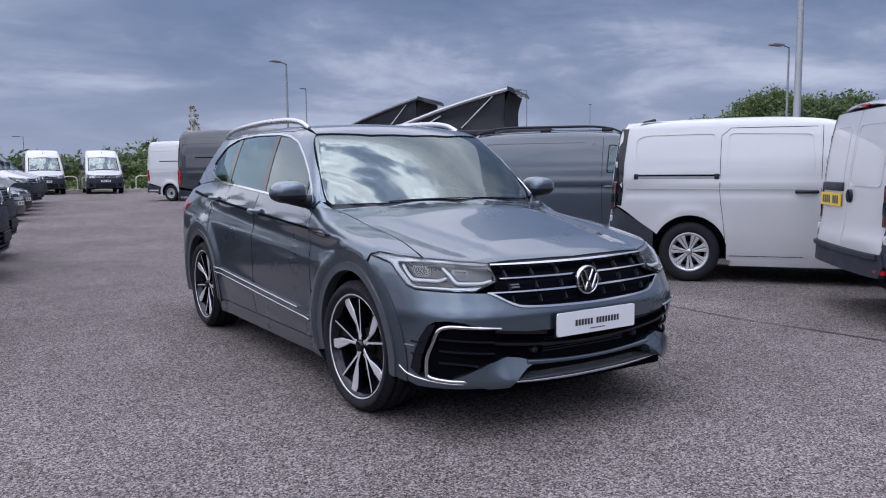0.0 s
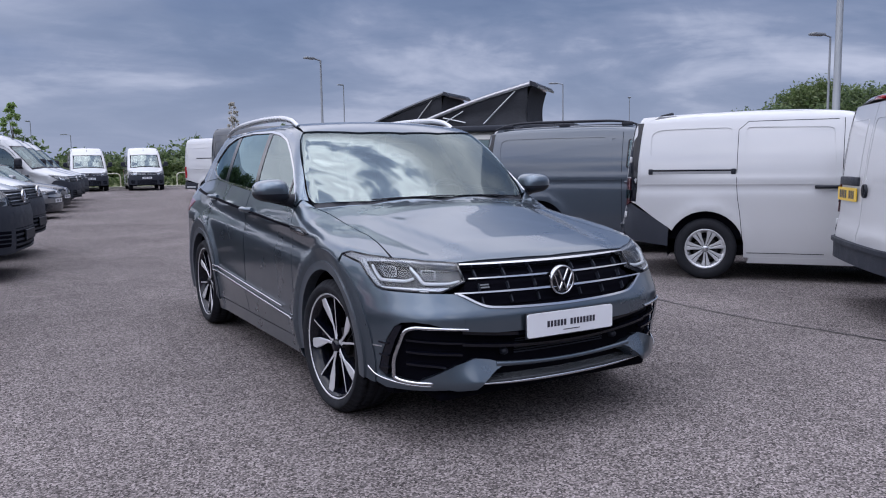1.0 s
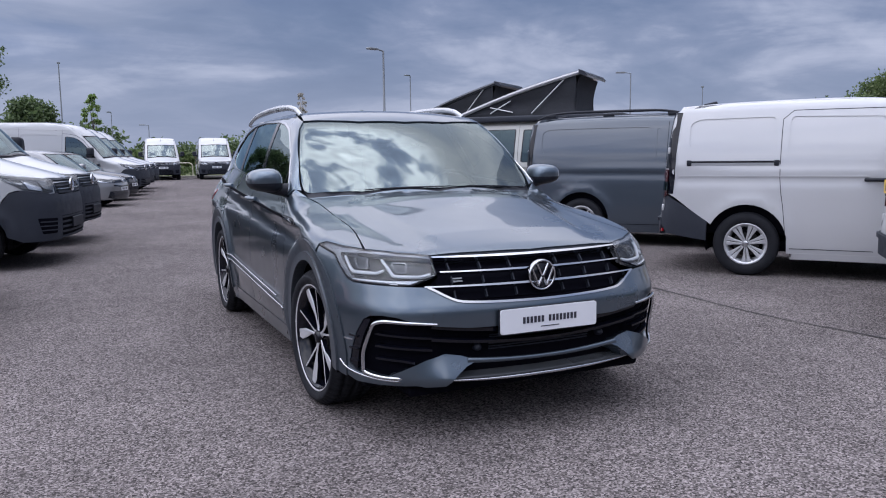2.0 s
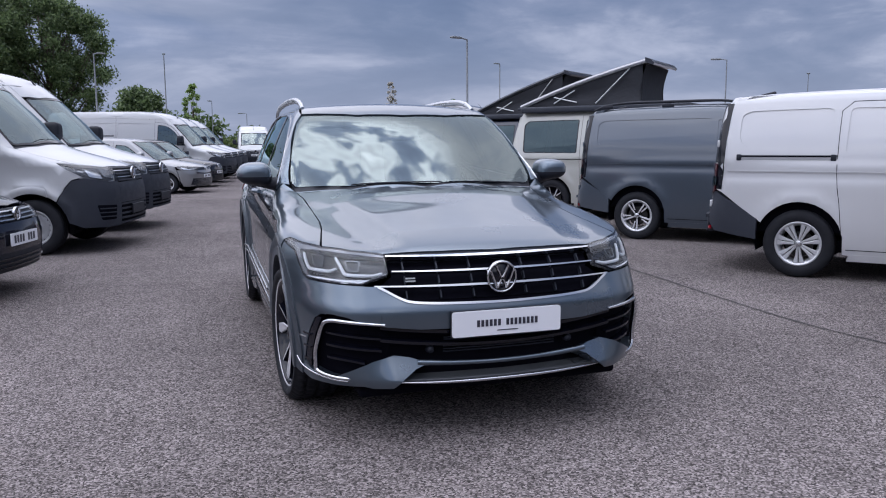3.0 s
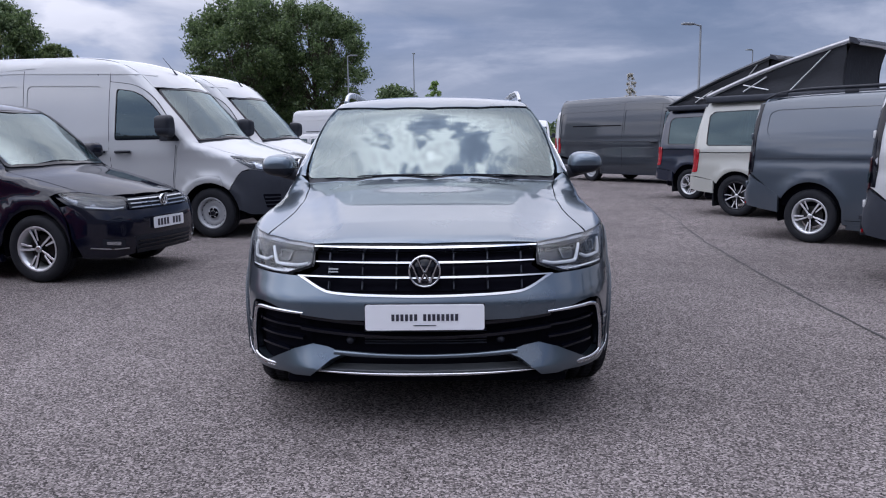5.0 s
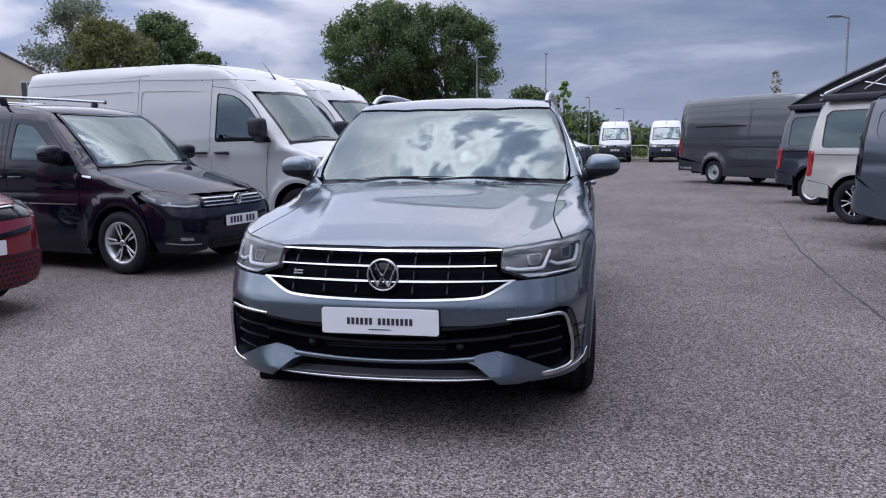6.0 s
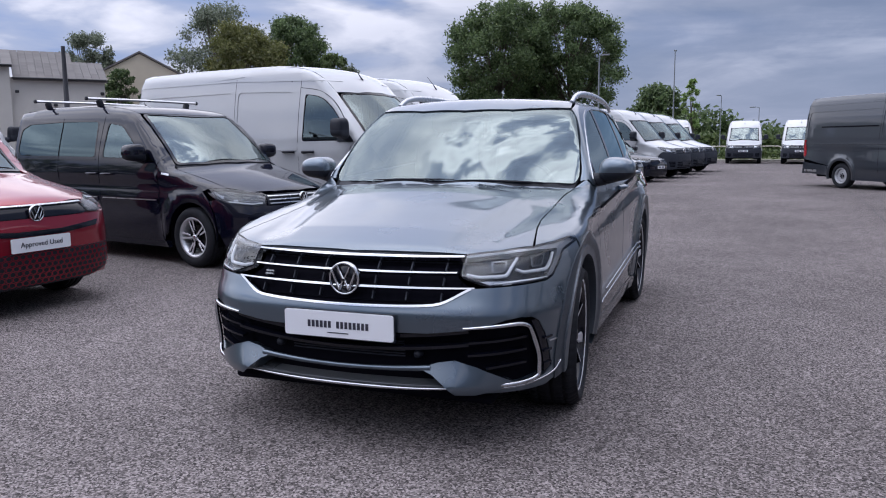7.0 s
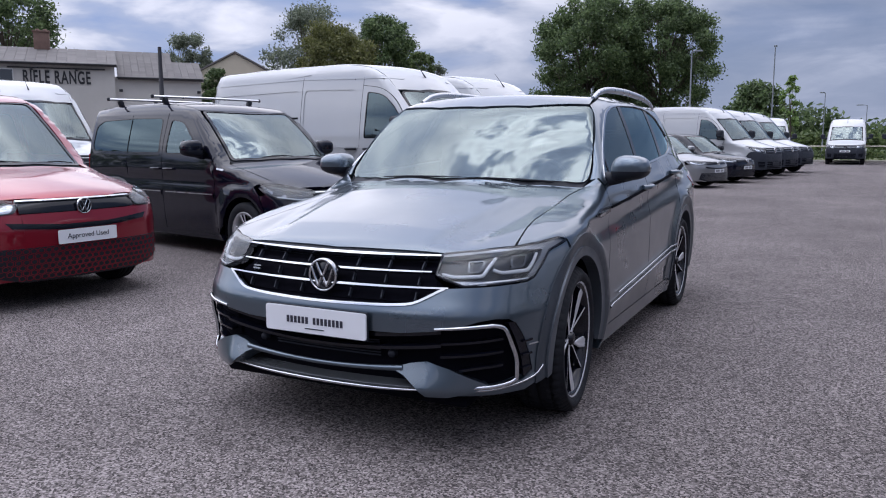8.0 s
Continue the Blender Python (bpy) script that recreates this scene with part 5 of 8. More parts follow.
        for ln in ([(2.345 + dd, 1.70), (2.36 + dd, 1.1), (2.34 + dd, 0.27)], *([[(3.165, 0.44), (3.20, 0.75), (3.235, 1.0), (3.225, 1.60), (3.20, 1.665), (3.1, 1.69), (2.40 + dd, 1.69)]] if slider else []), [(1.345, 0.27), (1.375, 0.6), (1.395, 1.12)]):
            gap_line(body, shape, yz(curve_through(ln, 16), s), D)
        gap_line(body, shape, yz([(2.36, 0.30), (3.12, 0.30)], s), D, 0.006)
        gap_line(body, shape, yz([(2.42, 1.03), (3.0, 1.03), (4.25, 1.03)], s), D, 0.012, "body_crease")
        line = [(0, y, 1.165) for y in np.linspace(3.24, 4.12, 12)]
        if slider:
            rl = place("sliding_door_rail", band(shape, line, 0.050, D, 0.1, 0.006, 0.01), RAIL_ALLOY if cargo and raw_bumper else PLASTIC, body)
            place("rail_slot", band(shape, [(0, p[1], 1.176) for p in line], 0.014, D, 0.1, 0.009, 0.004), VOID, rl)
            for y0 in (3.27, 4.14):
                part("rail_stop", rbox_bm((0.022, 0.05, 0.062), tuple(P(y0, 1.165) + np.array([s * 0.006, 0, 0])), 0.012, 2), PLASTIC, rl)
        for y0 in (2.20 + dd, 2.50 + dd)[:2 if slider else 1]:
            add_handle(body, shape, s, y0, 1.00, 0.22, PLASTIC if raw_bumper else paint_mat, 0.04, 0.045)
        rb = [(3.94, 0.558), (4.12, 0.678), (4.40, 0.838), (4.44, 0.64), (4.43, 0.50), (4.36, 0.42), (4.1, 0.375), (3.945, 0.355), (3.945, 0.42)]
        place("rear_bumper_side", panel(shape, yz(rb, s), D, step=0.08, off=0.003, thick=0.04), low, car)
        place("bumper_reflector", panel(shape, fillet(xz([(s * 0.62, 0.425), (s * 0.82, 0.43), (s * 0.82, 0.465), (s * 0.62, 0.455)]), 0.01), REAR, step=0.06, off=0.008), RED_LENS, car)
        strip = [(s * 0.80, 4.27, 1.70), (s * 0.86, 4.29, 1.40), (s * 0.895, 4.30, 1.12), (s * 0.90, 4.32, 0.84), (s * 0.868, 4.40, 0.84), (s * 0.862, 4.385, 1.11), (s * 0.78, 4.45, 1.11), (s * 0.74, 4.40, 1.40), (s * 0.70, 4.33, 1.70)]
        place("rear_pillar_trim", panel(shape, strip, (-s * 0.72, -0.70, 0), step=0.08, off=0.004, thick=0.02), GLOSS_BLACK, car)
        lamp = [(s * 0.862, 4.385, 1.10), (s * 0.77, 4.46, 1.10), (s * 0.78, 4.47, 0.78), (s * 0.868, 4.40, 0.82)]
        tl = place("tail_lamp", panel(shape, fillet(lamp, 0.02), (-s * 0.72, -0.70, 0), step=0.06, off=0.012, thick=0.03), SMOKED_LENS, car)
        band_l = [(s * 0.865, 4.37, 0.97), (s * 0.77, 4.46, 0.97), (s * 0.78, 4.47, 0.87), (s * 0.87, 4.38, 0.88)]
        place("reversing_lamp", panel(shape, fillet(band_l, 0.01), (-s * 0.72, -0.70, 0), step=0.06, off=0.016, thick=0.01), GLASS_DARK, tl)
        for cy, r_ in ((YF, 0.395), (YR, 0.41)):
            add_liner(car, (s * 0.88, cy, RW + 0.01), r_, 0.36, s)
        add_wheel(car, wheel, (s * 0.795, YF, RW), s, 10)
        add_wheel(car, wheel, (s * 0.795, YR, RW), s, 30)
        place("sill", panel(shape, yz([(1.30, 0.255), (3.09, 0.255), (3.11, 0.19), (1.28, 0.19)], s), D, step=0.15, off=0.002, thick=0.05), paint_mat if cargo else low, car)
        b0 = P(1.52, 1.18)
        if s in mirrors:
            add_mirror(car, s, (b0[0] - s * 0.02, 1.52, 1.18), (s * 1.03, 1.50, 1.26), (0.24, 0.18, 0.20), paint_mat if not raw_bumper else PLASTIC, PLASTIC, 0.03, 3.6)
        if rails:
            rl = [(s * 0.70, 2.05, 1.745), (s * 0.70, 2.25, 1.83), (s * 0.70, 2.6, 1.862), (s * 0.70, 3.6, 1.862), (s * 0.695, 4.05, 1.835), (s * 0.69, 4.25, 1.765)]
            r_ = tube("roof_rail", curve_through(rl, 24), [0.012, 0.018, 0.018, 0.012], PLASTIC, car, "black roof rail", 8, 1.1)
            for y0 in (2.3, 3.2, 4.05):
                part("rail_foot", rbox_bm((0.035, 0.16, 0.05), (s * 0.70, y0, 1.81), 0.012, 2), PLASTIC, r_)
        # front lamp and bumper corner
        Dl = (-s * 0.6, 0.8, 0)
        lamp = [(0.50, 0.13, 0.855), (0.70, 0.22, 0.885), (0.86, 0.55, 0.915), (0.875, 0.52, 0.84), (0.86, 0.42, 0.775), (0.66, 0.20, 0.765), (0.52, 0.13, 0.775)]
        lp = [np.array((s * a, b, c)) for a, b, c in fillet(lamp, 0.03)]
        hl = place("headlamp", panel(shape, lp, Dl, step=0.07, off=-0.03, thick=0), VAN_LAMP, car, "headlamp behind a clear lens")
        lc = np.mean(lp, 0)
        place("lamp_pocket", panel(shape, [lc + (p - lc) * 1.22 for p in lp], Dl, step=0.07, off=-0.036, thick=0), paint_mat, car)
        ln = place("lens", panel(shape, lp, Dl, step=0.07, off=0.002, thick=0), GLASS_LAMP, hl)
        ln.visible_shadow = False
        place("reflector", panel(shape, ring_in(lp, 0.03), Dl, step=0.05, off=-0.03, thick=0), LAMP_CHROME, hl)
        corner = [F(s * 0.5, z) for z in (0.755, 0.6, 0.45, 0.25)] + [F(s * 0.7, 0.24), P(0.40, 0.24), P(0.47, 0.42), P(0.50, 0.60), P(0.56, 0.77)] + [np.array((s * a, b, c)) for a, b, c in ((0.86, 0.42, 0.765), (0.66, 0.20, 0.755))]
        place("bumper_corner", panel(shape, corner, Dl, step=0.08, thick=0.04), low, car)
    centre = [(-0.5, 0.76), (0.5, 0.76), (0.5, 0.46), (-0.5, 0.46)]
    place("front_bumper", panel(shape, FX(centre), FRONT, step=0.09, thick=0.03), low, car)
    gr = place("grille", panel(shape, FX([(-0.50, 0.865), (0, 0.87), (0.50, 0.865), (0.51, 0.768), (0, 0.765), (-0.51, 0.768)]), FRONT, step=0.08, off=-0.01, thick=0.01), GLOSS_BLACK, car, "slim black grille band")
    place("chrome_bar", band(shape, [F(x, 0.862) for x in np.linspace(-0.5, 0.5, 16)], 0.010, FRONT, 0.08, 0.002, 0.012), SATIN, gr)
    lowg = place("lower_grille", panel(shape, FX([(-0.74, 0.50), (0.74, 0.50), (0.78, 0.30), (0.5, 0.23), (-0.5, 0.23), (-0.78, 0.30)]), FRONT, step=0.08, off=0.004, thick=0.02), PLASTIC, car, "honeycomb lower grille")
    if not cargo:
        # honeycomb: rows of small hexagons, proud of the dark grille
        bm = bmesh.new()
        for r_ in range(6):
            for q in range(26):
                x0, z0 = -0.70 + 0.056 * q + (0.028 if r_ % 2 else 0), 0.265 + 0.042 * r_
                if abs(x0) > 0.72 or (abs(x0) > 0.55 and z0 < 0.3):
                    continue
                o = F(x0, z0)
                ring = []
                for k_ in range(6):
                    a = math.pi / 3 * k_ + math.pi / 6
                    for rr in (0.030, 0.024):
                        ring.append(bm.verts.new((o[0] + rr * math.cos(a) * 1.05, o[1] - 0.012, o[2] + rr * math.sin(a) * 0.8)))
                for k_ in range(6):
                    k2 = (k_ + 1) % 6
                    bm.faces.new((ring[2 * k_], ring[2 * k2], ring[2 * k2 + 1], ring[2 * k_ + 1]))
        part("honeycomb", bm, paint_mat, lowg, "", False)
        place("black_band", panel(shape, FX([(-0.62, 0.70), (-0.2, 0.665), (0.2, 0.665), (0.62, 0.70), (0.58, 0.655), (0.2, 0.625), (-0.2, 0.625), (-0.58, 0.655)]), FRONT, step=0.08, off=0.004, thick=0.02), GLOSS_BLACK, car)
        pl = add_plate(car, tuple(F(0, 0.565) + np.array([0, -0.012, 0])), (0, -1, 0), PLATE_WHITE, words=() if front_text else (4, 3))
        if front_text:
            tx = place("plate_words", text_mesh(front_text, 0.058, 0.001), PLATE_INK, pl)
            tx.matrix_basis = pose(0, -0.006, -0.016, 90)
    add_round_badge(car, F(0, 0.80) + np.array([0, -0.01, 0]), 0.065)
    # tail: two doors or a gate, plate, bumper
    tg = [(-0.70, 1.70), (0.70, 1.70), (0.77, 1.10), (0.78, 0.64), (0.74, 0.54), (-0.74, 0.54), (-0.78, 0.64), (-0.77, 1.10)]
    if cargo:
        # two doors of unequal width
        right = [(-0.70, 1.70), (-0.034, 1.70), (-0.034, 0.54), (-0.74, 0.54), (-0.78, 0.64), (-0.77, 1.10)]
        left = [(0.70, 1.70), (0.77, 1.10), (0.78, 0.64), (0.74, 0.54), (-0.026, 0.54), (-0.026, 1.70)]
        place("tail_door", panel(shape, xz(right), REAR, step=0.1, thick=0.03), paint_mat, car)
        tail = place("tail_door", panel(shape, xz(left), REAR, step=0.1, thick=0.03), paint_mat, car)
    else:
        tail = place("tailgate", panel(shape, xz(tg), REAR, step=0.1, thick=0.03), paint_mat, car)
    if cargo:
        for x0 in (-0.36, 0.40):
            lp = fillet(xz([(x0 - 0.30, 1.58), (x0 + 0.28, 1.58), (x0 + 0.30, 1.08), (x0 - 0.30, 1.08)]), 0.05)
            place("pressed_line", panel(shape, lp, REAR, [ring_in(lp, 0.012)], step=0.1, off=0.003, thick=0.004), paint_mat, tail)
        for x0 in (-0.785, 0.785):
            for z0 in (0.69, 1.30):
                part("hinge", rbox_bm((0.045, 0.03, 0.07), tuple(cast(shape, [(x0, 0, z0)], REAR)[0]), 0.01, 2), paint_mat, tail)
    else:
        lp = fillet(xz([(-0.62, 1.62), (0.62, 1.62), (0.66, 1.14), (-0.66, 1.14)]), 0.05)
        pane(car, "rear_screen", shape, lp, REAR, GLASS_DARK)
    o = cast(shape, [(0.34, 0, 0.97)], REAR)[0]
    part("plate_recess", rbox_bm((0.50, 0.035, 0.075), (o[0] - 0.02, o[1] + 0.004, o[2] + 0.10), 0.015, 2), GREY_PLASTIC, tail)
    add_plate(tail, (o[0], o[1] + 0.022, o[2] - 0.01), (0, 1, 0), PLATE_YELLOW)
    add_round_badge(tail, cast(shape, [(-0.10, 0, 1.00)], REAR)[0] + np.array([0, 0.01, 0]), 0.055, REAR, PLASTIC)
    part("brake_lamp", rbox_bm((0.18, 0.05, 0.03), (0, 4.34, 1.735), 0.01, 2), RED_LENS, car)
    rbp = [(-0.78, 0.58), (0.78, 0.58), (0.80, 0.50), (0.76, 0.40), (-0.76, 0.40), (-0.80, 0.50)]
    place("rear_bumper", panel(shape, xz(rbp), REAR, step=0.1, off=0.012, thick=0.06), low, car)
    place("rear_step", panel(shape, xz([(-0.74, 0.575), (0.74, 0.575), (0.74, 0.54), (-0.74, 0.54)]), REAR, step=0.1, off=0.03, thick=0.06), low, car)
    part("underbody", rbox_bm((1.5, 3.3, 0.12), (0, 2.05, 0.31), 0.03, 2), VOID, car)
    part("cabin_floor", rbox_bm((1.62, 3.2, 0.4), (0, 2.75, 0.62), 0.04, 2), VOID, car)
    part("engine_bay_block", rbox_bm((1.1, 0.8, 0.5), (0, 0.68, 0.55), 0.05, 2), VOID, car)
    if cargo:
        part("bulkhead", rbox_bm((1.5, 0.03, 0.9), (0, 2.40, 1.2), 0.01, 1), GREY_PLASTIC, car)
    part("dashboard", rbox_bm((1.36, 0.42, 0.22), (0, 1.56, 1.0), 0.08, 3), PLASTIC, car)
    add_seats(car, ((2.1, (-0.4, 0.4)),) if cargo else ((2.1, (-0.4, 0.4)), (3.0, (-0.45, 0, 0.45))), 0.85, 0.6)
    add_steering_wheel(car, 0.4, 1.66, 1.08)
    return car


def build_old_compact(thing, label):
    """The older black small van, glazed, with bars across its roof."""
    car = empty(thing, label, "van")
    L, YF, YR, RW = 4.60, 0.88, 3.72, 0.325
    PNT = PAINT_BLACK

    def side_more(y, z):
        w = 0.010 * np.exp(-((z - 0.98) / 0.02) ** 2) - 0.014 * np.exp(-((z - 0.86) / 0.07) ** 2)
        for c in (YF, YR):
            w += 0.026 * np.exp(-((np.hypot(y - c, z - 0.36) - 0.42) / 0.07) ** 2)
        return w
    shape = make_shape(
        wplan=pchip((0, 0.82), (0.5, 0.86), (1.2, 0.875), (3.3, 0.88), (L - 0.3, 0.865), (L, 0.83)),
        inset=pchip((0.15, 0.05), (0.35, 0.012), (0.6, 0), (1.0, 0), (1.2, 0.02), (1.5, 0.09), (1.72, 0.16), (1.85, 0.25)),
        top=pchip((-0.2, 0.76), (0.05, 0.80), (0.15, 0.835), (0.4, 0.92), (0.75, 1.015), (1.05, 1.09), (1.35, 1.33), (1.6, 1.51), (1.85, 1.675), (2.0, 1.73), (2.2, 1.77), (2.8, 1.815), (3.6, 1.815), (L - 0.1, 1.76), (L + 0.2, 1.73)),
        crown=pchip((0.2, 0.08), (1.4, 0.05), (2.2, 0.045), (4.5, 0.05)),
        nose=pchip((0.15, 0.14), (0.25, 0.05), (0.45, 0.02), (0.58, 0.02), (0.68, 0.05), (0.80, 0.10), (0.88, 0.18), (1.2, 0.8)),
        nose_sweep=lambda x: 0.20 * x * x + 0.24 * (x / 0.85) ** 8,
        tail=pchip((0.2, L - 0.06), (0.4, L), (0.7, L - 0.02), (1.2, L - 0.06), (1.8, L - 0.18)),
        tail_sweep=lambda x: 0.05 * x * x + 0.10 * (x / 0.85) ** 10, bow=0.34, k=0.05, side_more=side_more)
    F = lambda x, z: on_front(shape, x, z)
    FX = lambda pts: [F(x, z) for x, z in pts]
    bonnet = [(-0.56, 0.28), (-0.3, 0.17), (0, 0.13), (0.3, 0.17), (0.56, 0.28), (0.70, 0.50), (0.72, 0.8), (0.75, 1.24), (0.45, 1.12), (0, 1.05), (-0.45, 1.12), (-0.75, 1.24), (-0.72, 0.8), (-0.70, 0.50)]
    place("bonnet", panel(shape, xy(bonnet), DOWN, step=0.07, thick=0.03), PNT, car)
    ws = [(-0.71, 1.28), (-0.42, 1.15), (0, 1.09), (0.42, 1.15), (0.71, 1.28), (0.63, 1.96), (0.33, 1.87), (0, 1.84), (-0.33, 1.87), (-0.63, 1.96)]
    pane(car, "windscreen", shape, fillet(xy(ws), 0.05), DOWN, GLASS, "", 0.035)
    place("scuttle", panel(shape, xy([(-0.71, 1.21), (-0.45, 1.09), (0, 1.02), (0.45, 1.09), (0.71, 1.21), (0.73, 1.33), (0.45, 1.19), (0, 1.13), (-0.45, 1.19), (-0.73, 1.33)]), DOWN, step=0.1, off=-0.015, thick=0), PLASTIC, car)
    add_wiper(car, shape, (-0.50, 1.19), (0.08, 1.14))
    add_wiper(car, shape, (0.12, 1.11), (0.62, 1.28))
    roof = [(-0.64, 1.99), (-0.33, 1.885), (0, 1.855), (0.33, 1.885), (0.64, 1.99), (0.67, 2.4), (0.67, 3.9), (0.64, 4.42), (-0.64, 4.42), (-0.67, 3.9), (-0.67, 2.4)]
    place("roof", panel(shape, xy(roof), DOWN, step=0.15, off=0.001, thick=0.02), PNT, car)
    for s in (-1, 1):
        D, slant = SIDE[s], (-s * 0.85, 0, -0.52)
        P = lambda y, z: on_side(shape, s, y, z)
        T = lambda x, y: on_top(shape, s * x, y)
        af, ar = arc_yz(YF, RW + 0.01, 0.375, 205, -25, 22), arc_yz(YR, RW + 0.01, 0.375, 205, -25, 22)
        wing = [T(0.705, 0.50), T(0.73, 0.8), T(0.76, 1.24), P(1.402, 1.17), P(1.432, 1.08), P(1.377, 0.6), P(1.352, 0.27)] + [P(y, z) for y, z in af if z > 0.27][::-1][1:] + [P(0.50, 0.45), P(0.52, 0.60), P(0.60, 0.74), P(0.70, 0.83)]
        place("front_wing", panel(shape, wing, slant, step=0.07, thick=0.025), PNT, car)
        fw = [(1.70, 1.17), (1.80, 1.29), (2.02, 1.49), (2.14, 1.56), (2.40, 1.585), (2.44, 1.17)]
        fq = [(1.44, 1.13), (1.64, 1.15), (1.655, 1.26)]
        rw1 = [(2.56, 1.18), (2.58, 1.60), (3.27, 1.615), (4.10, 1.595), (4.28, 1.52), (4.30, 1.25), (4.24, 1.19)]
        edge = [(0.76, 1.26), (0.727, 1.29), (0.70, 1.52), (0.67, 1.76), (0.645, 1.97), (0.66, 2.15), (0.67, 2.4), (0.67, 3.2), (0.67, 3.9), (0.64, 4.41)]
        outline = [(4.46, 1.40), (4.50, 1.05), (4.50, 0.60), (4.08, 0.52)]
        outline += [(y, z) for y, z in ar if z > 0.44][::-1][1:-1] + [(3.352, 0.42), (3.345, 0.25), (1.36, 0.25), (1.385, 0.6), (1.44, 1.08), (1.41, 1.165)]
        loops = [fillet(yz(w, s), 0.05) for w in (fw, fq, rw1)]
        body = place("body_side", side_sheet(shape, s, edge, outline, loops, 0.09, 0.014), PNT, car)
        for nm, lp, mt, bw in zip(("front_window", "quarter_light", "rear_window"), loops, (GLASS_SIDE, GLASS_SIDE, GLASS_DARK), (0.02, 0.008, 0.02)):
            pane(car, nm, shape, lp, D, mt, "", bw)
        for ln in ([(2.48, 1.66), (2.50, 1.1), (2.47, 0.27)], [(3.32, 0.42), (3.335, 1.0), (3.33, 1.65)], [(1.37, 0.27), (1.40, 0.6), (1.445, 1.08)]):
            gap_line(body, shape, yz(curve_through(ln, 16), s), D)
        for y0, y1 in ((1.42, 2.44), (2.52, 3.28)):
            line = [(0, y, 0.70) for y in np.linspace(y0, y1, 10)]
            st = place("rubbing_strip", band(shape, line, 0.055, D, 0.1, 0.012, 0.016), PNT, body)
            place("bright_insert", band(shape, [(0, y, 0.715) for y in np.linspace(y0 + 0.02, y1 - 0.02, 10)], 0.010, D, 0.1, 0.016, 0.006), SATIN, st)
        line = [(0, y, 1.155) for y in np.linspace(2.56, 4.28, 14)]
        place("belt_strip", band(shape, line, 0.014, D, 0.1, 0.006, 0.008), GLOSS_BLACK, body)
        for y0 in (2.33, 2.62):
            add_handle(body, shape, s, y0, 0.99, 0.19, PNT, 0.035, 0.04)
        place("side_repeater", panel(shape, fillet(yz([(1.22, 0.985), (1.34, 1.0), (1.34, 1.02), (1.22, 1.005)], s), 0.008), D, step=0.05, off=0.006), LAMP_WHITE, car)
        rb = [(4.06, 0.51), (4.50, 0.59), (4.52, 0.30), (4.05, 0.25)]
        place("rear_bumper_side", panel(shape, yz(rb, s), D, step=0.08, off=0.003, thick=0.04), PNT, car)
        lamp = [(s * 0.83, 4.46, 1.15), (s * 0.74, 4.54, 1.15), (s * 0.75, 4.57, 0.75), (s * 0.84, 4.50, 0.75)]
        place("tail_lamp", panel(shape, fillet(lamp, 0.02), (-s * 0.72, -0.70, 0), step=0.06, off=0.012, thick=0.03), RED_LENS, car)
        for cy in (YF, YR):
            add_liner(car, (s * 0.85, cy, RW + 0.01), 0.385, 0.36, s)
        add_wheel(car, "alloy10", (s * 0.775, YF, RW), s, 14)
        add_wheel(car, "alloy10", (s * 0.775, YR, RW), s, 30)
        place("sill", panel(shape, yz([(1.32, 0.255), (3.28, 0.255), (3.3, 0.19), (1.30, 0.19)], s), D, step=0.15, off=0.002, thick=0.05), PNT, car)
        b0 = P(1.66, 1.16)
        add_mirror(car, s, (b0[0] - s * 0.02, 1.66, 1.15), (s * 1.00, 1.64, 1.24), (0.25, 0.18, 0.19), PNT, PLASTIC, 0.03, 3.6)
        Dl = (-s * 0.6, 0.8, 0)
        lamp = [(0.47, 0.15, 0.80), (0.62, 0.24, 0.825), (0.80, 0.50, 0.865), (0.845, 0.62, 0.855), (0.84, 0.50, 0.76), (0.80, 0.36, 0.71), (0.60, 0.20, 0.685), (0.49, 0.14, 0.695)]
        lp = [np.array((s * a, b, c)) for a, b, c in fillet(lamp, 0.03)]
        hl = place("headlamp", panel(shape, lp, Dl, step=0.06, off=-0.03, thick=0), VAN_LAMP, car, "headlamp behind a clear lens")
        lc = np.mean(lp, 0)
        place("lamp_pocket", panel(shape, [lc + (p - lc) * 1.22 for p in lp], Dl, step=0.07, off=-0.036, thick=0), PNT, car)
        ln = place("lens", panel(shape, lp, Dl, step=0.06, off=0.002, thick=0), GLASS_LAMP, hl)
        ln.visible_shadow = False
        place("reflector", panel(shape, ring_in(lp, 0.03), Dl, step=0.05, off=-0.032, thick=0), LAMP_GREY, hl)
        place("lamp_bar", band(shape, [(s * a, b, c) for a, b, c in ((0.52, 0.16, 0.712), (0.62, 0.21, 0.705), (0.80, 0.38, 0.73))], 0.014, Dl, 0.05, -0.015, 0.01), LAMP_WHITE, hl)
        corner = [F(s * 0.47, z) for z in (0.675, 0.55, 0.40, 0.25)] + [F(s * 0.66, 0.23), P(0.40, 0.24), P(0.47, 0.42), P(0.50, 0.58), P(0.58, 0.73)] + [np.array((s * a, b, c)) for a, b, c in ((0.84, 0.48, 0.75), (0.80, 0.35, 0.70), (0.60, 0.19, 0.675))]
        bc = place("bumper_corner", panel(shape, corner, Dl, step=0.07, thick=0.04), PNT, car)
        fog = [(0.56, 0.15, 0.40), (0.74, 0.26, 0.42), (0.74, 0.26, 0.35), (0.56, 0.15, 0.33)]
        fg = place("fog_lamp_recess", panel(shape, fillet([(s * a, b, c) for a, b, c in fog], 0.02), Dl, step=0.06, off=0.003, thick=0.004), PLASTIC, bc)
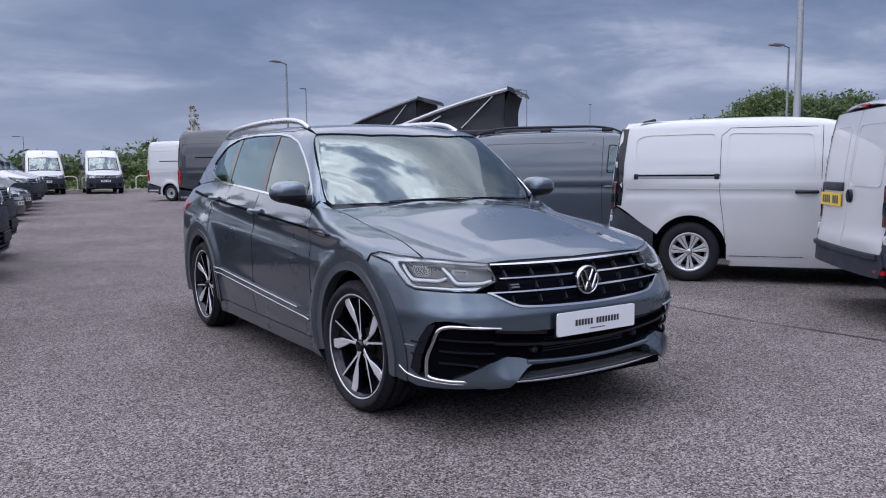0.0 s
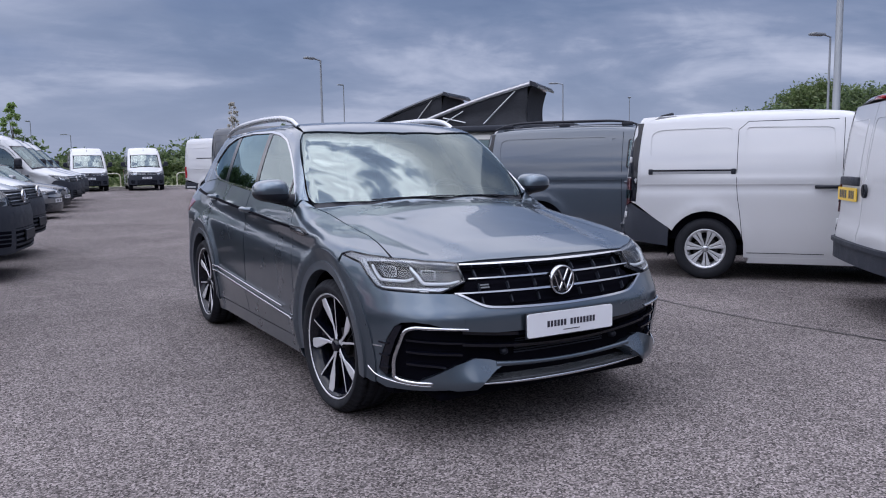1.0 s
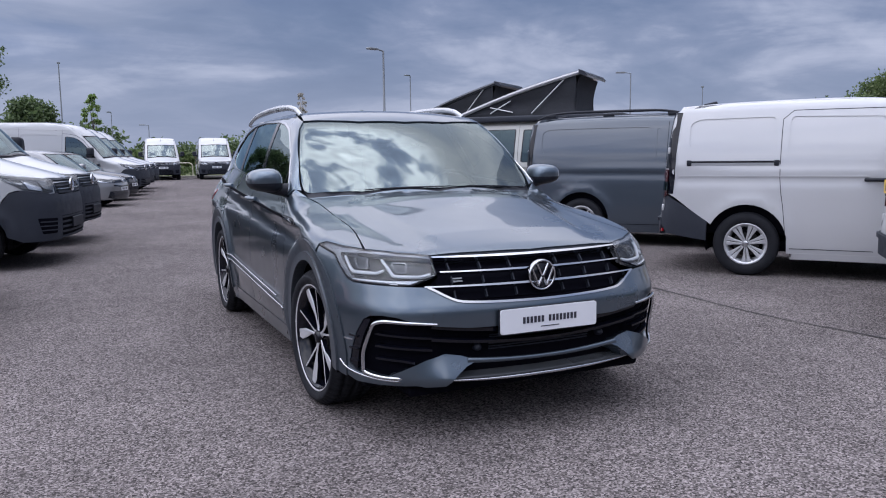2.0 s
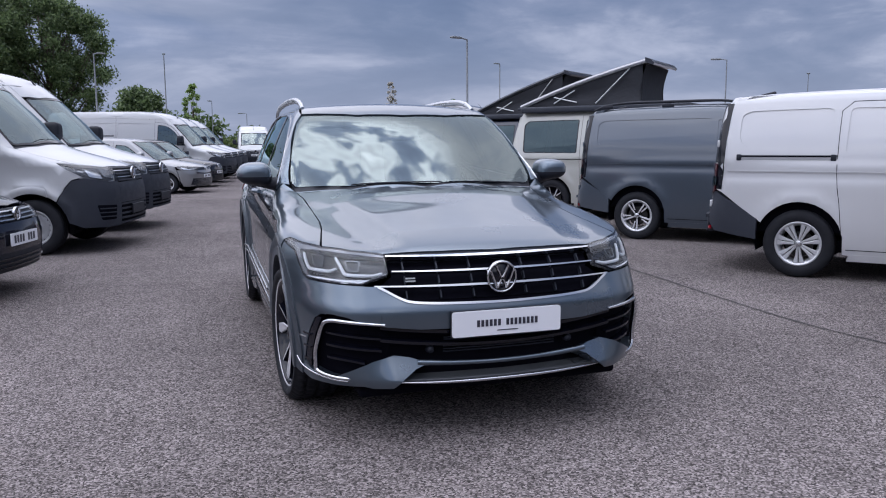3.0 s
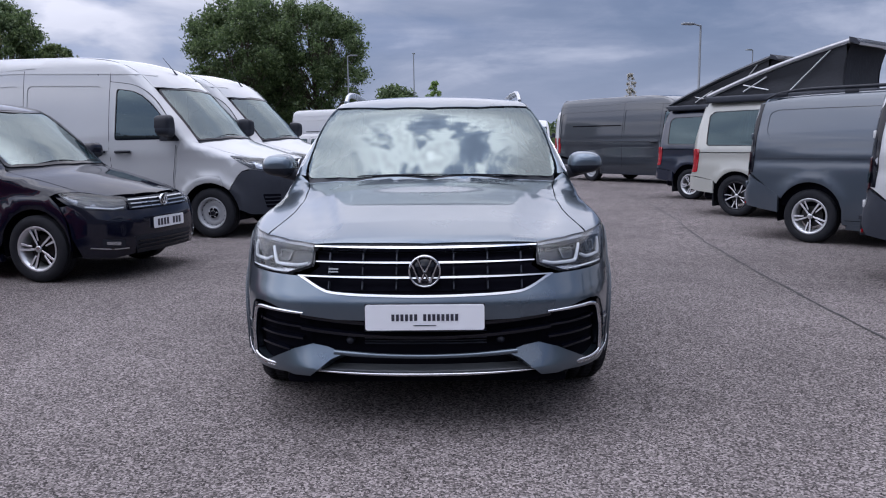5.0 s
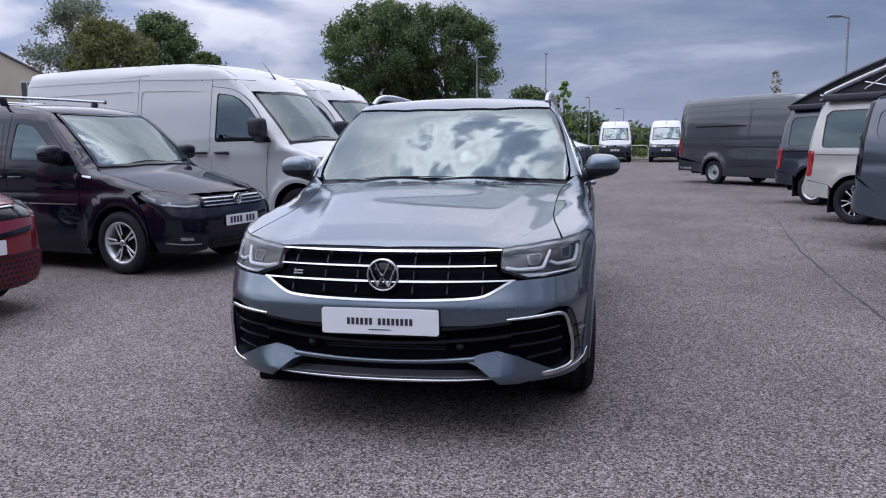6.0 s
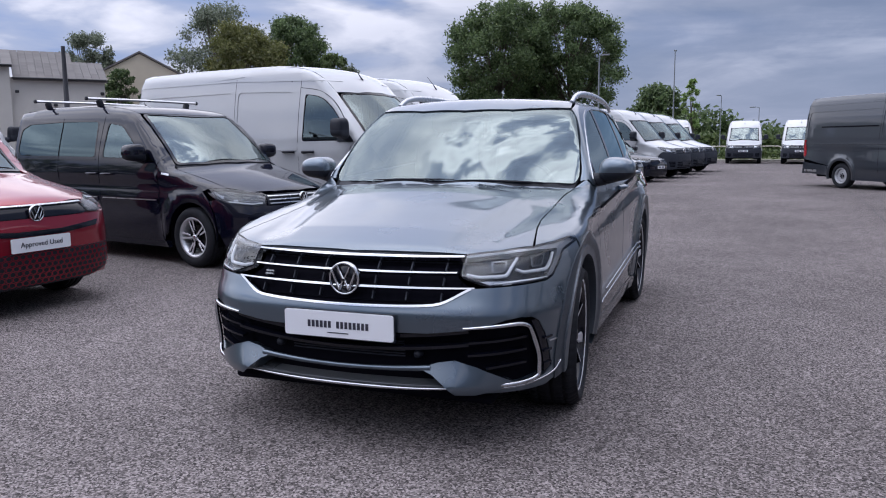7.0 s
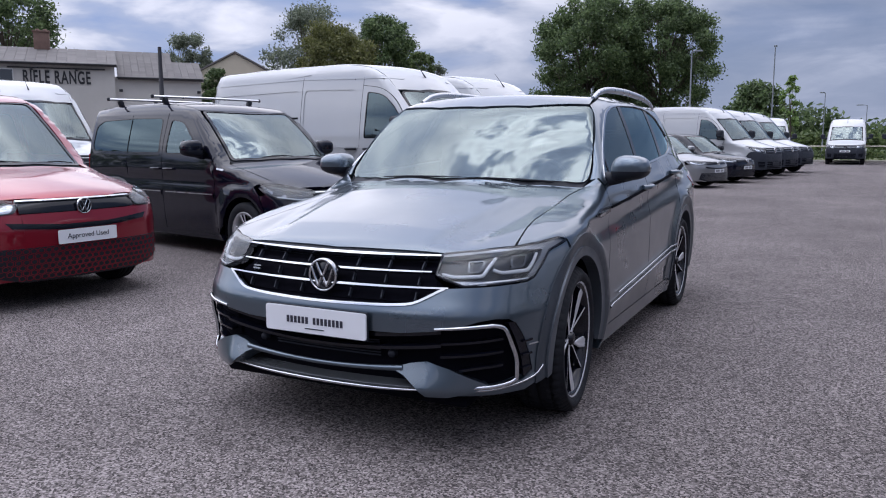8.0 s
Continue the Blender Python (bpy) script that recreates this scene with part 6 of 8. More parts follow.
        fog = [(0.60, 0.17, 0.385), (0.71, 0.24, 0.395), (0.71, 0.24, 0.365), (0.60, 0.17, 0.352)]
        place("fog_lamp", panel(shape, fillet([(s * a, b, c) for a, b, c in fog], 0.012), Dl, step=0.06, off=0.007, thick=0.004), LAMP_CHROME, fg)
        place("bright_strip", band(shape, [(s * a, b, c) for a, b, c in ((0.52, 0.14, 0.315), (0.66, 0.2, 0.318), (0.80, 0.34, 0.34))], 0.009, Dl, 0.05, 0.007, 0.01), SATIN, bc)
    place("front_bumper", panel(shape, FX([(-0.47, 0.675), (0.47, 0.675), (0.47, 0.42), (-0.47, 0.42)]), FRONT, step=0.08, thick=0.03), PNT, car)
    gr = place("grille", panel(shape, FX([(-0.47, 0.80), (0, 0.81), (0.47, 0.80), (0.48, 0.69), (0, 0.68), (-0.48, 0.69)]), FRONT, step=0.08, off=-0.015, thick=0.01), PLASTIC, car, "black grille with three bright bars")
    for z0 in (0.70, 0.738, 0.776):
        place("bright_bar", band(shape, [F(x, z0) for x in np.linspace(-0.46, 0.46, 16)], 0.011, FRONT, 0.08, 0.0, 0.015), SATIN, gr)
    lg = place("lower_grille", panel(shape, FX([(-0.50, 0.42), (0.50, 0.42), (0.44, 0.25), (-0.44, 0.25)]), FRONT, step=0.08, off=0.0, thick=0.02), PLASTIC, car)
    for z0 in (0.29, 0.33, 0.37):
        place("bar_slat", band(shape, [F(x, z0) for x in np.linspace(-0.44, 0.44, 10)], 0.013, FRONT, 0.1, 0.010, 0.012), GLOSS_BLACK, lg)
    add_round_badge(car, F(0, 0.745) + np.array([0, -0.012, 0]), 0.06)
    add_plate(car, tuple(F(0, 0.53) + np.array([0, -0.012, 0])), (0, -1, 0), PLATE_WHITE)
    tg = [(-0.66, 1.66), (0.66, 1.66), (0.74, 1.10), (0.76, 0.60), (0.72, 0.50), (-0.72, 0.50), (-0.76, 0.60), (-0.74, 1.10)]
    lp = fillet(xz([(-0.58, 1.60), (0.58, 1.60), (0.62, 1.15), (-0.62, 1.15)]), 0.05)
    place("tailgate", panel(shape, xz(tg), REAR, [lp], step=0.1, thick=0.03), PNT, car)
    pane(car, "rear_screen", shape, lp, REAR, GLASS_DARK)
    place("rear_bumper", panel(shape, xz([(-0.76, 0.52), (0.76, 0.52), (0.78, 0.27), (-0.78, 0.27)]), REAR, step=0.1, off=0.012, thick=0.06), PNT, car)
    part("underbody", rbox_bm((1.45, 3.9, 0.12), (0, 2.3, 0.29), 0.03, 2), VOID, car)
    part("cabin_floor", rbox_bm((1.56, 3.2, 0.4), (0, 2.85, 0.62), 0.04, 2), VOID, car)
    part("engine_bay_block", rbox_bm((1.0, 0.8, 0.4), (0, 0.70, 0.52), 0.05, 2), VOID, car)
    part("dashboard", rbox_bm((1.30, 0.42, 0.22), (0, 1.66, 0.97), 0.08, 3), PLASTIC, car)
    for y0 in (2.75, 3.85):
        bar = tube("roof_bar", [(-0.80, y0, 1.875), (0, y0, 1.88), (0.80, y0, 1.875)], 0.020, SATIN, car, "silver roof bar", 8, 0.8)
        for s in (-1, 1):
            part("bar_foot", rbox_bm((0.06, 0.08, 0.11), (s * 0.63, y0, 1.815), 0.02, 2, pose(0, 0, 0, 0, s * 18)), PLASTIC, bar)
            part("end_cap", rbox_bm((0.03, 0.05, 0.045), (s * 0.805, y0, 1.875), 0.01, 1), PLASTIC, bar)
    add_seats(car, ((2.2, (-0.4, 0.4)), (3.1, (-0.42, 0, 0.42))), 0.85, 0.6)
    add_steering_wheel(car, 0.4, 1.76, 1.08)
    return car


def big_shape(L=5.99):
    def side_more(y, z):
        w = 0.012 * np.exp(-((z - 1.24) / 0.03) ** 2) - 0.010 * np.exp(-((z - 1.0) / 0.1) ** 2)
        for c in (1.0, L - (1.35 if L < 6.2 else 1.62)):
            w += 0.03 * np.exp(-((np.hypot(y - c, z - 0.36) - 0.46) / 0.06) ** 2)
        return w
    return make_shape(
        wplan=pchip((0, 0.92), (0.5, 0.965), (1.0, 0.99), (1.8, 1.0), (L - 0.5, 1.0), (L, 0.96)),
        inset=pchip((0.15, 0.05), (0.4, 0.01), (0.7, 0), (1.3, 0), (1.6, 0.025), (2.1, 0.09), (2.4, 0.15), (2.6, 0.24)),
        top=pchip((-0.2, 0.95), (0.05, 1.04), (0.15, 1.09), (0.4, 1.17), (0.75, 1.27), (1.0, 1.36), (1.3, 1.68), (1.55, 1.93), (1.75, 2.12), (1.95, 2.29), (2.2, 2.43), (2.6, 2.53), (3.2, 2.575), (4.5, 2.58), (L - 0.1, 2.55), (L + 0.2, 2.5)),
        crown=pchip((0.2, 0.06), (1.4, 0.05), (2.2, 0.05), (5.5, 0.04)),
        nose=pchip((0.15, 0.16), (0.28, 0.06), (0.5, 0.03), (0.75, 0.03), (0.9, 0.06), (1.05, 0.11), (1.15, 0.22), (1.6, 0.8)),
        nose_sweep=lambda x: 0.13 * x * x + 0.22 * (x / 0.94) ** 8,
        tail=pchip((0.2, L - 0.08), (0.4, L), (0.7, L - 0.03), (1.4, L - 0.04), (2.2, L - 0.08), (2.6, L - 0.16)),
        tail_sweep=lambda x: 0.03 * x * x + 0.06 * (x / 0.95) ** 12, bow=0.28, bow_end=2.9, k=0.06, side_more=side_more)


def build_big_van(thing, label, group, paint_mat, plate_front=True, L=5.99):
    car = empty(thing, label, "van", group)
    YF, YR, RW = 1.0, L - (1.35 if L < 6.2 else 1.62), 0.345
    shape = big_shape(L)
    F = lambda x, z: on_front(shape, x, z)
    FX = lambda pts: [F(x, z) for x, z in pts]
    bonnet = [(-0.60, 0.27), (-0.3, 0.17), (0, 0.14), (0.3, 0.17), (0.60, 0.27), (0.80, 0.48), (0.84, 0.8), (0.86, 1.18), (0.5, 1.05), (0, 0.99), (-0.5, 1.05), (-0.86, 1.18), (-0.84, 0.8), (-0.80, 0.48)]
    place("bonnet", panel(shape, xy(bonnet), DOWN, step=0.1, thick=0.03), paint_mat, car)
    ws = [(-0.83, 1.22), (-0.5, 1.09), (0, 1.03), (0.5, 1.09), (0.83, 1.22), (0.76, 1.86), (0.4, 1.76), (0, 1.735), (-0.4, 1.76), (-0.76, 1.86)]
    pane(car, "windscreen", shape, fillet(xy(ws), 0.06), DOWN, GLASS, "", 0.035)
    place("scuttle", panel(shape, xy([(-0.83, 1.16), (-0.5, 1.02), (0, 0.96), (0.5, 1.02), (0.83, 1.16), (0.85, 1.27), (0.5, 1.13), (0, 1.07), (-0.5, 1.13), (-0.85, 1.27)]), DOWN, step=0.1, off=-0.015, thick=0), PLASTIC, car)
    add_wiper(car, shape, (-0.55, 1.13), (0.10, 1.08))
    add_wiper(car, shape, (0.15, 1.04), (0.75, 1.23))
    roof = [(-0.78, 1.90), (-0.4, 1.775), (0, 1.745), (0.4, 1.775), (0.78, 1.90), (0.775, 2.3), (0.77, 3.0), (0.77, L - 0.4), (0.76, L - 0.14), (-0.76, L - 0.14), (-0.77, L - 0.4), (-0.77, 3.0), (-0.775, 2.3)]
    place("roof", panel(shape, xy(roof), DOWN, step=0.16, off=0.001, thick=0.02), paint_mat, car)
    o = on_top(shape, 0, 2.0)
    tube("antenna", [tuple(o), (o[0], o[1] + 0.08, o[2] + 0.10), (o[0], o[1] + 0.22, o[2] + 0.26)], [0.016, 0.006, 0.003], PLASTIC, car, "", 6)
    for s in (-1, 1):
        D, slant = SIDE[s], (-s * 0.85, 0, -0.52)
        P = lambda y, z: on_side(shape, s, y, z)
        T = lambda x, y: on_top(shape, s * x, y)
        af, ar = arc_yz(YF, RW + 0.01, 0.42, 205, -25, 22), arc_yz(YR, RW + 0.01, 0.42, 205, -25, 22)
        wing = [T(0.81, 0.50), T(0.85, 0.8), T(0.87, 1.18), P(1.322, 1.36), P(1.452, 1.30), P(1.522, 0.8), P(1.492, 0.30)] + [P(y, z) for y, z in af if z > 0.30 and y > 0.725][::-1][1:] + [P(0.712, 0.665), P(0.67, 0.735), P(0.61, 0.835), P(0.535, 0.922)] + list(cast(shape, [(s * 0.902, 0.448, 0.956), (s * 0.938, 0.60, 1.046), (s * 0.935, 0.705, 1.135)], (-s * 0.6, 0.8, 0)))
        place("front_wing", panel(shape, wing, slant, step=0.09, thick=0.025), paint_mat, car)
        fw = [(1.47, 1.37), (1.61, 1.60), (1.83, 1.86), (2.0, 1.99), (2.14, 2.045), (2.40, 2.08), (2.43, 1.36)]
        edge = [(0.87, 1.20), (0.848, 1.225), (0.815, 1.45), (0.79, 1.68), (0.778, 1.88), (0.776, 2.1), (0.775, 2.4), (0.77, 3.0), (0.77, 4.0), (0.77, L - 0.4), (0.76, L - 0.15)]
        outline = [(L - 0.08, 1.8), (L - 0.06, 0.72), (YR + 0.50, 0.62)]
        outline += [(y, z) for y, z in ar if z > 0.5][::-1][1:-1] + [(YR - 0.412, 0.44), (YR - 0.415, 0.30), (1.50, 0.30), (1.53, 0.8), (1.46, 1.30), (1.33, 1.36)]
        p1 = [(2.62, 1.42), (2.62, 2.12), (3.86, 2.15), (3.86, 1.42)]
        p2 = [(3.98, 1.42), (3.98, 2.15), (L - 0.28, 2.12), (L - 0.26, 1.42)]
        loops = [fillet(yz(fw, s), 0.05), fillet(yz(p1, s), 0.09), fillet(yz(p2, s), 0.09)]
        body = place("body_side", side_sheet(shape, s, edge, outline, loops, 0.11, 0.014), paint_mat, car)
        pane(car, "door_window", shape, loops[0], D, GLASS_SIDE)
        for lp in loops[1:]:
            place("pressed_panel", panel(shape, ring_in(lp, -0.005), D, step=0.15, off=-0.010, thick=0), paint_mat, body)
        for ln in ([(2.50, 2.30), (2.52, 1.4), (2.48, 0.32)], [(3.92, 2.36), (3.92, 1.2), (3.90, 0.48)], [(1.51, 0.32), (1.54, 0.8), (1.475, 1.29)], [(2.50, 2.18), (2.15, 2.13), (1.94, 2.04), (1.55, 1.61)]):
            gap_line(body, shape, yz(curve_through(ln, 16), s), D, 0.007)
        gap_line(body, shape, yz([(2.52, 1.22), (4.0, 1.22), (L - 0.1, 1.22)], s), D, 0.012, "body_crease")
        gap_line(body, shape, yz([(2.0, 2.27), (4.0, 2.33), (L - 0.15, 2.31)], s), D, 0.010, "roof_seam")
        place("sliding_door_rail", band(shape, [(0, y, 1.70) for y in np.linspace(4.0, L - 0.8, 10)], 0.03, D, 0.12, 0.0, 0.01), VOID, body)
        place("side_moulding", band(shape, [(0, y, 0.60) for y in np.linspace(1.56, YR - 0.50, 12)], 0.10, D, 0.12, 0.012, 0.02), paint_mat, body)
        add_handle(body, shape, s, 2.30, 1.20, 0.24, PLASTIC, 0.045, 0.05)
        add_handle(body, shape, s, 2.70, 1.20, 0.24, PLASTIC, 0.045, 0.05)
        rb = [(YR + 0.50, 0.61), (L - 0.06, 0.71), (L - 0.05, 0.40), (YR + 0.49, 0.34)]
        place("rear_bumper_side", panel(shape, yz(rb, s), D, step=0.1, off=0.004, thick=0.04), GREY_PLASTIC if paint_mat is not PAINT_DARK else paint_mat, car)
        place("lower_strip", band(shape, [(0, y, 0.46) for y in np.linspace(L - 0.72, L - 0.22, 6)], 0.06, D, 0.1, 0.010, 0.01), SATIN if paint_mat is PAINT_DARK else paint_mat, car)
        lamp = [(s * 0.99, L - 0.26, 1.34), (s * 0.86, L - 0.02, 1.34), (s * 0.86, L - 0.02, 0.86), (s * 0.99, L - 0.26, 0.86)]
        place("tail_lamp", panel(shape, fillet(lamp, 0.02), (-s * 0.72, -0.70, 0), step=0.08, off=0.016, thick=0.04), RED_LENS, car)
        for cy in (YF, YR):
            add_liner(car, (s * 0.97, cy, RW + 0.01), 0.43, 0.42, s)
            hi, lo = arc_yz(cy, RW + 0.02, 0.50, 195, -15, 22), arc_yz(cy, RW + 0.01, 0.415, 195, -15, 22)
            if cy == YR:
                place("arch_trim", panel(shape, yz(hi + lo[::-1], s), D, step=0.08, off=0.008, thick=0.03), paint_mat, car)
        hi, lo = arc_yz(YF, RW + 0.02, 0.49, 110, -15, 22), arc_yz(YF, RW + 0.01, 0.415, 118, -15, 22)
        place("arch_trim", panel(shape, yz(hi + lo[::-1], s), D, step=0.08, off=0.008, thick=0.03), paint_mat, car)
        add_wheel(car, "steel", (s * 0.865, YF, RW), s, 10)
        add_wheel(car, "steel", (s * 0.865, YR, RW), s, 30)
        place("sill", panel(shape, yz([(1.46, 0.305), (YR - 0.46, 0.305), (YR - 0.44, 0.24), (1.44, 0.24)], s), D, step=0.2, off=0.002, thick=0.05), GREY_PLASTIC, car)
        # mirror: tall dark shell on a wide dark foot
        b0 = P(1.56, 1.42)
        place("mirror_foot", panel(shape, fillet(yz([(1.41, 1.345), (1.72, 1.345), (1.70, 1.50), (1.56, 1.53)], s), 0.02), D, step=0.06, off=0.012, thick=0.03), PLASTIC, car)
        add_mirror(car, s, (b0[0] - s * 0.02, 1.56, 1.43), (s * 1.20, 1.52, 1.55), (0.25, 0.24, 0.28), PLASTIC, GREY_PLASTIC, 0.045, 4.6)
        Dl = (-s * 0.6, 0.8, 0)
        lamp = [(0.50, 0.16, 1.065), (0.70, 0.26, 1.10), (0.90, 0.62, 1.15), (0.93, 0.70, 1.14), (0.935, 0.60, 1.05), (0.90, 0.44, 0.96), (0.66, 0.22, 0.905), (0.56, 0.17, 0.915)]
        lp = [np.array((s * a, b, c)) for a, b, c in fillet(lamp, 0.03)]
        hl = place("headlamp", panel(shape, lp, Dl, step=0.07, off=-0.03, thick=0), VAN_LAMP, car, "headlamp behind a clear lens")
        lc = np.mean(lp, 0)
        place("lamp_pocket", panel(shape, [lc + (p - lc) * 1.22 for p in lp], Dl, step=0.07, off=-0.036, thick=0), paint_mat, car)
        ln = place("lens", panel(shape, lp, Dl, step=0.07, off=0.002, thick=0), GLASS_LAMP, hl)
        ln.visible_shadow = False
        for a, b in ((0.62, 0.24), (0.78, 0.36)):
            u = [(s * (a - 0.07), b - 0.05, 0.935), (s * (a + 0.06), b + 0.05, 0.965), (s * (a + 0.075), b + 0.065, 1.085), (s * (a - 0.06), b - 0.04, 1.06)]
            place("reflector", panel(shape, fillet(u, 0.02), Dl, step=0.05, off=-0.018, thick=0.012), LAMP_CHROME, hl)
        corner = [F(s * 0.55, z) for z in (0.90, 0.7, 0.5, 0.335)] + [F(s * 0.75, 0.33), P(0.42, 0.335), P(0.575, 0.40), P(0.60, 0.49), P(0.65, 0.585), P(0.703, 0.650), P(0.66, 0.725), P(0.60, 0.825), P(0.53, 0.915)] + [np.array((s * a, b, c)) for a, b, c in ((0.895, 0.43, 0.948), (0.66, 0.22, 0.895))]
        bc = place("bumper_corner", panel(shape, corner, Dl, step=0.08, thick=0.04), GREY_PLASTIC, car, "unpainted dark grey bumper corner")
        # no opening here: a black patch on the bumper paints the intake's shade
        vent = [(0.60, 0.17, 0.60), (0.84, 0.32, 0.61), (0.80, 0.29, 0.42), (0.62, 0.18, 0.42)]
        vt = place("side_intake", panel(shape, fillet([(s * a, b, c) for a, b, c in vent], 0.02), Dl, step=0.06, off=0.002, thick=0.004), VOID, bc)
        for z0 in (0.46, 0.51, 0.56):
            place("bar_slat", band(shape, [(s * 0.61, 0.18, z0), (s * 0.82, 0.3, z0 + 0.004)], 0.014, Dl, 0.08, 0.008, 0.01), GREY_PLASTIC, vt)
    place("front_bumper", panel(shape, FX([(-0.55, 0.88), (0.55, 0.88), (0.55, 0.62), (-0.55, 0.62)]), FRONT, step=0.1, thick=0.03), GREY_PLASTIC, car, "unpainted dark grey bumper")
    gr = place("grille", panel(shape, FX([(-0.50, 1.07), (0, 1.085), (0.50, 1.07), (0.57, 0.90), (0, 0.88), (-0.57, 0.90)]), FRONT, step=0.08, off=-0.02, thick=0.01), PLASTIC, car, "black grille with slim bright bars")
    for z0, mt in ((0.905, GREY_PLASTIC), (0.945, SATIN), (0.985, GREY_PLASTIC), (1.025, SATIN), (1.062, GREY_PLASTIC)):
        place("grille_bar", band(shape, [F(x, z0) for x in np.linspace(-0.52, 0.52, 14)], 0.018 if mt is GREY_PLASTIC else 0.009, FRONT, 0.1, 0.0, 0.02), mt, gr)
    lg = place("lower_grille", panel(shape, FX([(-0.56, 0.62), (0.56, 0.62), (0.54, 0.34), (-0.54, 0.34)]), FRONT, step=0.1, off=-0.015, thick=0.02), VOID, car)
    for z0 in (0.36, 0.42, 0.48, 0.54, 0.60):
        place("bar_slat", band(shape, [F(x, z0) for x in np.linspace(-0.55, 0.55, 10)], 0.022, FRONT, 0.12, 0.002, 0.02), GREY_PLASTIC, lg)
    add_round_badge(car, F(0, 0.985) + np.array([0, -0.015, 0]), 0.085)
    if plate_front:
        add_plate(car, tuple(F(0, 0.74) + np.array([0, -0.014, 0])), (0, -1, 0), PLATE_WHITE)
    else:
        part("plate_holder", rbox_bm((0.54, 0.02, 0.13), tuple(F(0, 0.52) + np.array([0, -0.01, 0])), 0.008, 1), PLASTIC, car)
    # tail doors
    for s in (-1, 1):
        tg = [(s * 0.004, 2.40), (s * 0.86, 2.40), (s * 0.90, 1.4), (s * 0.90, 0.62), (s * 0.004, 0.62)]
        tail = place("tail_door", panel(shape, xz(tg), REAR, step=0.16, thick=0.03), paint_mat, car)
    for x0 in (-0.44, 0.44):
        lp = fillet(xz([(x0 - 0.34, 2.05), (x0 + 0.34, 2.05), (x0 + 0.36, 1.45), (x0 - 0.36, 1.45)]), 0.06)
        place("pressed_line", panel(shape, lp, REAR, [ring_in(lp, 0.014)], step=0.12, off=0.003, thick=0.004), paint_mat, tail)
    place("rear_bumper", panel(shape, xz([(-0.90, 0.62), (0.90, 0.62), (0.90, 0.36), (-0.90, 0.36)]), REAR, step=0.12, off=0.012, thick=0.06), GREY_PLASTIC, car)
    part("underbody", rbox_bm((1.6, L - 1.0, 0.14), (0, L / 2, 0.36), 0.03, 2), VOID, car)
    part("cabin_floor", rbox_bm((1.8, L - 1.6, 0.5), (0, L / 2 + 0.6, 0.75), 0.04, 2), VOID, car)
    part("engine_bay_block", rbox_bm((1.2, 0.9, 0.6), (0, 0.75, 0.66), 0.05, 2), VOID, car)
    part("bulkhead", rbox_bm((1.76, 0.04, 1.5), (0, 2.7, 1.55), 0.01, 1), GREY_PLASTIC, car)
    part("dashboard", rbox_bm((1.6, 0.5, 0.26), (0, 1.62, 1.2), 0.08, 3), PLASTIC, car)
    add_seats(car, ((2.25, (-0.5, 0.1, 0.5)),), 1.05, 0.65)
    add_steering_wheel(car, 0.5, 1.75, 1.32)
    return car


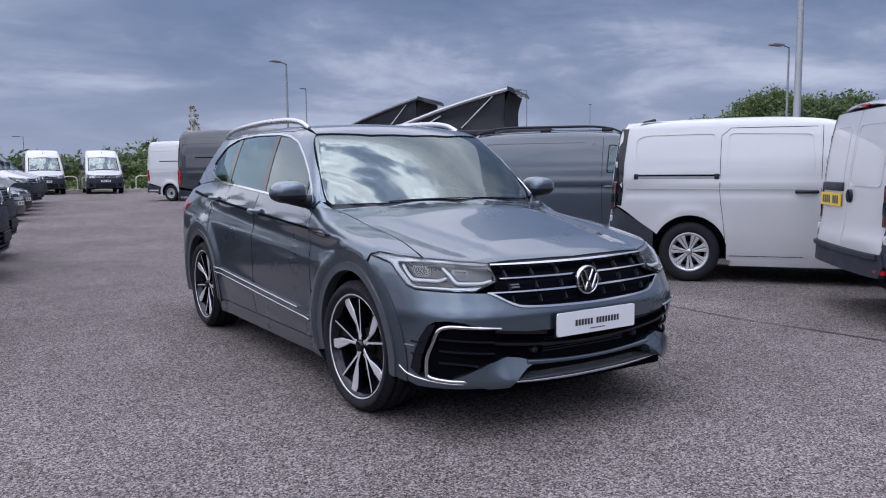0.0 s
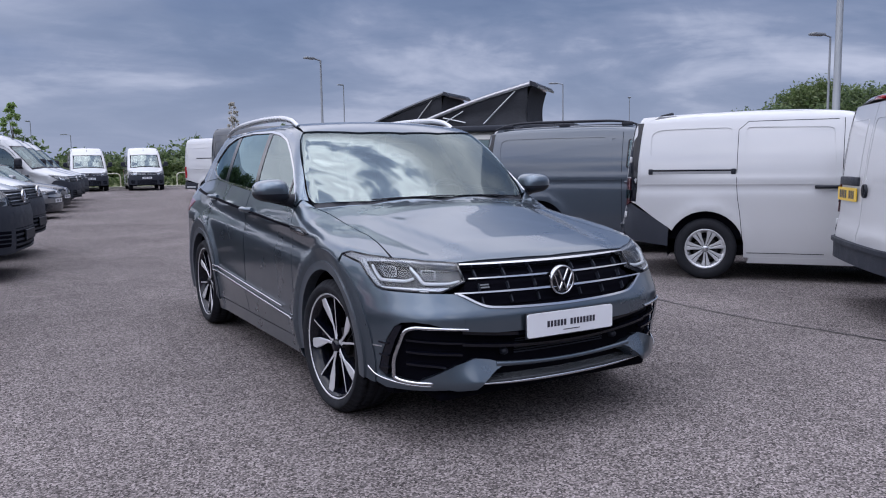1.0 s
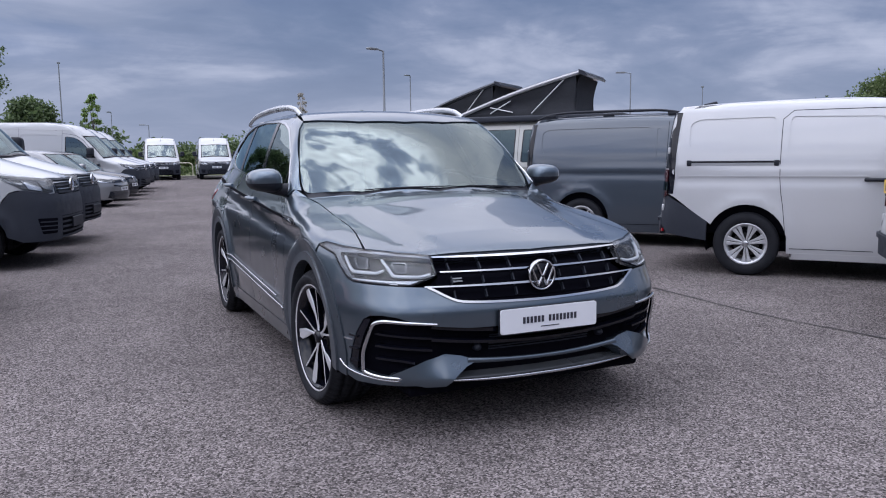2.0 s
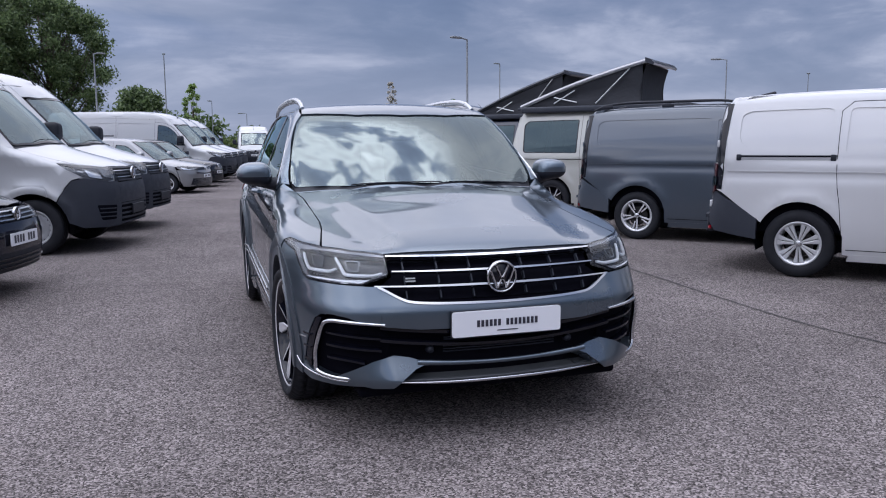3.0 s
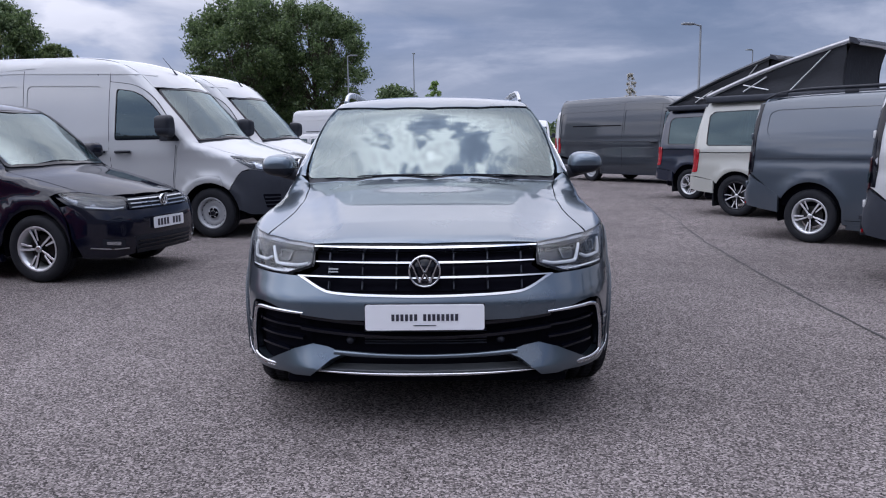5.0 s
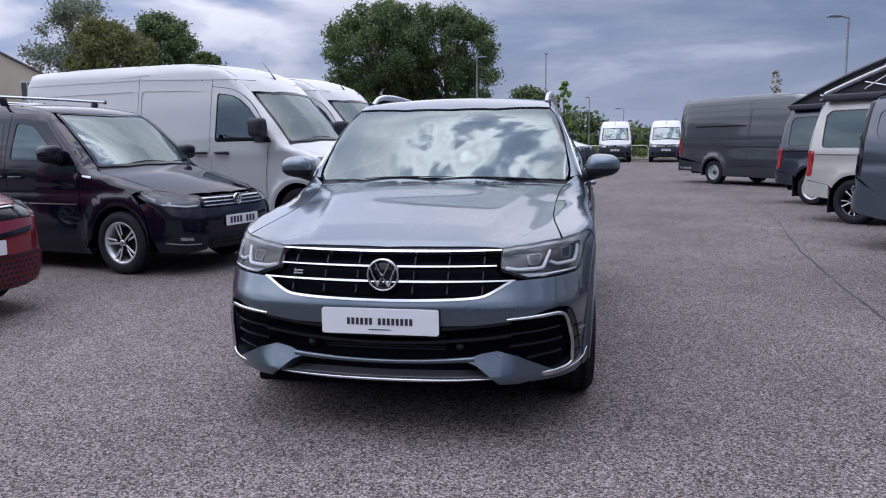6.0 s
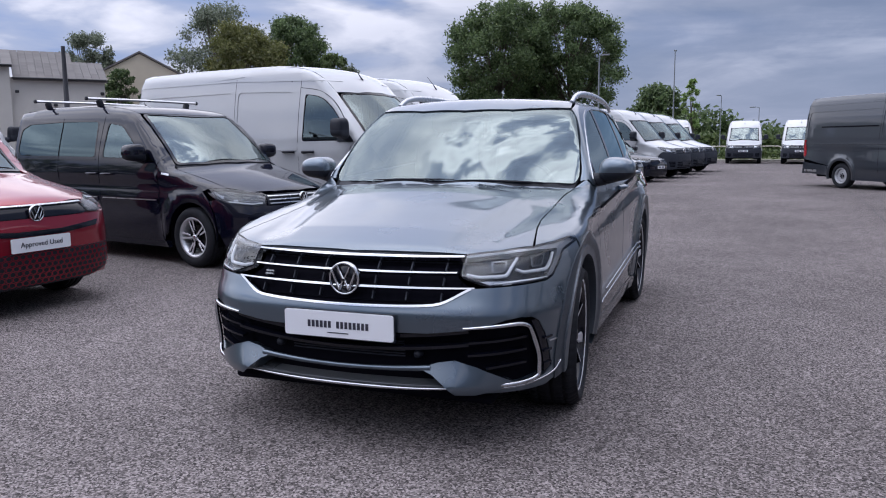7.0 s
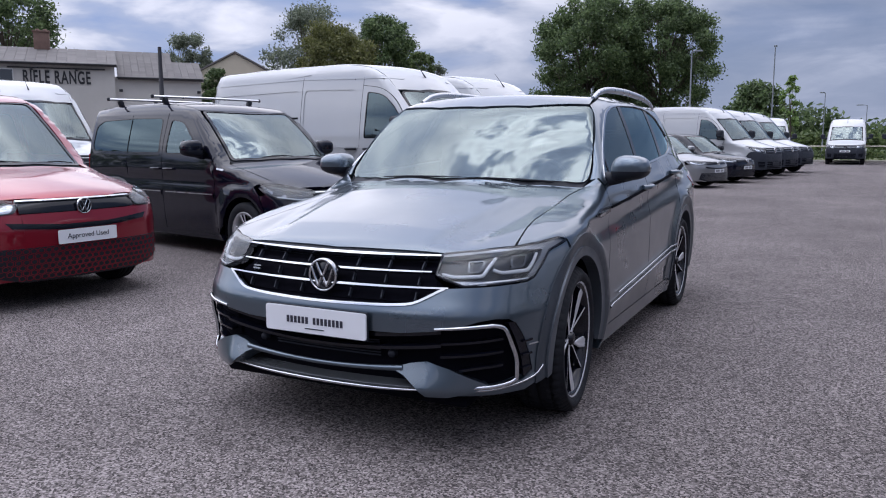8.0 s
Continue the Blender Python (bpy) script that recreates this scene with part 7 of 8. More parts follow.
def build_camper(thing, label, group, paint_mat, lower_mat, wheel, shell_mat, z_tip=2.77):
    """A camper with its fabric roof raised at the front."""
    car = empty(thing, label, "camper van", group)
    L, YF, YR, RW = 4.90, 0.91, 3.91, 0.345

    def side_more(y, z):
        w = 0.008 * np.exp(-((z - 1.08) / 0.02) ** 2) - 0.008 * np.exp(-((z - 0.95) / 0.08) ** 2)
        for c in (YF, YR):
            w += 0.02 * np.exp(-((np.hypot(y - c, z - 0.37) - 0.42) / 0.07) ** 2)
        return w
    shape = make_shape(
        wplan=pchip((0, 0.86), (0.5, 0.92), (1.2, 0.945), (3.6, 0.95), (L - 0.3, 0.935), (L, 0.90)),
        inset=pchip((0.15, 0.05), (0.4, 0.01), (0.7, 0), (1.05, 0), (1.25, 0.03), (1.7, 0.14), (1.9, 0.21), (2.0, 0.28)),
        top=pchip((-0.2, 0.9), (0.05, 0.98), (0.15, 1.02), (0.5, 1.10), (0.75, 1.17), (1.0, 1.40), (1.35, 1.72), (1.55, 1.86), (1.75, 1.93), (2.1, 1.955), (4.5, 1.955), (L, 1.92), (L + 0.2, 1.9)),
        crown=pchip((0.2, 0.06), (1.4, 0.05), (2.2, 0.03), (5, 0.03)),
        nose=pchip((0.15, 0.14), (0.28, 0.06), (0.5, 0.03), (0.75, 0.04), (1.0, 0.10), (1.1, 0.2), (1.6, 0.8)),
        nose_sweep=lambda x: 0.15 * x * x + 0.22 * (x / 0.9) ** 8,
        tail=pchip((0.2, L - 0.06), (0.4, L), (0.65, L), (0.8, L - 0.05), (1.15, L - 0.06), (1.5, L - 0.13), (1.95, L - 0.24)),
        tail_sweep=lambda x: 0.05 * x * x + 0.08 * (x / 0.92) ** 10, bow=0.3, k=0.05, side_more=side_more)
    F = lambda x, z: on_front(shape, x, z)
    FX = lambda pts: [F(x, z) for x, z in pts]
    bonnet = [(-0.60, 0.27), (0, 0.14), (0.60, 0.27), (0.78, 0.48), (0.80, 0.9), (0.45, 0.78), (0, 0.72), (-0.45, 0.78), (-0.80, 0.9), (-0.78, 0.48)]
    place("bonnet", panel(shape, xy(bonnet), DOWN, step=0.12, thick=0.03), paint_mat, car)
    ws = [(-0.79, 0.96), (0, 0.77), (0.79, 0.96), (0.70, 1.66), (0, 1.53), (-0.70, 1.66)]
    pane(car, "windscreen", shape, fillet(xy(ws), 0.05), DOWN, GLASS, "", 0.035)
    roof = [(-0.72, 1.70), (0, 1.55), (0.72, 1.70), (0.72, 4.60), (-0.72, 4.60)]
    place("roof", panel(shape, xy(roof), DOWN, step=0.2, off=0.001, thick=0.02), paint_mat, car)
    fabric = principled("dark_tent_fabric", (0.022, 0.024, 0.030), rough=0.85, vary=0.3, vscale=5, bump=0.5, bscale=18)
    for s in (-1, 1):
        D, slant = SIDE[s], (-s * 0.85, 0, -0.52)
        P = lambda y, z: on_side(shape, s, y, z)
        T = lambda x, y: on_top(shape, s * x, y)
        af, ar = arc_yz(YF, RW + 0.01, 0.40, 205, -25, 22), arc_yz(YR, RW + 0.01, 0.40, 205, -25, 22)
        wing = [T(0.79, 0.50), T(0.81, 0.9), P(1.12, 1.26), P(1.18, 1.16), P(1.30, 0.7), P(1.34, 0.28)] + [P(y, z) for y, z in af if z > 0.28][::-1][1:] + [P(0.50, 0.48), P(0.52, 0.66), P(0.58, 0.86), P(0.66, 1.0)]
        place("front_wing", panel(shape, wing, slant, step=0.1, thick=0.025), paint_mat, car)
        w1 = [(1.28, 1.16), (1.55, 1.56), (1.68, 1.68), (2.16, 1.74), (2.18, 1.16)]
        w2 = [(2.32, 1.16), (2.34, 1.74), (3.30, 1.75), (3.32, 1.16)]
        w3 = [(3.44, 1.17), (3.44, 1.76), (4.44, 1.75), (4.52, 1.68), (4.50, 1.20), (4.46, 1.17)]
        edge = [(0.81, 0.93), (0.80, 0.96), (0.76, 1.25), (0.73, 1.5), (0.712, 1.68), (0.72, 1.9), (0.72, 3.0), (0.72, 4.0), (0.72, 4.58)]
        outline = [(4.70, 1.50), (4.78, 1.10), (4.78, 0.656), (4.34, 0.595)]
        outline += [(y, z) for y, z in ar if z > 0.46][::-1][1:-1] + [(3.518, 0.44), (3.515, 0.28), (1.38, 0.28), (1.34, 0.7), (1.22, 1.14), (1.14, 1.24)]
        loops = [fillet(yz(w, s), 0.035) for w in (w1, w2, w3)]
        body = place("body_side", side_sheet(shape, s, edge, outline, loops, 0.1, 0.014), paint_mat, car)
        for nm, lp, mt in zip(("front_window", "sliding_door_window", "rear_window"), loops, (GLASS, GLASS_DARK, GLASS_DARK)):
            pane(car, nm, shape, lp, D, mt)
        gap_line(body, shape, yz([(2.25, 1.84), (2.25, 1.0), (2.24, 0.30)], s), D)
        gap_line(body, shape, yz([(3.38, 1.84), (3.38, 1.0), (3.36, 0.60)], s), D)
        gap_line(body, shape, yz([(2.26, 1.06), (3.4, 1.06), (4.74, 1.06)], s), D, 0.009)
        add_handle(body, shape, s, 2.10, 1.02, 0.2, paint_mat, 0.035, 0.04)
        rb = [(4.33, 0.59), (4.78, 0.65), (4.82, 0.52), (4.79, 0.43), (4.60, 0.395), (4.32, 0.375)]
        place("rear_bumper_side", panel(shape, yz(rb, s), D, step=0.08, off=0.003, thick=0.04), paint_mat, car)
        lamp = [(s * 0.94, 4.62, 1.12), (s * 0.80, 4.80, 1.12), (s * 0.81, 4.84, 0.72), (s * 0.945, 4.66, 0.72)]
        place("tail_lamp", panel(shape, fillet(lamp, 0.03), (-s * 0.72, -0.70, 0), step=0.06, off=0.012, thick=0.03), RED_LENS, car)
        place("bumper_reflector", panel(shape, fillet(xz([(s * 0.60, 0.46), (s * 0.86, 0.47), (s * 0.86, 0.50), (s * 0.60, 0.49)]), 0.01), REAR, step=0.06, off=0.008), RED_LENS, car)
        for cy in (YF, YR):
            add_liner(car, (s * 0.92, cy, RW + 0.01), 0.41, 0.40, s)
        add_wheel(car, wheel, (s * 0.825, YF, RW), s, 10)
        add_wheel(car, wheel, (s * 0.825, YR, RW), s, 30)
        part("mud_flap", rbox_bm((0.24, 0.02, 0.30), (s * 0.82, YR + 0.42, 0.30), 0.01, 1), RUBBER, car)
        place("sill", panel(shape, yz([(1.34, 0.285), (3.46, 0.285), (3.48, 0.22), (1.32, 0.22)], s), D, step=0.2, off=0.002, thick=0.05), paint_mat, car)
        b0 = P(1.36, 1.18)
        add_mirror(car, s, (b0[0] - s * 0.02, 1.36, 1.17), (s * 1.06, 1.34, 1.27), (0.24, 0.18, 0.24), paint_mat)
        Dl = (-s * 0.6, 0.8, 0)
        lamp = [(0.50, 0.16, 0.98), (0.86, 0.52, 1.03), (0.88, 0.46, 0.86), (0.52, 0.15, 0.84)]
        place("headlamp", panel(shape, fillet([(s * a, b, c) for a, b, c in lamp], 0.03), Dl, step=0.08, off=0.002, thick=0.01), LAMP_CHROME, car)
        corner = [F(s * 0.5, z) for z in (0.83, 0.6, 0.26)] + [P(0.42, 0.26), P(0.47, 0.48), P(0.50, 0.66), P(0.55, 0.85)]
        place("bumper_corner", panel(shape, corner, Dl, step=0.1, thick=0.04), paint_mat, car)
    place("front_bumper", panel(shape, FX([(-0.5, 0.83), (0.5, 0.83), (0.5, 0.26), (-0.5, 0.26)]), FRONT, step=0.12, thick=0.03), paint_mat, car)
    place("grille", panel(shape, FX([(-0.5, 0.99), (0.5, 0.99), (0.5, 0.84), (-0.5, 0.84)]), FRONT, step=0.1, thick=0.03), PLASTIC, car)
    tg = [(-0.74, 1.84), (0.74, 1.84), (0.82, 1.12), (0.82, 0.66), (-0.82, 0.66), (-0.82, 1.12)]
    lp = fillet(xz([(-0.66, 1.76), (0.66, 1.76), (0.72, 1.18), (-0.72, 1.18)]), 0.06)
    place("tailgate", panel(shape, xz(tg), REAR, [lp], step=0.12, thick=0.03), paint_mat, car)
    pane(car, "rear_screen", shape, lp, REAR, GLASS_DARK)
    place("rear_bumper", panel(shape, xz([(-0.82, 0.66), (0.82, 0.66), (0.84, 0.50), (0.80, 0.42), (-0.80, 0.42), (-0.84, 0.50)]), REAR, step=0.1, off=0.012, thick=0.06), paint_mat, car)
    add_plate(car, tuple(cast(shape, [(0, 0, 0.95)], REAR)[0] + np.array([0, 0.015, 0])), (0, 1, 0), PLATE_YELLOW)
    part("underbody", rbox_bm((1.55, 4.2, 0.12), (0, 2.5, 0.32), 0.03, 2), VOID, car)
    part("cabin_floor", rbox_bm((1.68, 3.9, 0.4), (0, 2.85, 0.62), 0.04, 2), VOID, car)
    part("dashboard", rbox_bm((1.44, 0.42, 0.22), (0, 1.38, 1.03), 0.08, 3), PLASTIC, car)
    add_seats(car, ((1.9, (-0.45, 0.45)), (3.6, (-0.3, 0.3))), 0.9, 0.65)
    # awning case along the near side, on the roof's edge
    part("awning_case", rbox_bm((0.13, 2.75, 0.11), (-0.80, 3.20, 1.945), 0.03, 3), GREY_PLASTIC, car, "dark grey rolled awning case")
    part("roof_gutter", rbox_bm((1.50, 3.2, 0.05), (0, 3.1, 1.972), 0.02, 2), GREY_PLASTIC, car)
    # raised roof: shell hinged at the back, bellows below it
    y_hinge, y_tip, z_hinge = 4.66, 2.30, 2.05
    yy = np.linspace(0, 1, 14)
    top = [(y_hinge + (y_tip - y_hinge) * t, z_hinge + (z_tip - z_hinge) * t + 0.05 * math.sin(math.pi * t)) for t in yy]
    lip = [(y_tip - 0.08, z_tip - 0.025), (y_tip - 0.13, z_tip - 0.085)]
    outer = top + lip
    inner = [(y, z - 0.07) for y, z in top][::-1]
    poly = outer + [(y_tip - 0.12, z_tip - 0.12)] + inner
    shell = part("raised_roof", prism(poly, 1.36, axis="x"), shell_mat, car, "raised roof shell")
    cap = [(y_tip + 0.02, z_tip + 0.012), *lip, (y_tip - 0.11, z_tip - 0.115), (y_tip + 0.02, z_tip - 0.06)]
    part("front_cap", prism(cap, 1.42, axis="x"), GREY_PLASTIC, shell, "dark front cap of the roof shell")
    for s in (-1, 1):
        edge = [(s * 0.68, y, z - 0.035) for y, z in top]
        tube("roof_edge", edge, 0.028, shell_mat, shell, "", 8, 0.9)
        # pleated side cloth between roof and shell
        verts, faces = [], []
        cols, rows_ = 30, 7
        for i in range(cols):
            t = i / (cols - 1)
            y = 4.58 + (y_tip + 0.08 - 4.58) * t
            zt = z_hinge + (z_tip - z_hinge) * (y_hinge - y) / (y_hinge - y_tip) - 0.04
            for j in range(rows_):
                q = j / (rows_ - 1)
                zz = 1.985 + (max(zt, 1.99) - 1.985) * q
                sag = 0.05 * math.sin(math.pi * q) * min(1, (zt - 1.98) / 0.5) + 0.012 * math.sin(9 * q + 5 * t)
                verts.append((s * (0.655 - sag), y, zz))
        for i in range(cols - 1):
            for j in range(rows_ - 1):
                a = i * rows_ + j
                faces.append((a, a + 1, a + rows_ + 1, a + rows_))
        place("tent_cloth", mesh_of("tent_cloth", verts, faces), fabric, car, "dark fabric tent side")
        for a, b in (((2.60, z_tip - 0.16), (3.20, 2.04)), ((3.60, 2.28), (4.0, 2.06)), ((3.56, 2.07), (4.0, 2.17))):
            tube("strut", [(s * 0.672, a[0], a[1]), (s * 0.676, (a[0] + b[0]) / 2, (a[1] + b[1]) / 2), (s * 0.672, b[0], b[1])], 0.011, ALLOY_SILVER, car, "bare metal lifting strut", 6)
    verts, faces = [], []
    for i in range(9):
        x = -0.655 + 1.31 * i / 8
        for j in range(7):
            q = j / 6
            verts.append((x, y_tip + 0.08 + 0.05 * math.sin(math.pi * q) - 0.07 * q, 1.985 + (z_tip - 0.10 - 1.985) * q))
    for i in range(8):
        for j in range(6):
            a = i * 7 + j
            faces.append((a, a + 7, a + 8, a + 1))
    place("tent_front", mesh_of("tent_front", verts, faces), fabric, car, "dark fabric tent front")
    return car


# ---- the two rows of parked vans ----
def facing(x, y, angle):
    """The pose of a vehicle whose nose is at (x, y) and points along the angle from the x axis."""
    return pose(x, y, 0, 0, 0, angle + 90)


def from_tail(x, y, angle, L):
    a = radians(angle)
    return facing(x + L * math.cos(a), y + L * math.sin(a), angle)


TALL = Matrix.Diagonal((1, 1, 1.02, 1))
ROW_A, ROW_B = "vans parked tail to the lane", "vans parked nose to the lane"
white_cargo = build_compact("small_van", "white small panel van with unpainted dark bumper, parked", ROW_A, PAINT_WHITE)
white_cargo.matrix_basis = from_tail(4.46, 4.33, -51, 4.5) @ TALL
copy_thing(white_cargo, from_tail(3.86, 1.0, -42, 4.5) @ TALL)
grey_cargo = build_compact("small_van", "blue-grey small panel van with black roof rails, parked", ROW_A, PAINT_MID, True, False, True, "alloy10", None, False)
grey_cargo.matrix_basis = from_tail(4.59, 7.61, -48, 4.5) @ TALL
camper = build_camper("camper_van", "cream camper van with raised fabric roof, parked", ROW_A, PAINT_CREAM, PAINT_CREAM, "camper", PAINT_WHITE)
camper.matrix_basis = from_tail(4.95, 11.0, -50, 4.9)
navy = build_camper("camper_van", "navy blue camper van with raised dark roof, parked", ROW_A, PAINT_NAVY, PAINT_NAVY, "alloy10", PAINT_DARK, 2.9)
navy.matrix_basis = from_tail(5.35, 14.7, -52, 4.9)
dark_big = build_big_van("large_van", "dark grey long high-roof panel van, parked", ROW_A, PAINT_DARK, True, 6.8)
dark_big.matrix_basis = from_tail(4.37, 23.07, -54, 6.8)
white_big = build_big_van("large_van", "white high-roof panel van with dark grey bumper, parked", ROW_B, PAINT_WHITE)
white_big.matrix_basis = facing(2.4, 45.6, -92)
for x, y, a in ((5.35, 44.9, -95), (-0.9, 41.0, -78)):
    copy_thing(white_big, facing(x, y, a))
tagged(copy_thing(white_big, from_tail(5.6, 33.0, -54, 5.99)), group=ROW_A)
pale_big = build_big_van("large_van", "pale grey high-roof panel van with dark grey bumper, parked", ROW_B, PAINT_SILVER_WHITE, False, 6.55)
pale_big.matrix_basis = facing(-2.02, 8.1, -12)
for x, y, a in ((-1.75, 10.7, -13), (0.15, 26.6, -20), (0.55, 29.8, -20), (1.0, 33.0, -20), (-10.3, 7.0, -14)):
    copy_thing(pale_big, facing(x, y, a))
black_van = build_old_compact("small_van", "black glazed small van with roof bars, parked")
tagged(black_van, group=ROW_B)
black_van.matrix_basis = facing(-2.78, 4.6, -13)
red_car = build_compact("people_carrier", "deep red people carrier with honeycomb lower grille, parked", ROW_B, PAINT_RED, False, False, False, "alloy10", "Approved Used", True, (-1,))
red_car.matrix_basis = facing(-3.45, 1.66, -5)
silver_car = build_compact("people_carrier", "silver people carrier, parked", ROW_B, PAINT_SILVER, False, False, False, "alloy10")
silver_car.matrix_basis = facing(-0.9, 20.3, -20) @ Matrix.Diagonal((1, 1, 0.86, 1))
dark_car = build_compact("people_carrier", "black people carrier, parked", ROW_B, PAINT_BLACK, False, False, False, "alloy10")
dark_car.matrix_basis = facing(-0.45, 23.5, -20) @ Matrix.Diagonal((1, 1, 0.86, 1))

# ---- ground ----
def asphalt_material():
    m = bpy.data.materials.new("worn_asphalt")
    m.use_nodes = True
    add, link = nodes_of(m.node_tree)
    out, b = add("ShaderNodeOutputMaterial"), add("ShaderNodeBsdfPrincipled")
    link(b.outputs[0], out.inputs[0])
    tc = add("ShaderNodeTexCoord")
    chips = add("ShaderNodeTexVoronoi", Scale=125.0, Randomness=1.0)
    link(tc.outputs["Object"], chips.inputs["Vector"])
    tone = add("ShaderNodeValToRGB")
    ramp(tone, [(0.0, (0.0247, 0.0216, 0.0216)), (0.25, (0.0713, 0.0628, 0.0617)), (0.65, (0.1667, 0.1467, 0.1445)), (1.0, (0.3325, 0.2934, 0.289))])
    sepc = add("ShaderNodeSeparateColor")
    link(chips.outputs["Color"], sepc.inputs[0])
    link(sepc.outputs[0], tone.inputs[0])
    grit = add("ShaderNodeTexNoise", Scale=330.0, Detail=2.0)
    wide = add("ShaderNodeTexNoise", Scale=0.35, Detail=6.0, Roughness=0.65)
    mid = add("ShaderNodeTexNoise", Scale=3.5, Detail=5.0, Roughness=0.6)
    for n in (grit, wide, mid):
        link(tc.outputs["Object"], n.inputs["Vector"])
    v = add("ShaderNodeMath")
    v.operation = "MULTIPLY_ADD"
    link(wide.outputs["Fac"], v.inputs[0])
    v.inputs[1].default_value, v.inputs[2].default_value = 1.3, 0.14
    v2 = add("ShaderNodeMath")
    v2.operation = "MULTIPLY_ADD"
    link(mid.outputs["Fac"], v2.inputs[0])
    v2.inputs[1].default_value = 0.5
    link(v.outputs[0], v2.inputs[2])
    hsv = add("ShaderNodeHueSaturation")
    link(tone.outputs[0], hsv.inputs["Color"])
    link(v2.outputs[0], hsv.inputs["Value"])
    link(hsv.outputs[0], b.inputs["Base Color"])
    b.inputs["Roughness"].default_value = 0.9
    b.inputs["Specular IOR Level"].default_value = 0.12
    bp = add("ShaderNodeBump", Strength=0.9, Distance=0.006)
    mixh = add("ShaderNodeMath")
    mixh.operation = "MULTIPLY_ADD"
    link(grit.outputs["Fac"], mixh.inputs[0])
    mixh.inputs[1].default_value = 0.5
    link(sepc.outputs[1], mixh.inputs[2])
    link(mixh.outputs[0], bp.inputs["Height"])
    link(bp.outputs[0], b.inputs["Normal"])
    return m


ASPHALT = asphalt_material()
GRASS_GROUND = principled("rough_grass", (0.085, 0.10, 0.035), rough=0.95, vary=0.35, vscale=0.15, grain=0.3, gscale=9, bump=0.6, bscale=12)
R = 2500
ground = place("ground", mesh_of("ground", [(-R, -R, -0.25), (R, -R, -0.25), (R, R, -0.25), (-R, R, -0.25)], [(0, 1, 2, 3)], False), GRASS_GROUND)
tagged(ground, "rough green grassland reaching to the horizon", "ground", kind="structure")
lot = part("pavement", rbox_bm((110, 110, 0.24), (0, -3.5, -0.12), 0, 1), ASPHALT, None, "", False)
tagged(lot, "worn dark grey asphalt of the sales yard", "asphalt", kind="structure")

# ---- plants ----
BARK = principled("bark", (0.09, 0.07, 0.055), rough=0.9, vary=0.3, vscale=4, bump=0.8, bscale=30)


PALE_BARK = principled("pale_bark", (0.40, 0.37, 0.33), rough=0.9, vary=0.25, vscale=4, bump=0.6, bscale=30)


def leaf_material(name, a, b, c):
    m = bpy.data.materials.new(name)
    m.use_nodes = True
    add, link = nodes_of(m.node_tree)
    out, p, geo, rp = add("ShaderNodeOutputMaterial"), add("ShaderNodeBsdfPrincipled"), add("ShaderNodeNewGeometry"), add("ShaderNodeValToRGB")
    ramp(rp, [(0.0, a), (0.55, b), (1.0, c)])
    link(geo.outputs["Random Per Island"], rp.inputs[0])
    link(rp.outputs[0], p.inputs["Base Color"])
    p.inputs["Roughness"].default_value = 0.55
    tr, mx = add("ShaderNodeBsdfTranslucent"), add("ShaderNodeMixShader")
    link(rp.outputs[0], tr.inputs["Color"])
    mx.inputs[0].default_value = 0.5
    link(p.outputs[0], mx.inputs[1])
    link(tr.outputs[0], mx.inputs[2])
    link(mx.outputs[0], out.inputs[0])
    return m


LEAF = leaf_material("summer_leaves", (0.04, 0.066, 0.028), (0.10, 0.150, 0.058), (0.20, 0.26, 0.115))
LEAF_LIGHT = leaf_material("light_leaves", (0.06, 0.095, 0.03), (0.11, 0.155, 0.055), (0.18, 0.22, 0.09))
LEAF_YELLOW = leaf_material("yellow_green_leaves", (0.07, 0.08, 0.02), (0.13, 0.14, 0.045), (0.20, 0.20, 0.08))
LEAF_YOUNG = leaf_material("young_leaves", (0.13, 0.21, 0.06), (0.22, 0.32, 0.10), (0.30, 0.40, 0.15))
LEAF_PALE = leaf_material("pale_dry_leaves", (0.34, 0.32, 0.29), (0.48, 0.46, 0.42), (0.60, 0.57, 0.53))
LEAF_GREY = leaf_material("grey_green_leaves", (0.08, 0.10, 0.066), (0.17, 0.20, 0.14), (0.30, 0.33, 0.25))


def leaf_cloud(rng, centres, radii, count, size, hollow=0.35, squash=0.85):
    """Leaf sprays spread in clumps: each a bent pair of triangles."""
    centres, radii = np.asarray(centres, float), np.asarray(radii, float)
    w = radii ** 2 / (radii ** 2).sum()
    k = rng.choice(len(centres), count, p=w)
    d = rng.normal(size=(count, 3))
    d /= np.linalg.norm(d, axis=1, keepdims=True)
    r = radii[k] * (hollow + (1 - hollow) * rng.random(count) ** 0.5) * (0.6 + 0.9 * rng.random(count) ** 1.6)
    p = centres[k] + d * r[:, None] * np.array([1, 1, squash])
    a = rng.normal(size=(count, 3)) + d * 0.4
    a /= np.linalg.norm(a, axis=1, keepdims=True)
    b = np.cross(a, rng.normal(size=(count, 3)))
    b /= np.linalg.norm(b, axis=1, keepdims=True)
    n = np.cross(a, b)
    s = (size * (0.6 + 0.8 * rng.random(count)))[:, None]
    v = np.stack([p - a * s, p + b * s * 0.5 + n * s * 0.15, p + a * s, p - b * s * 0.5 + n * s * 0.15], 1).reshape(-1, 3)
    f = np.arange(count * 4).reshape(-1, 4)
    return v, f


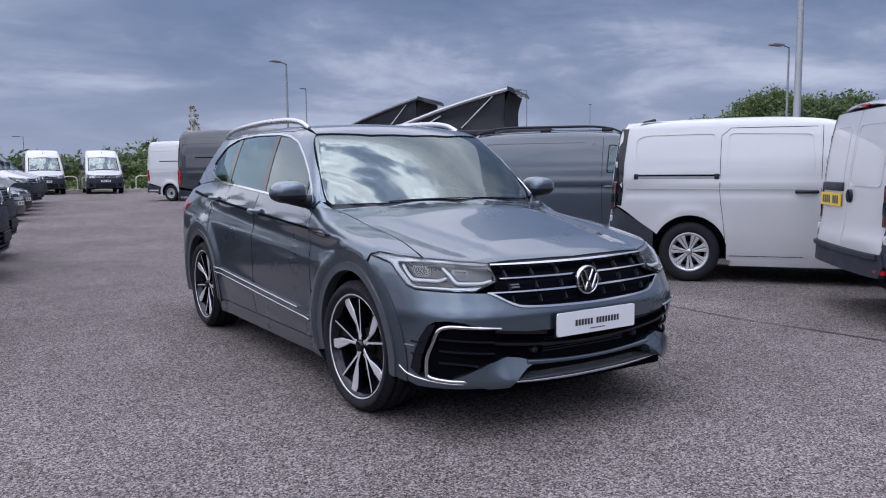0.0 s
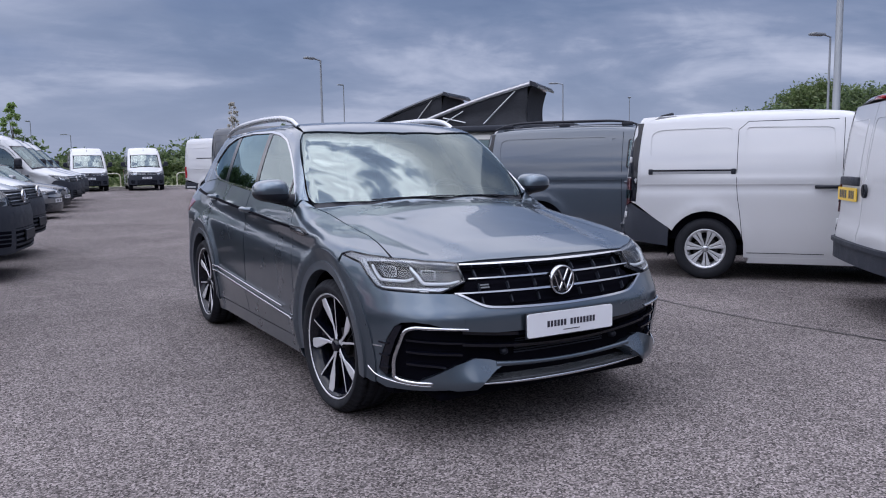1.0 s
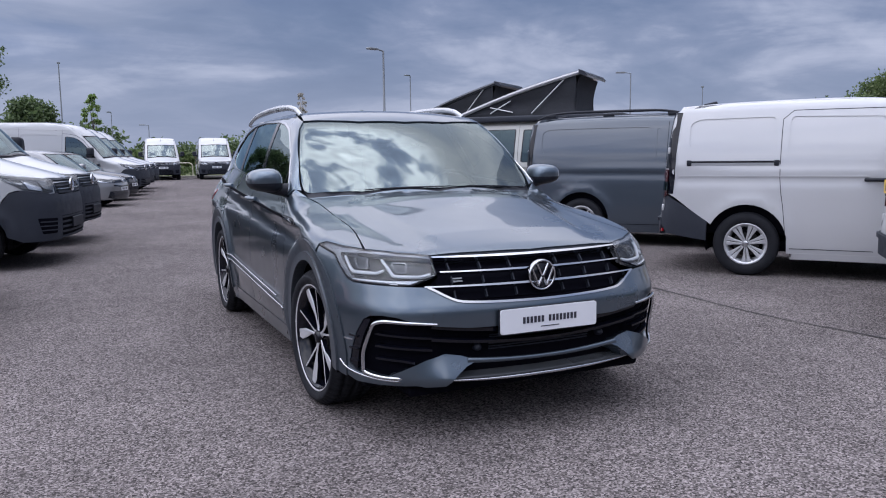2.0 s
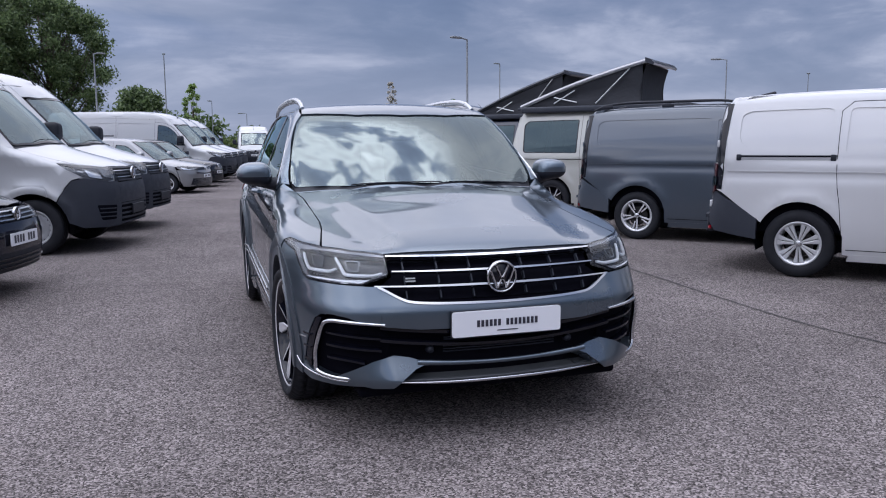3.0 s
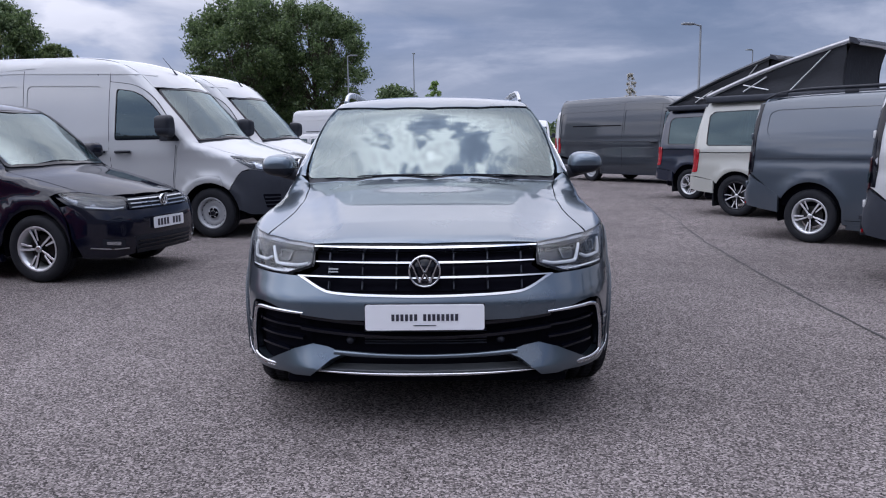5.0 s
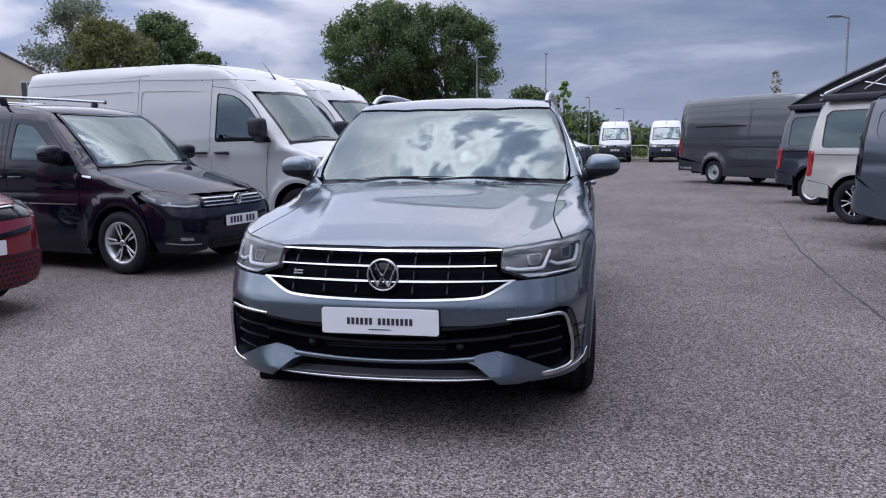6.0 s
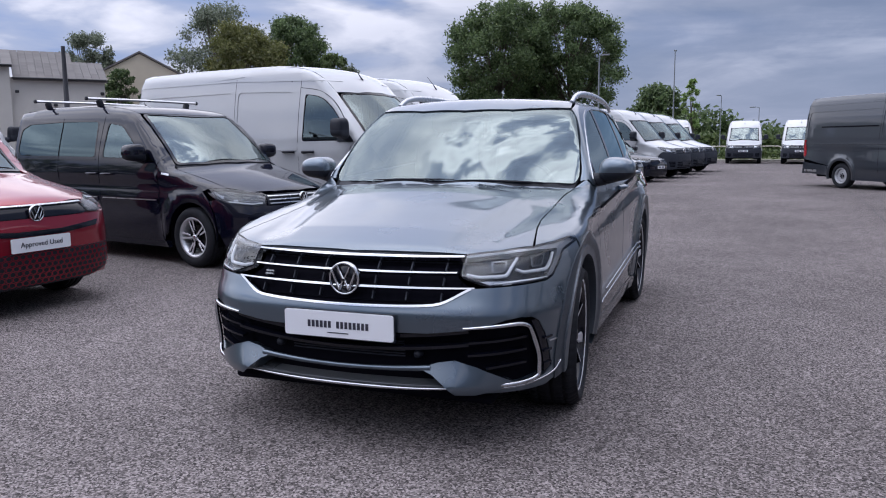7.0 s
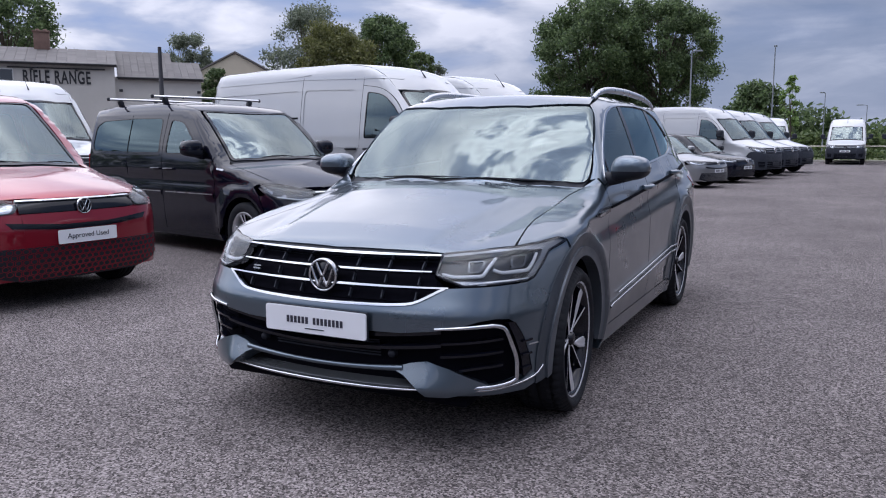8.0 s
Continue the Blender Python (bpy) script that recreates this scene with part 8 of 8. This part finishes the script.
def big_mesh(name, v, f):
    me = bpy.data.meshes.new(name)
    me.vertices.add(len(v))
    me.vertices.foreach_set("co", np.asarray(v, np.float32).ravel())
    me.loops.add(f.size)
    me.loops.foreach_set("vertex_index", f.astype(np.int32).ravel())
    me.polygons.add(len(f))
    me.polygons.foreach_set("loop_start", np.arange(0, f.size, f.shape[1], dtype=np.int32))
    me.update(calc_edges=True)
    return me


def build_tree(label, at, height, spread, seed, leaf=None, leaves=9000, size=0.16, trunk_h=0.25, slim=False, clumps=34, sparse=1.0, puff=1.0, bark=None):
    rng = np.random.default_rng(seed)
    tree = empty("tree", label, "tree")
    base = np.array([at[0], at[1], -0.2])
    verts, faces = [], []

    def limb(line, r):
        v, f = tube_mesh(line, r, 7)
        o = len(verts)
        verts.extend(v)
        faces.extend([tuple(i + o for i in q) for q in f])
    lean = rng.normal(size=2) * 0.03 * height
    spine = np.array([base + np.array([lean[0] * t * t + 0.01 * height * math.sin(5 * t), lean[1] * t * t, height * 0.85 * t]) for t in np.linspace(0, 1, 9)])
    girth = 0.5 if slim else 1.0
    limb(spine, [height * 0.022 * girth, height * 0.016 * girth, height * 0.010 * girth, height * 0.003 * girth])
    centres, radii = [], []
    for i in range(clumps):
        t = trunk_h + (1 - trunk_h) * rng.random() ** 0.8
        prof = math.sin(math.pi * min(1, max(0.04, (t - trunk_h * 0.75) / (1.04 - trunk_h * 0.75)))) ** (0.55 if not slim else 0.8)
        ang = rng.random() * 2 * math.pi
        rr = spread / 2 * prof * (0.35 + (0.55 + 0.25 * (1 - puff)) * rng.random() ** 0.6)
        z = height * (0.03 + 0.93 * t)
        c = base + np.array([rr * math.cos(ang) + lean[0] * t, rr * math.sin(ang) + lean[1] * t, z])
        centres.append(c)
        radii.append(spread * (0.13 + 0.10 * rng.random()) * (0.75 if slim else 1) * puff)
        k = min(8, int(max(0, t - 0.25) * 8))
        o = spine[k]
        mid = (o + c) / 2 + np.array([0, 0, -0.04 * height])
        thin = 0.35 if slim else 1.0 if clumps < 60 else 0.55
        limb(np.array([o, mid, c]), [height * 0.008 * thin, height * 0.005 * thin, height * 0.002 * thin])
    place("trunk", mesh_of("trunk", verts, faces), bark or BARK, tree)
    v, f = leaf_cloud(rng, centres, radii, int(leaves * sparse), size)
    place("crown", big_mesh("crown", v, f), leaf or LEAF, tree)
    return tree


def polar_at(t_eye, deg, dist):
    return t_eye[0] + dist * math.cos(radians(deg)), t_eye[1] + dist * math.sin(radians(deg))


# the tall pair of trees beyond the row of vans
build_tree("tall broad green tree in full summer leaf", (-17.9, 64.5), 13.9, 9.8, 3, LEAF, 52000, 0.13, 0.14, clumps=150, puff=0.50)
build_tree("tall broad green tree in full summer leaf", (-11.9, 67.0), 13.8, 9.6, 5, LEAF, 52000, 0.13, 0.14, clumps=150, puff=0.50)
build_tree("low dark green tree behind the vans", (-7.2, 104.0), 8.4, 7.0, 8, LEAF, 9000, 0.26, 0.2, puff=0.85)
build_tree("slender young tree with light leaves", (-1.0, 57.5), 6.1, 1.5, 9, LEAF_YOUNG, 1300, 0.11, 0.3, True, 24, puff=0.9)
build_tree("bare-topped slender poplar with pale leaves", (15.0, 61.0), 7.0, 1.3, 10, LEAF_PALE, 5000, 0.06, 0.08, True, 90, puff=0.62, bark=PALE_BARK)
# trees behind the old public house
for x, y, h, w, sd, lf, n, sz in ((-48.8, 32.9, 12.8, 8.4, 26, LEAF, 16000, 0.17), (-40.2, 40.0, 9.3, 3.8, 25, LEAF_GREY, 9000, 0.12), (-36.2, 38.4, 6.5, 2.4, 27, LEAF, 6000, 0.12), (-37.3, 50.4, 12.5, 7.6, 21, LEAF_GREY, 15000, 0.14), (-31.6, 47.1, 10.2, 6.2, 22, LEAF_YELLOW, 20000, 0.14), (-34.4, 57.2, 12.5, 6.6, 23, LEAF, 20000, 0.16), (-26.9, 50.0, 8.5, 2.6, 24, LEAF_LIGHT, 6000, 0.13), (-26.2, 52.6, 7.8, 2.2, 28, LEAF_GREY, 1500, 0.12)):
    build_tree("garden tree in full summer leaf", (x, y), h, w * 1.08, sd, lf, int(n * 1.5), sz * 0.8, 0.18, clumps=80, puff=0.58)
# trees to the east, behind the white vans
for i in range(9):
    x, y = polar_at((-2.7, -2.8), 37.4 - 3.2 * i, 62 + 5 * math.sin(i * 2.1))
    build_tree("bushy green tree on the yard's edge", (x, y), 6.1 + 1.0 * math.sin(i * 1.7) + (0 if i else -1.4), 7.5, 40 + i, LEAF_LIGHT if i % 3 == 1 else LEAF, 26000, 0.13, 0.12, clumps=70, puff=0.66)


def build_hedge(label, path, height, depth, seed, leaf, count, size=0.2):
    """A belt of bushes too thick to count."""
    rng = np.random.default_rng(seed)
    path = np.asarray(path, float)
    seg = np.cumsum([0] + [np.linalg.norm(b - a) for a, b in zip(path, path[1:])])
    centres, radii = [], []
    for s in np.arange(0, seg[-1], depth * 0.45):
        c = np.array([np.interp(s, seg, path[:, 0]), np.interp(s, seg, path[:, 1])])
        h = height * (0.65 + 0.45 * noise.noise((s * 0.09, seed, 0)) + 0.25 * rng.random())
        for z in np.arange(0.4, max(h, 0.6), depth * 0.4):
            centres.append((c[0] + rng.normal() * depth * 0.2, c[1] + rng.normal() * depth * 0.2, z))
            radii.append(depth * (0.32 + 0.22 * rng.random()))
    v, f = leaf_cloud(rng, centres, radii, count, size, 0.5, 0.8)
    ob = place("hedge", big_mesh("hedge", v, f), leaf)
    return tagged(ob, label, "hedge", kind="stuff")


build_hedge("belt of green trees and bushes beyond the yard", [(-30, 92), (-8, 92), (10, 92), (30, 88), (52, 80), (80, 62)], 4.6, 4.0, 61, LEAF, 42000, 0.34)
build_hedge("lighter bushes in front of the tree belt", [(-14, 80), (6, 80), (24, 76), (44, 70)], 2.3, 2.4, 62, LEAF_LIGHT, 16000, 0.26)
build_hedge("low scrub along the yard's edge", [(-20, 57), (0, 57), (16, 56), (30, 54)], 0.9, 1.2, 63, LEAF_LIGHT, 7000, 0.14)

# unseen tree belt behind the camera, added for the car bodies to reflect
build_hedge("unseen belt of trees to the south, added for reflections", [(-60, 20), (-58, -10), (-45, -45), (-10, -58), (30, -52), (56, -25), (62, 5)], 8.5, 6.0, 64, LEAF, 16000, 0.6)

# made-up wall out of view, a dull surface for the paint to mirror
south = part("wall_south", rbox_bm((70, 0.4, 7.5), (2, -24, 3.7), r=0), principled("plain_grey_cladding", (0.16, 0.165, 0.17), rough=0.6, vary=0.1, vscale=0.5), None, "", False)
tagged(south, "unseen plain grey wall to the south, added for reflections", "wall", kind="structure")

# ---- kerb, hoop rails, lamp posts ----
CONCRETE = principled("pale_concrete", (0.34, 0.32, 0.29), rough=0.9, vary=0.2, vscale=2, grain=0.15, gscale=40, bump=0.3, bscale=80)
GALV = principled("galvanised_steel", (0.22, 0.235, 0.25), rough=0.5, metal=0.5, vary=0.12, vscale=3)
RAIL_PAINT = principled("cream_rail_paint", (0.55, 0.52, 0.42), rough=0.5, vary=0.1, vscale=3)
POST_BLACK = principled("black_post_paint", (0.02, 0.02, 0.025), rough=0.5, vary=0.2, vscale=3)
kerb = part("kerb", rbox_bm((60, 0.25, 0.24), (0, 51.6, 0.0), 0.02, 2), CONCRETE, None)
tagged(kerb, "pale concrete kerb on the yard's edge", "kerb", kind="structure")


def build_hoop(at):
    hoop = empty("hoop_rail", "cream painted tubular hoop rail by the kerb", "rail", "hoop rails")
    w, h, r = 1.9, 0.85, 0.25
    pts = [(-w / 2, 0, -0.1), (-w / 2, 0, h - r)] + [(-w / 2 + r - r * math.cos(a), 0, h - r + r * math.sin(a)) for a in np.linspace(0.2, math.pi / 2, 5)]
    pts = pts + [(-x, y, z) for x, y, z in pts[::-1]]
    tube("hoop", pts, 0.04, RAIL_PAINT, hoop, "", 8)
    for x in (-w / 2, w / 2):
        v, f = lathe([(0.0, 0.02), (0.09, 0.02), (0.09, 0.0)], 12, "z")
        place("base_plate", mesh_of("base_plate", v, f), RAIL_PAINT, hoop).matrix_basis = Matrix.Translation((x, 0, 0.0))
    hoop.matrix_basis = Matrix.Translation((at[0], at[1], 0.12))
    return hoop


hoop = build_hoop((3.9, 52.2))
for x in (-12.0, -9.4, -6.8, -4.2, -1.6, 1.2, 6.6, 9.4, 12.2, 15.0):
    copy_thing(hoop, Matrix.Translation((x, 52.2, 0.12)))


def build_lamp_post(at, height, arm=1.0, angle=180, mat=None, head=True, r=0.07):
    post = empty("lamp_post", "slim grey metal lamp post with a flat lantern", "lamp post", "yard lamp posts")
    mat = mat or GALV
    x, y = at
    tube("column", [(0, 0, -0.2), (0, 0, 1.2), (0, 0, 1.25), (0, 0, height)], [r * 1.4, r * 1.4, r, r * 0.6], mat, post, "", 10)
    v, f = lathe([(0.0, 0.03), (r * 3, 0.03), (r * 3, 0.0)], 12, "z")
    place("base_plate", mesh_of("base_plate", v, f), mat, post)
    if arm:
        tube("bracket", [(0, 0, height - 0.02), (arm * 0.5, 0, height + 0.03), (arm, 0, height + 0.04)], r * 0.5, mat, post, "", 8)
    if head:
        part("lantern", rbox_bm((0.55, 0.26, 0.09), (arm + 0.12, 0, height + 0.04), 0.03, 2), mat, post)
    post.matrix_basis = pose(x, y, 0, 0, 0, angle)
    return post


build_lamp_post((11.2, 31.9), 6.2, 0.55, 200)
build_lamp_post((24.5, 60.7), 8.2, 0.25, 200)
build_lamp_post((-3.3, 72.2), 9.5, 0.2, 90)
build_lamp_post((-7.0, 52.0), 7.2, 0.3, 10)
for deg, dist, h in ((87.5, 80, 5.6), (85.2, 84, 4.6), (73.6, 90, 5.2), (50.85, 49.3, 6.1), (46.3, 74, 7.0), (33.3, 30, 5.4), (27.4, 48, 5.9), (101.5, 70, 4.6), (125.0, 60, 7.6), (113.0, 72, 7.0)):
    x, y = polar_at((-2.7, -2.8), deg, dist)
    build_lamp_post((x, y), h, 0.5, deg + 100 + (dist % 7) * 20, POST_BLACK if dist == 48 else GALV, True, 0.05)
x, y = polar_at((-2.7, -2.8), 32.7, 24)
build_lamp_post((x, y), 9.5, 0.6, 20, GALV, True, 0.11)

# ---- buildings to the west ----
RENDER_WALL = principled("grey_render", (0.50, 0.48, 0.44), rough=0.9, vary=0.14, vscale=0.7, grain=0.08, gscale=30, bump=0.3, bscale=60)
BEIGE_WALL = principled("beige_render", (0.55, 0.485, 0.375), rough=0.9, vary=0.1, vscale=0.8, grain=0.06, gscale=30, bump=0.3, bscale=60)
SLATE = principled("grey_slate", (0.105, 0.096, 0.092), rough=0.7, vary=0.25, vscale=2, grain=0.12, gscale=12, random_value=0.35)
BRICK = principled("sooty_brick", (0.16, 0.10, 0.08), rough=0.9, vary=0.3, vscale=4, bump=0.5, bscale=30)
SIGN_BLACK = principled("black_sign_paint", (0.02, 0.02, 0.022), rough=0.6)
WINDOW_FRAME = principled("white_window_frame", (0.62, 0.62, 0.60), rough=0.5)
WINDOW_GLASS = principled("dark_window_glass", (0.03, 0.035, 0.04), rough=0.08, coat=1.0)


def slate_roof(parent, x0, x1, y0, z0, y1, z1, rows, cols):
    """Slates laid in courses up one slope, each a thin tile of its own."""
    roof = part("roof", prism([(y0, z0 - 0.06), (y1, z1 - 0.06), (y1, z1 - 0.16), (y0, z0 - 0.16)], x1 - x0, ((x0 + x1) / 2, 0, 0), "x"), SLATE, parent, "", False)
    ly, lz = (y1 - y0) / rows, (z1 - z0) / rows
    cw = (x1 - x0) / cols
    tilt = math.degrees(math.atan2(lz, ly))
    ln = math.hypot(ly, lz)
    me = bpy.data.meshes.new("slate")
    bm = rbox_bm((cw * 0.97, ln * 1.15, 0.03), r=0)
    bm.to_mesh(me)
    bm.free()
    for r in range(rows):
        for c in range(cols):
            ob = place("slate", me, SLATE, roof)
            ob.matrix_basis = Matrix.Translation((x0 + cw * (c + 0.5), y0 + ly * (r + 0.5), z0 + lz * (r + 0.5) - 0.01)) @ pose(0, 0, 0, tilt + 2)
    return roof


def build_window(parent, x, z, w, h, y=-0.02):
    fr = part("window", prism([(x - w / 2, z - h / 2), (x + w / 2, z - h / 2), (x + w / 2, z + h / 2), (x - w / 2, z + h / 2)], 0.08, (0, y, 0)), WINDOW_FRAME, parent, "", False)
    for dx in (-0.25, 0.25):
        part("pane", rbox_bm((w * 0.42, 0.03, h * 0.86), (x + dx * w, y - 0.04, z), r=0), WINDOW_GLASS, fr, "", False)
    part("sill", rbox_bm((w * 1.2, 0.18, 0.08), (x, y - 0.06, z - h / 2 - 0.05), r=0.01), CONCRETE, fr)
    return fr


def build_range_house():
    """The long rendered building with painted letters; its front looks along its own -y."""
    h = empty("old_inn", "long grey rendered building with slate roof and painted black letters", "building")
    # left block, higher; right block, lower
    part("wall", rbox_bm((13.5, 6.5, 6.0), (-6.75, 3.25, 2.8), r=0), RENDER_WALL, h, "", False)
    part("wall", rbox_bm((4.85, 6.0, 5.3), (2.43, 3.2, 2.45), r=0), RENDER_WALL, h, "", False)
    slate_roof(h, -13.6, 0.15, -0.3, 5.75, 3.25, 6.88, 8, 26)
    slate_roof(h, 0.15, 3.35, -0.05, 5.08, 3.2, 6.86, 9, 8)
    slate_roof(h, 3.35, 5.0, -0.05, 5.08, 2.3, 6.22, 6, 4)
    part("gutter", rbox_bm((13.7, 0.12, 0.10), (-6.75, -0.33, 5.70), r=0.03), SIGN_BLACK, h)
    part("gutter", rbox_bm((4.85, 0.12, 0.10), (2.5, -0.08, 5.04), r=0.03), SIGN_BLACK, h)
    ch = part("chimney", rbox_bm((0.85, 0.7, 1.3), (-3.85, 3.2, 7.15), r=0.03), BRICK, h)
    part("chimney_cap", rbox_bm((0.95, 0.8, 0.10), (-3.85, 3.2, 7.82), r=0.02), BRICK, ch)
    for x in (-4.05, -3.65):
        v, f = lathe([(0.10, 0.0), (0.12, 0.03), (0.10, 0.12), (0.07, 0.12)], 12, "z")
        place("chimney_pot", mesh_of("chimney_pot", v, f), BRICK, ch).matrix_basis = Matrix.Translation((x, 3.2, 7.86))
    build_window(h, -5.95, 4.95, 1.5, 0.85)
    build_window(h, -10.5, 4.7, 1.5, 1.2)
    for x0, w in ((-3.0, 5.0),):
        rail = part("sign_rail", rbox_bm((w, 0.08, 0.07), (x0, -0.08, 5.45), r=0.01), SIGN_BLACK, h)
        for dx in (-1.3, 1.0):
            part("sign_lamp", rbox_bm((0.14, 0.2, 0.12), (x0 + dx, -0.16, 5.38), r=0.02), SIGN_BLACK, rail)
    # painted words
    me = text_mesh("RIFLE RANGE", 1.0, 0.02, 1.14, 0.022)
    ob = place("sign_letters", me, SIGN_BLACK, h, "painted black capital letters")
    ob.matrix_basis = pose(-3.03, -0.03, 4.62, 90) @ Matrix.Diagonal((0.53, 1.0, 1, 1))
    for x, z in ((0.3, 4.3), (2.2, 3.6), (4.7, 4.3)):
        part("wall_lamp", rbox_bm((0.2, 0.15, 0.16), (x, -0.02 if x < 0.5 else 0.12, z), r=0.03), SIGN_BLACK, h)
    return h


inn = build_range_house()
inn.matrix_basis = pose(-35.9, 29.9, 0, 0, 0, 50.5)


def build_gable_house():
    h = empty("house", "beige rendered house with a plain gable", "building")
    part("wall", prism([(-2.9, 0), (2.9, 0), (2.9, 5.95), (0, 7.5), (-2.9, 5.95)], 9.0, (0, 4.5, 0)), BEIGE_WALL, h, "", False)
    for s in (-1, 1):
        part("roof", prism([(0, 7.54), (s * 3.1, 5.88), (s * 3.1, 6.0), (0, 7.66)], 9.3, (0, 4.5, 0)), SLATE, h, "", False)
    build_window(h, 1.9, 4.9, 0.75, 1.3)
    return h


gable = build_gable_house()
gable.matrix_basis = pose(-36.5, 40.9, 0, 0, 0, 42)
x, y = polar_at((1.97, -2.66), 136.4, 34)
build_lamp_post((x, y), 5.1, 0, 0, POST_BLACK, False, 0.12)

# ---- marks on the asphalt ----
SEAM = principled("tar_seam", (0.018, 0.017, 0.018), rough=0.7, vary=0.3, vscale=9)


def ground_seam(path, width, seed):
    rng = np.random.default_rng(seed)
    line = curve_through(path, 160)
    t = np.gradient(line, axis=0)
    n = np.stack([-t[:, 1], t[:, 0]], 1)
    n /= np.linalg.norm(n, axis=1, keepdims=True)
    j = np.convolve(rng.normal(size=len(line)), np.ones(5) / 5, "same")[:, None] * 0.02
    w = width * (0.6 + 0.8 * rng.random(len(line)))[:, None] / 2
    a, b = line + n * (j + w), line + n * (j - w)
    v = [(*p, 0.004) for p in a] + [(*p, 0.004) for p in b]
    k = len(line)
    f = [(i, i + 1, k + i + 1, k + i) for i in range(k - 1)]
    ob = place("asphalt_seam", mesh_of("asphalt_seam", v, f, False), SEAM)
    return tagged(ob, "dark tarred joint in the asphalt", "asphalt joint", kind="structure")


ground_seam([(3.15, -1.5), (3.09, 0.17), (2.95, 1.4), (3.1, 4.0), (3.5, 7.5), (3.9, 10.3), (4.3, 15.0), (4.6, 20.0)], 0.022, 5)
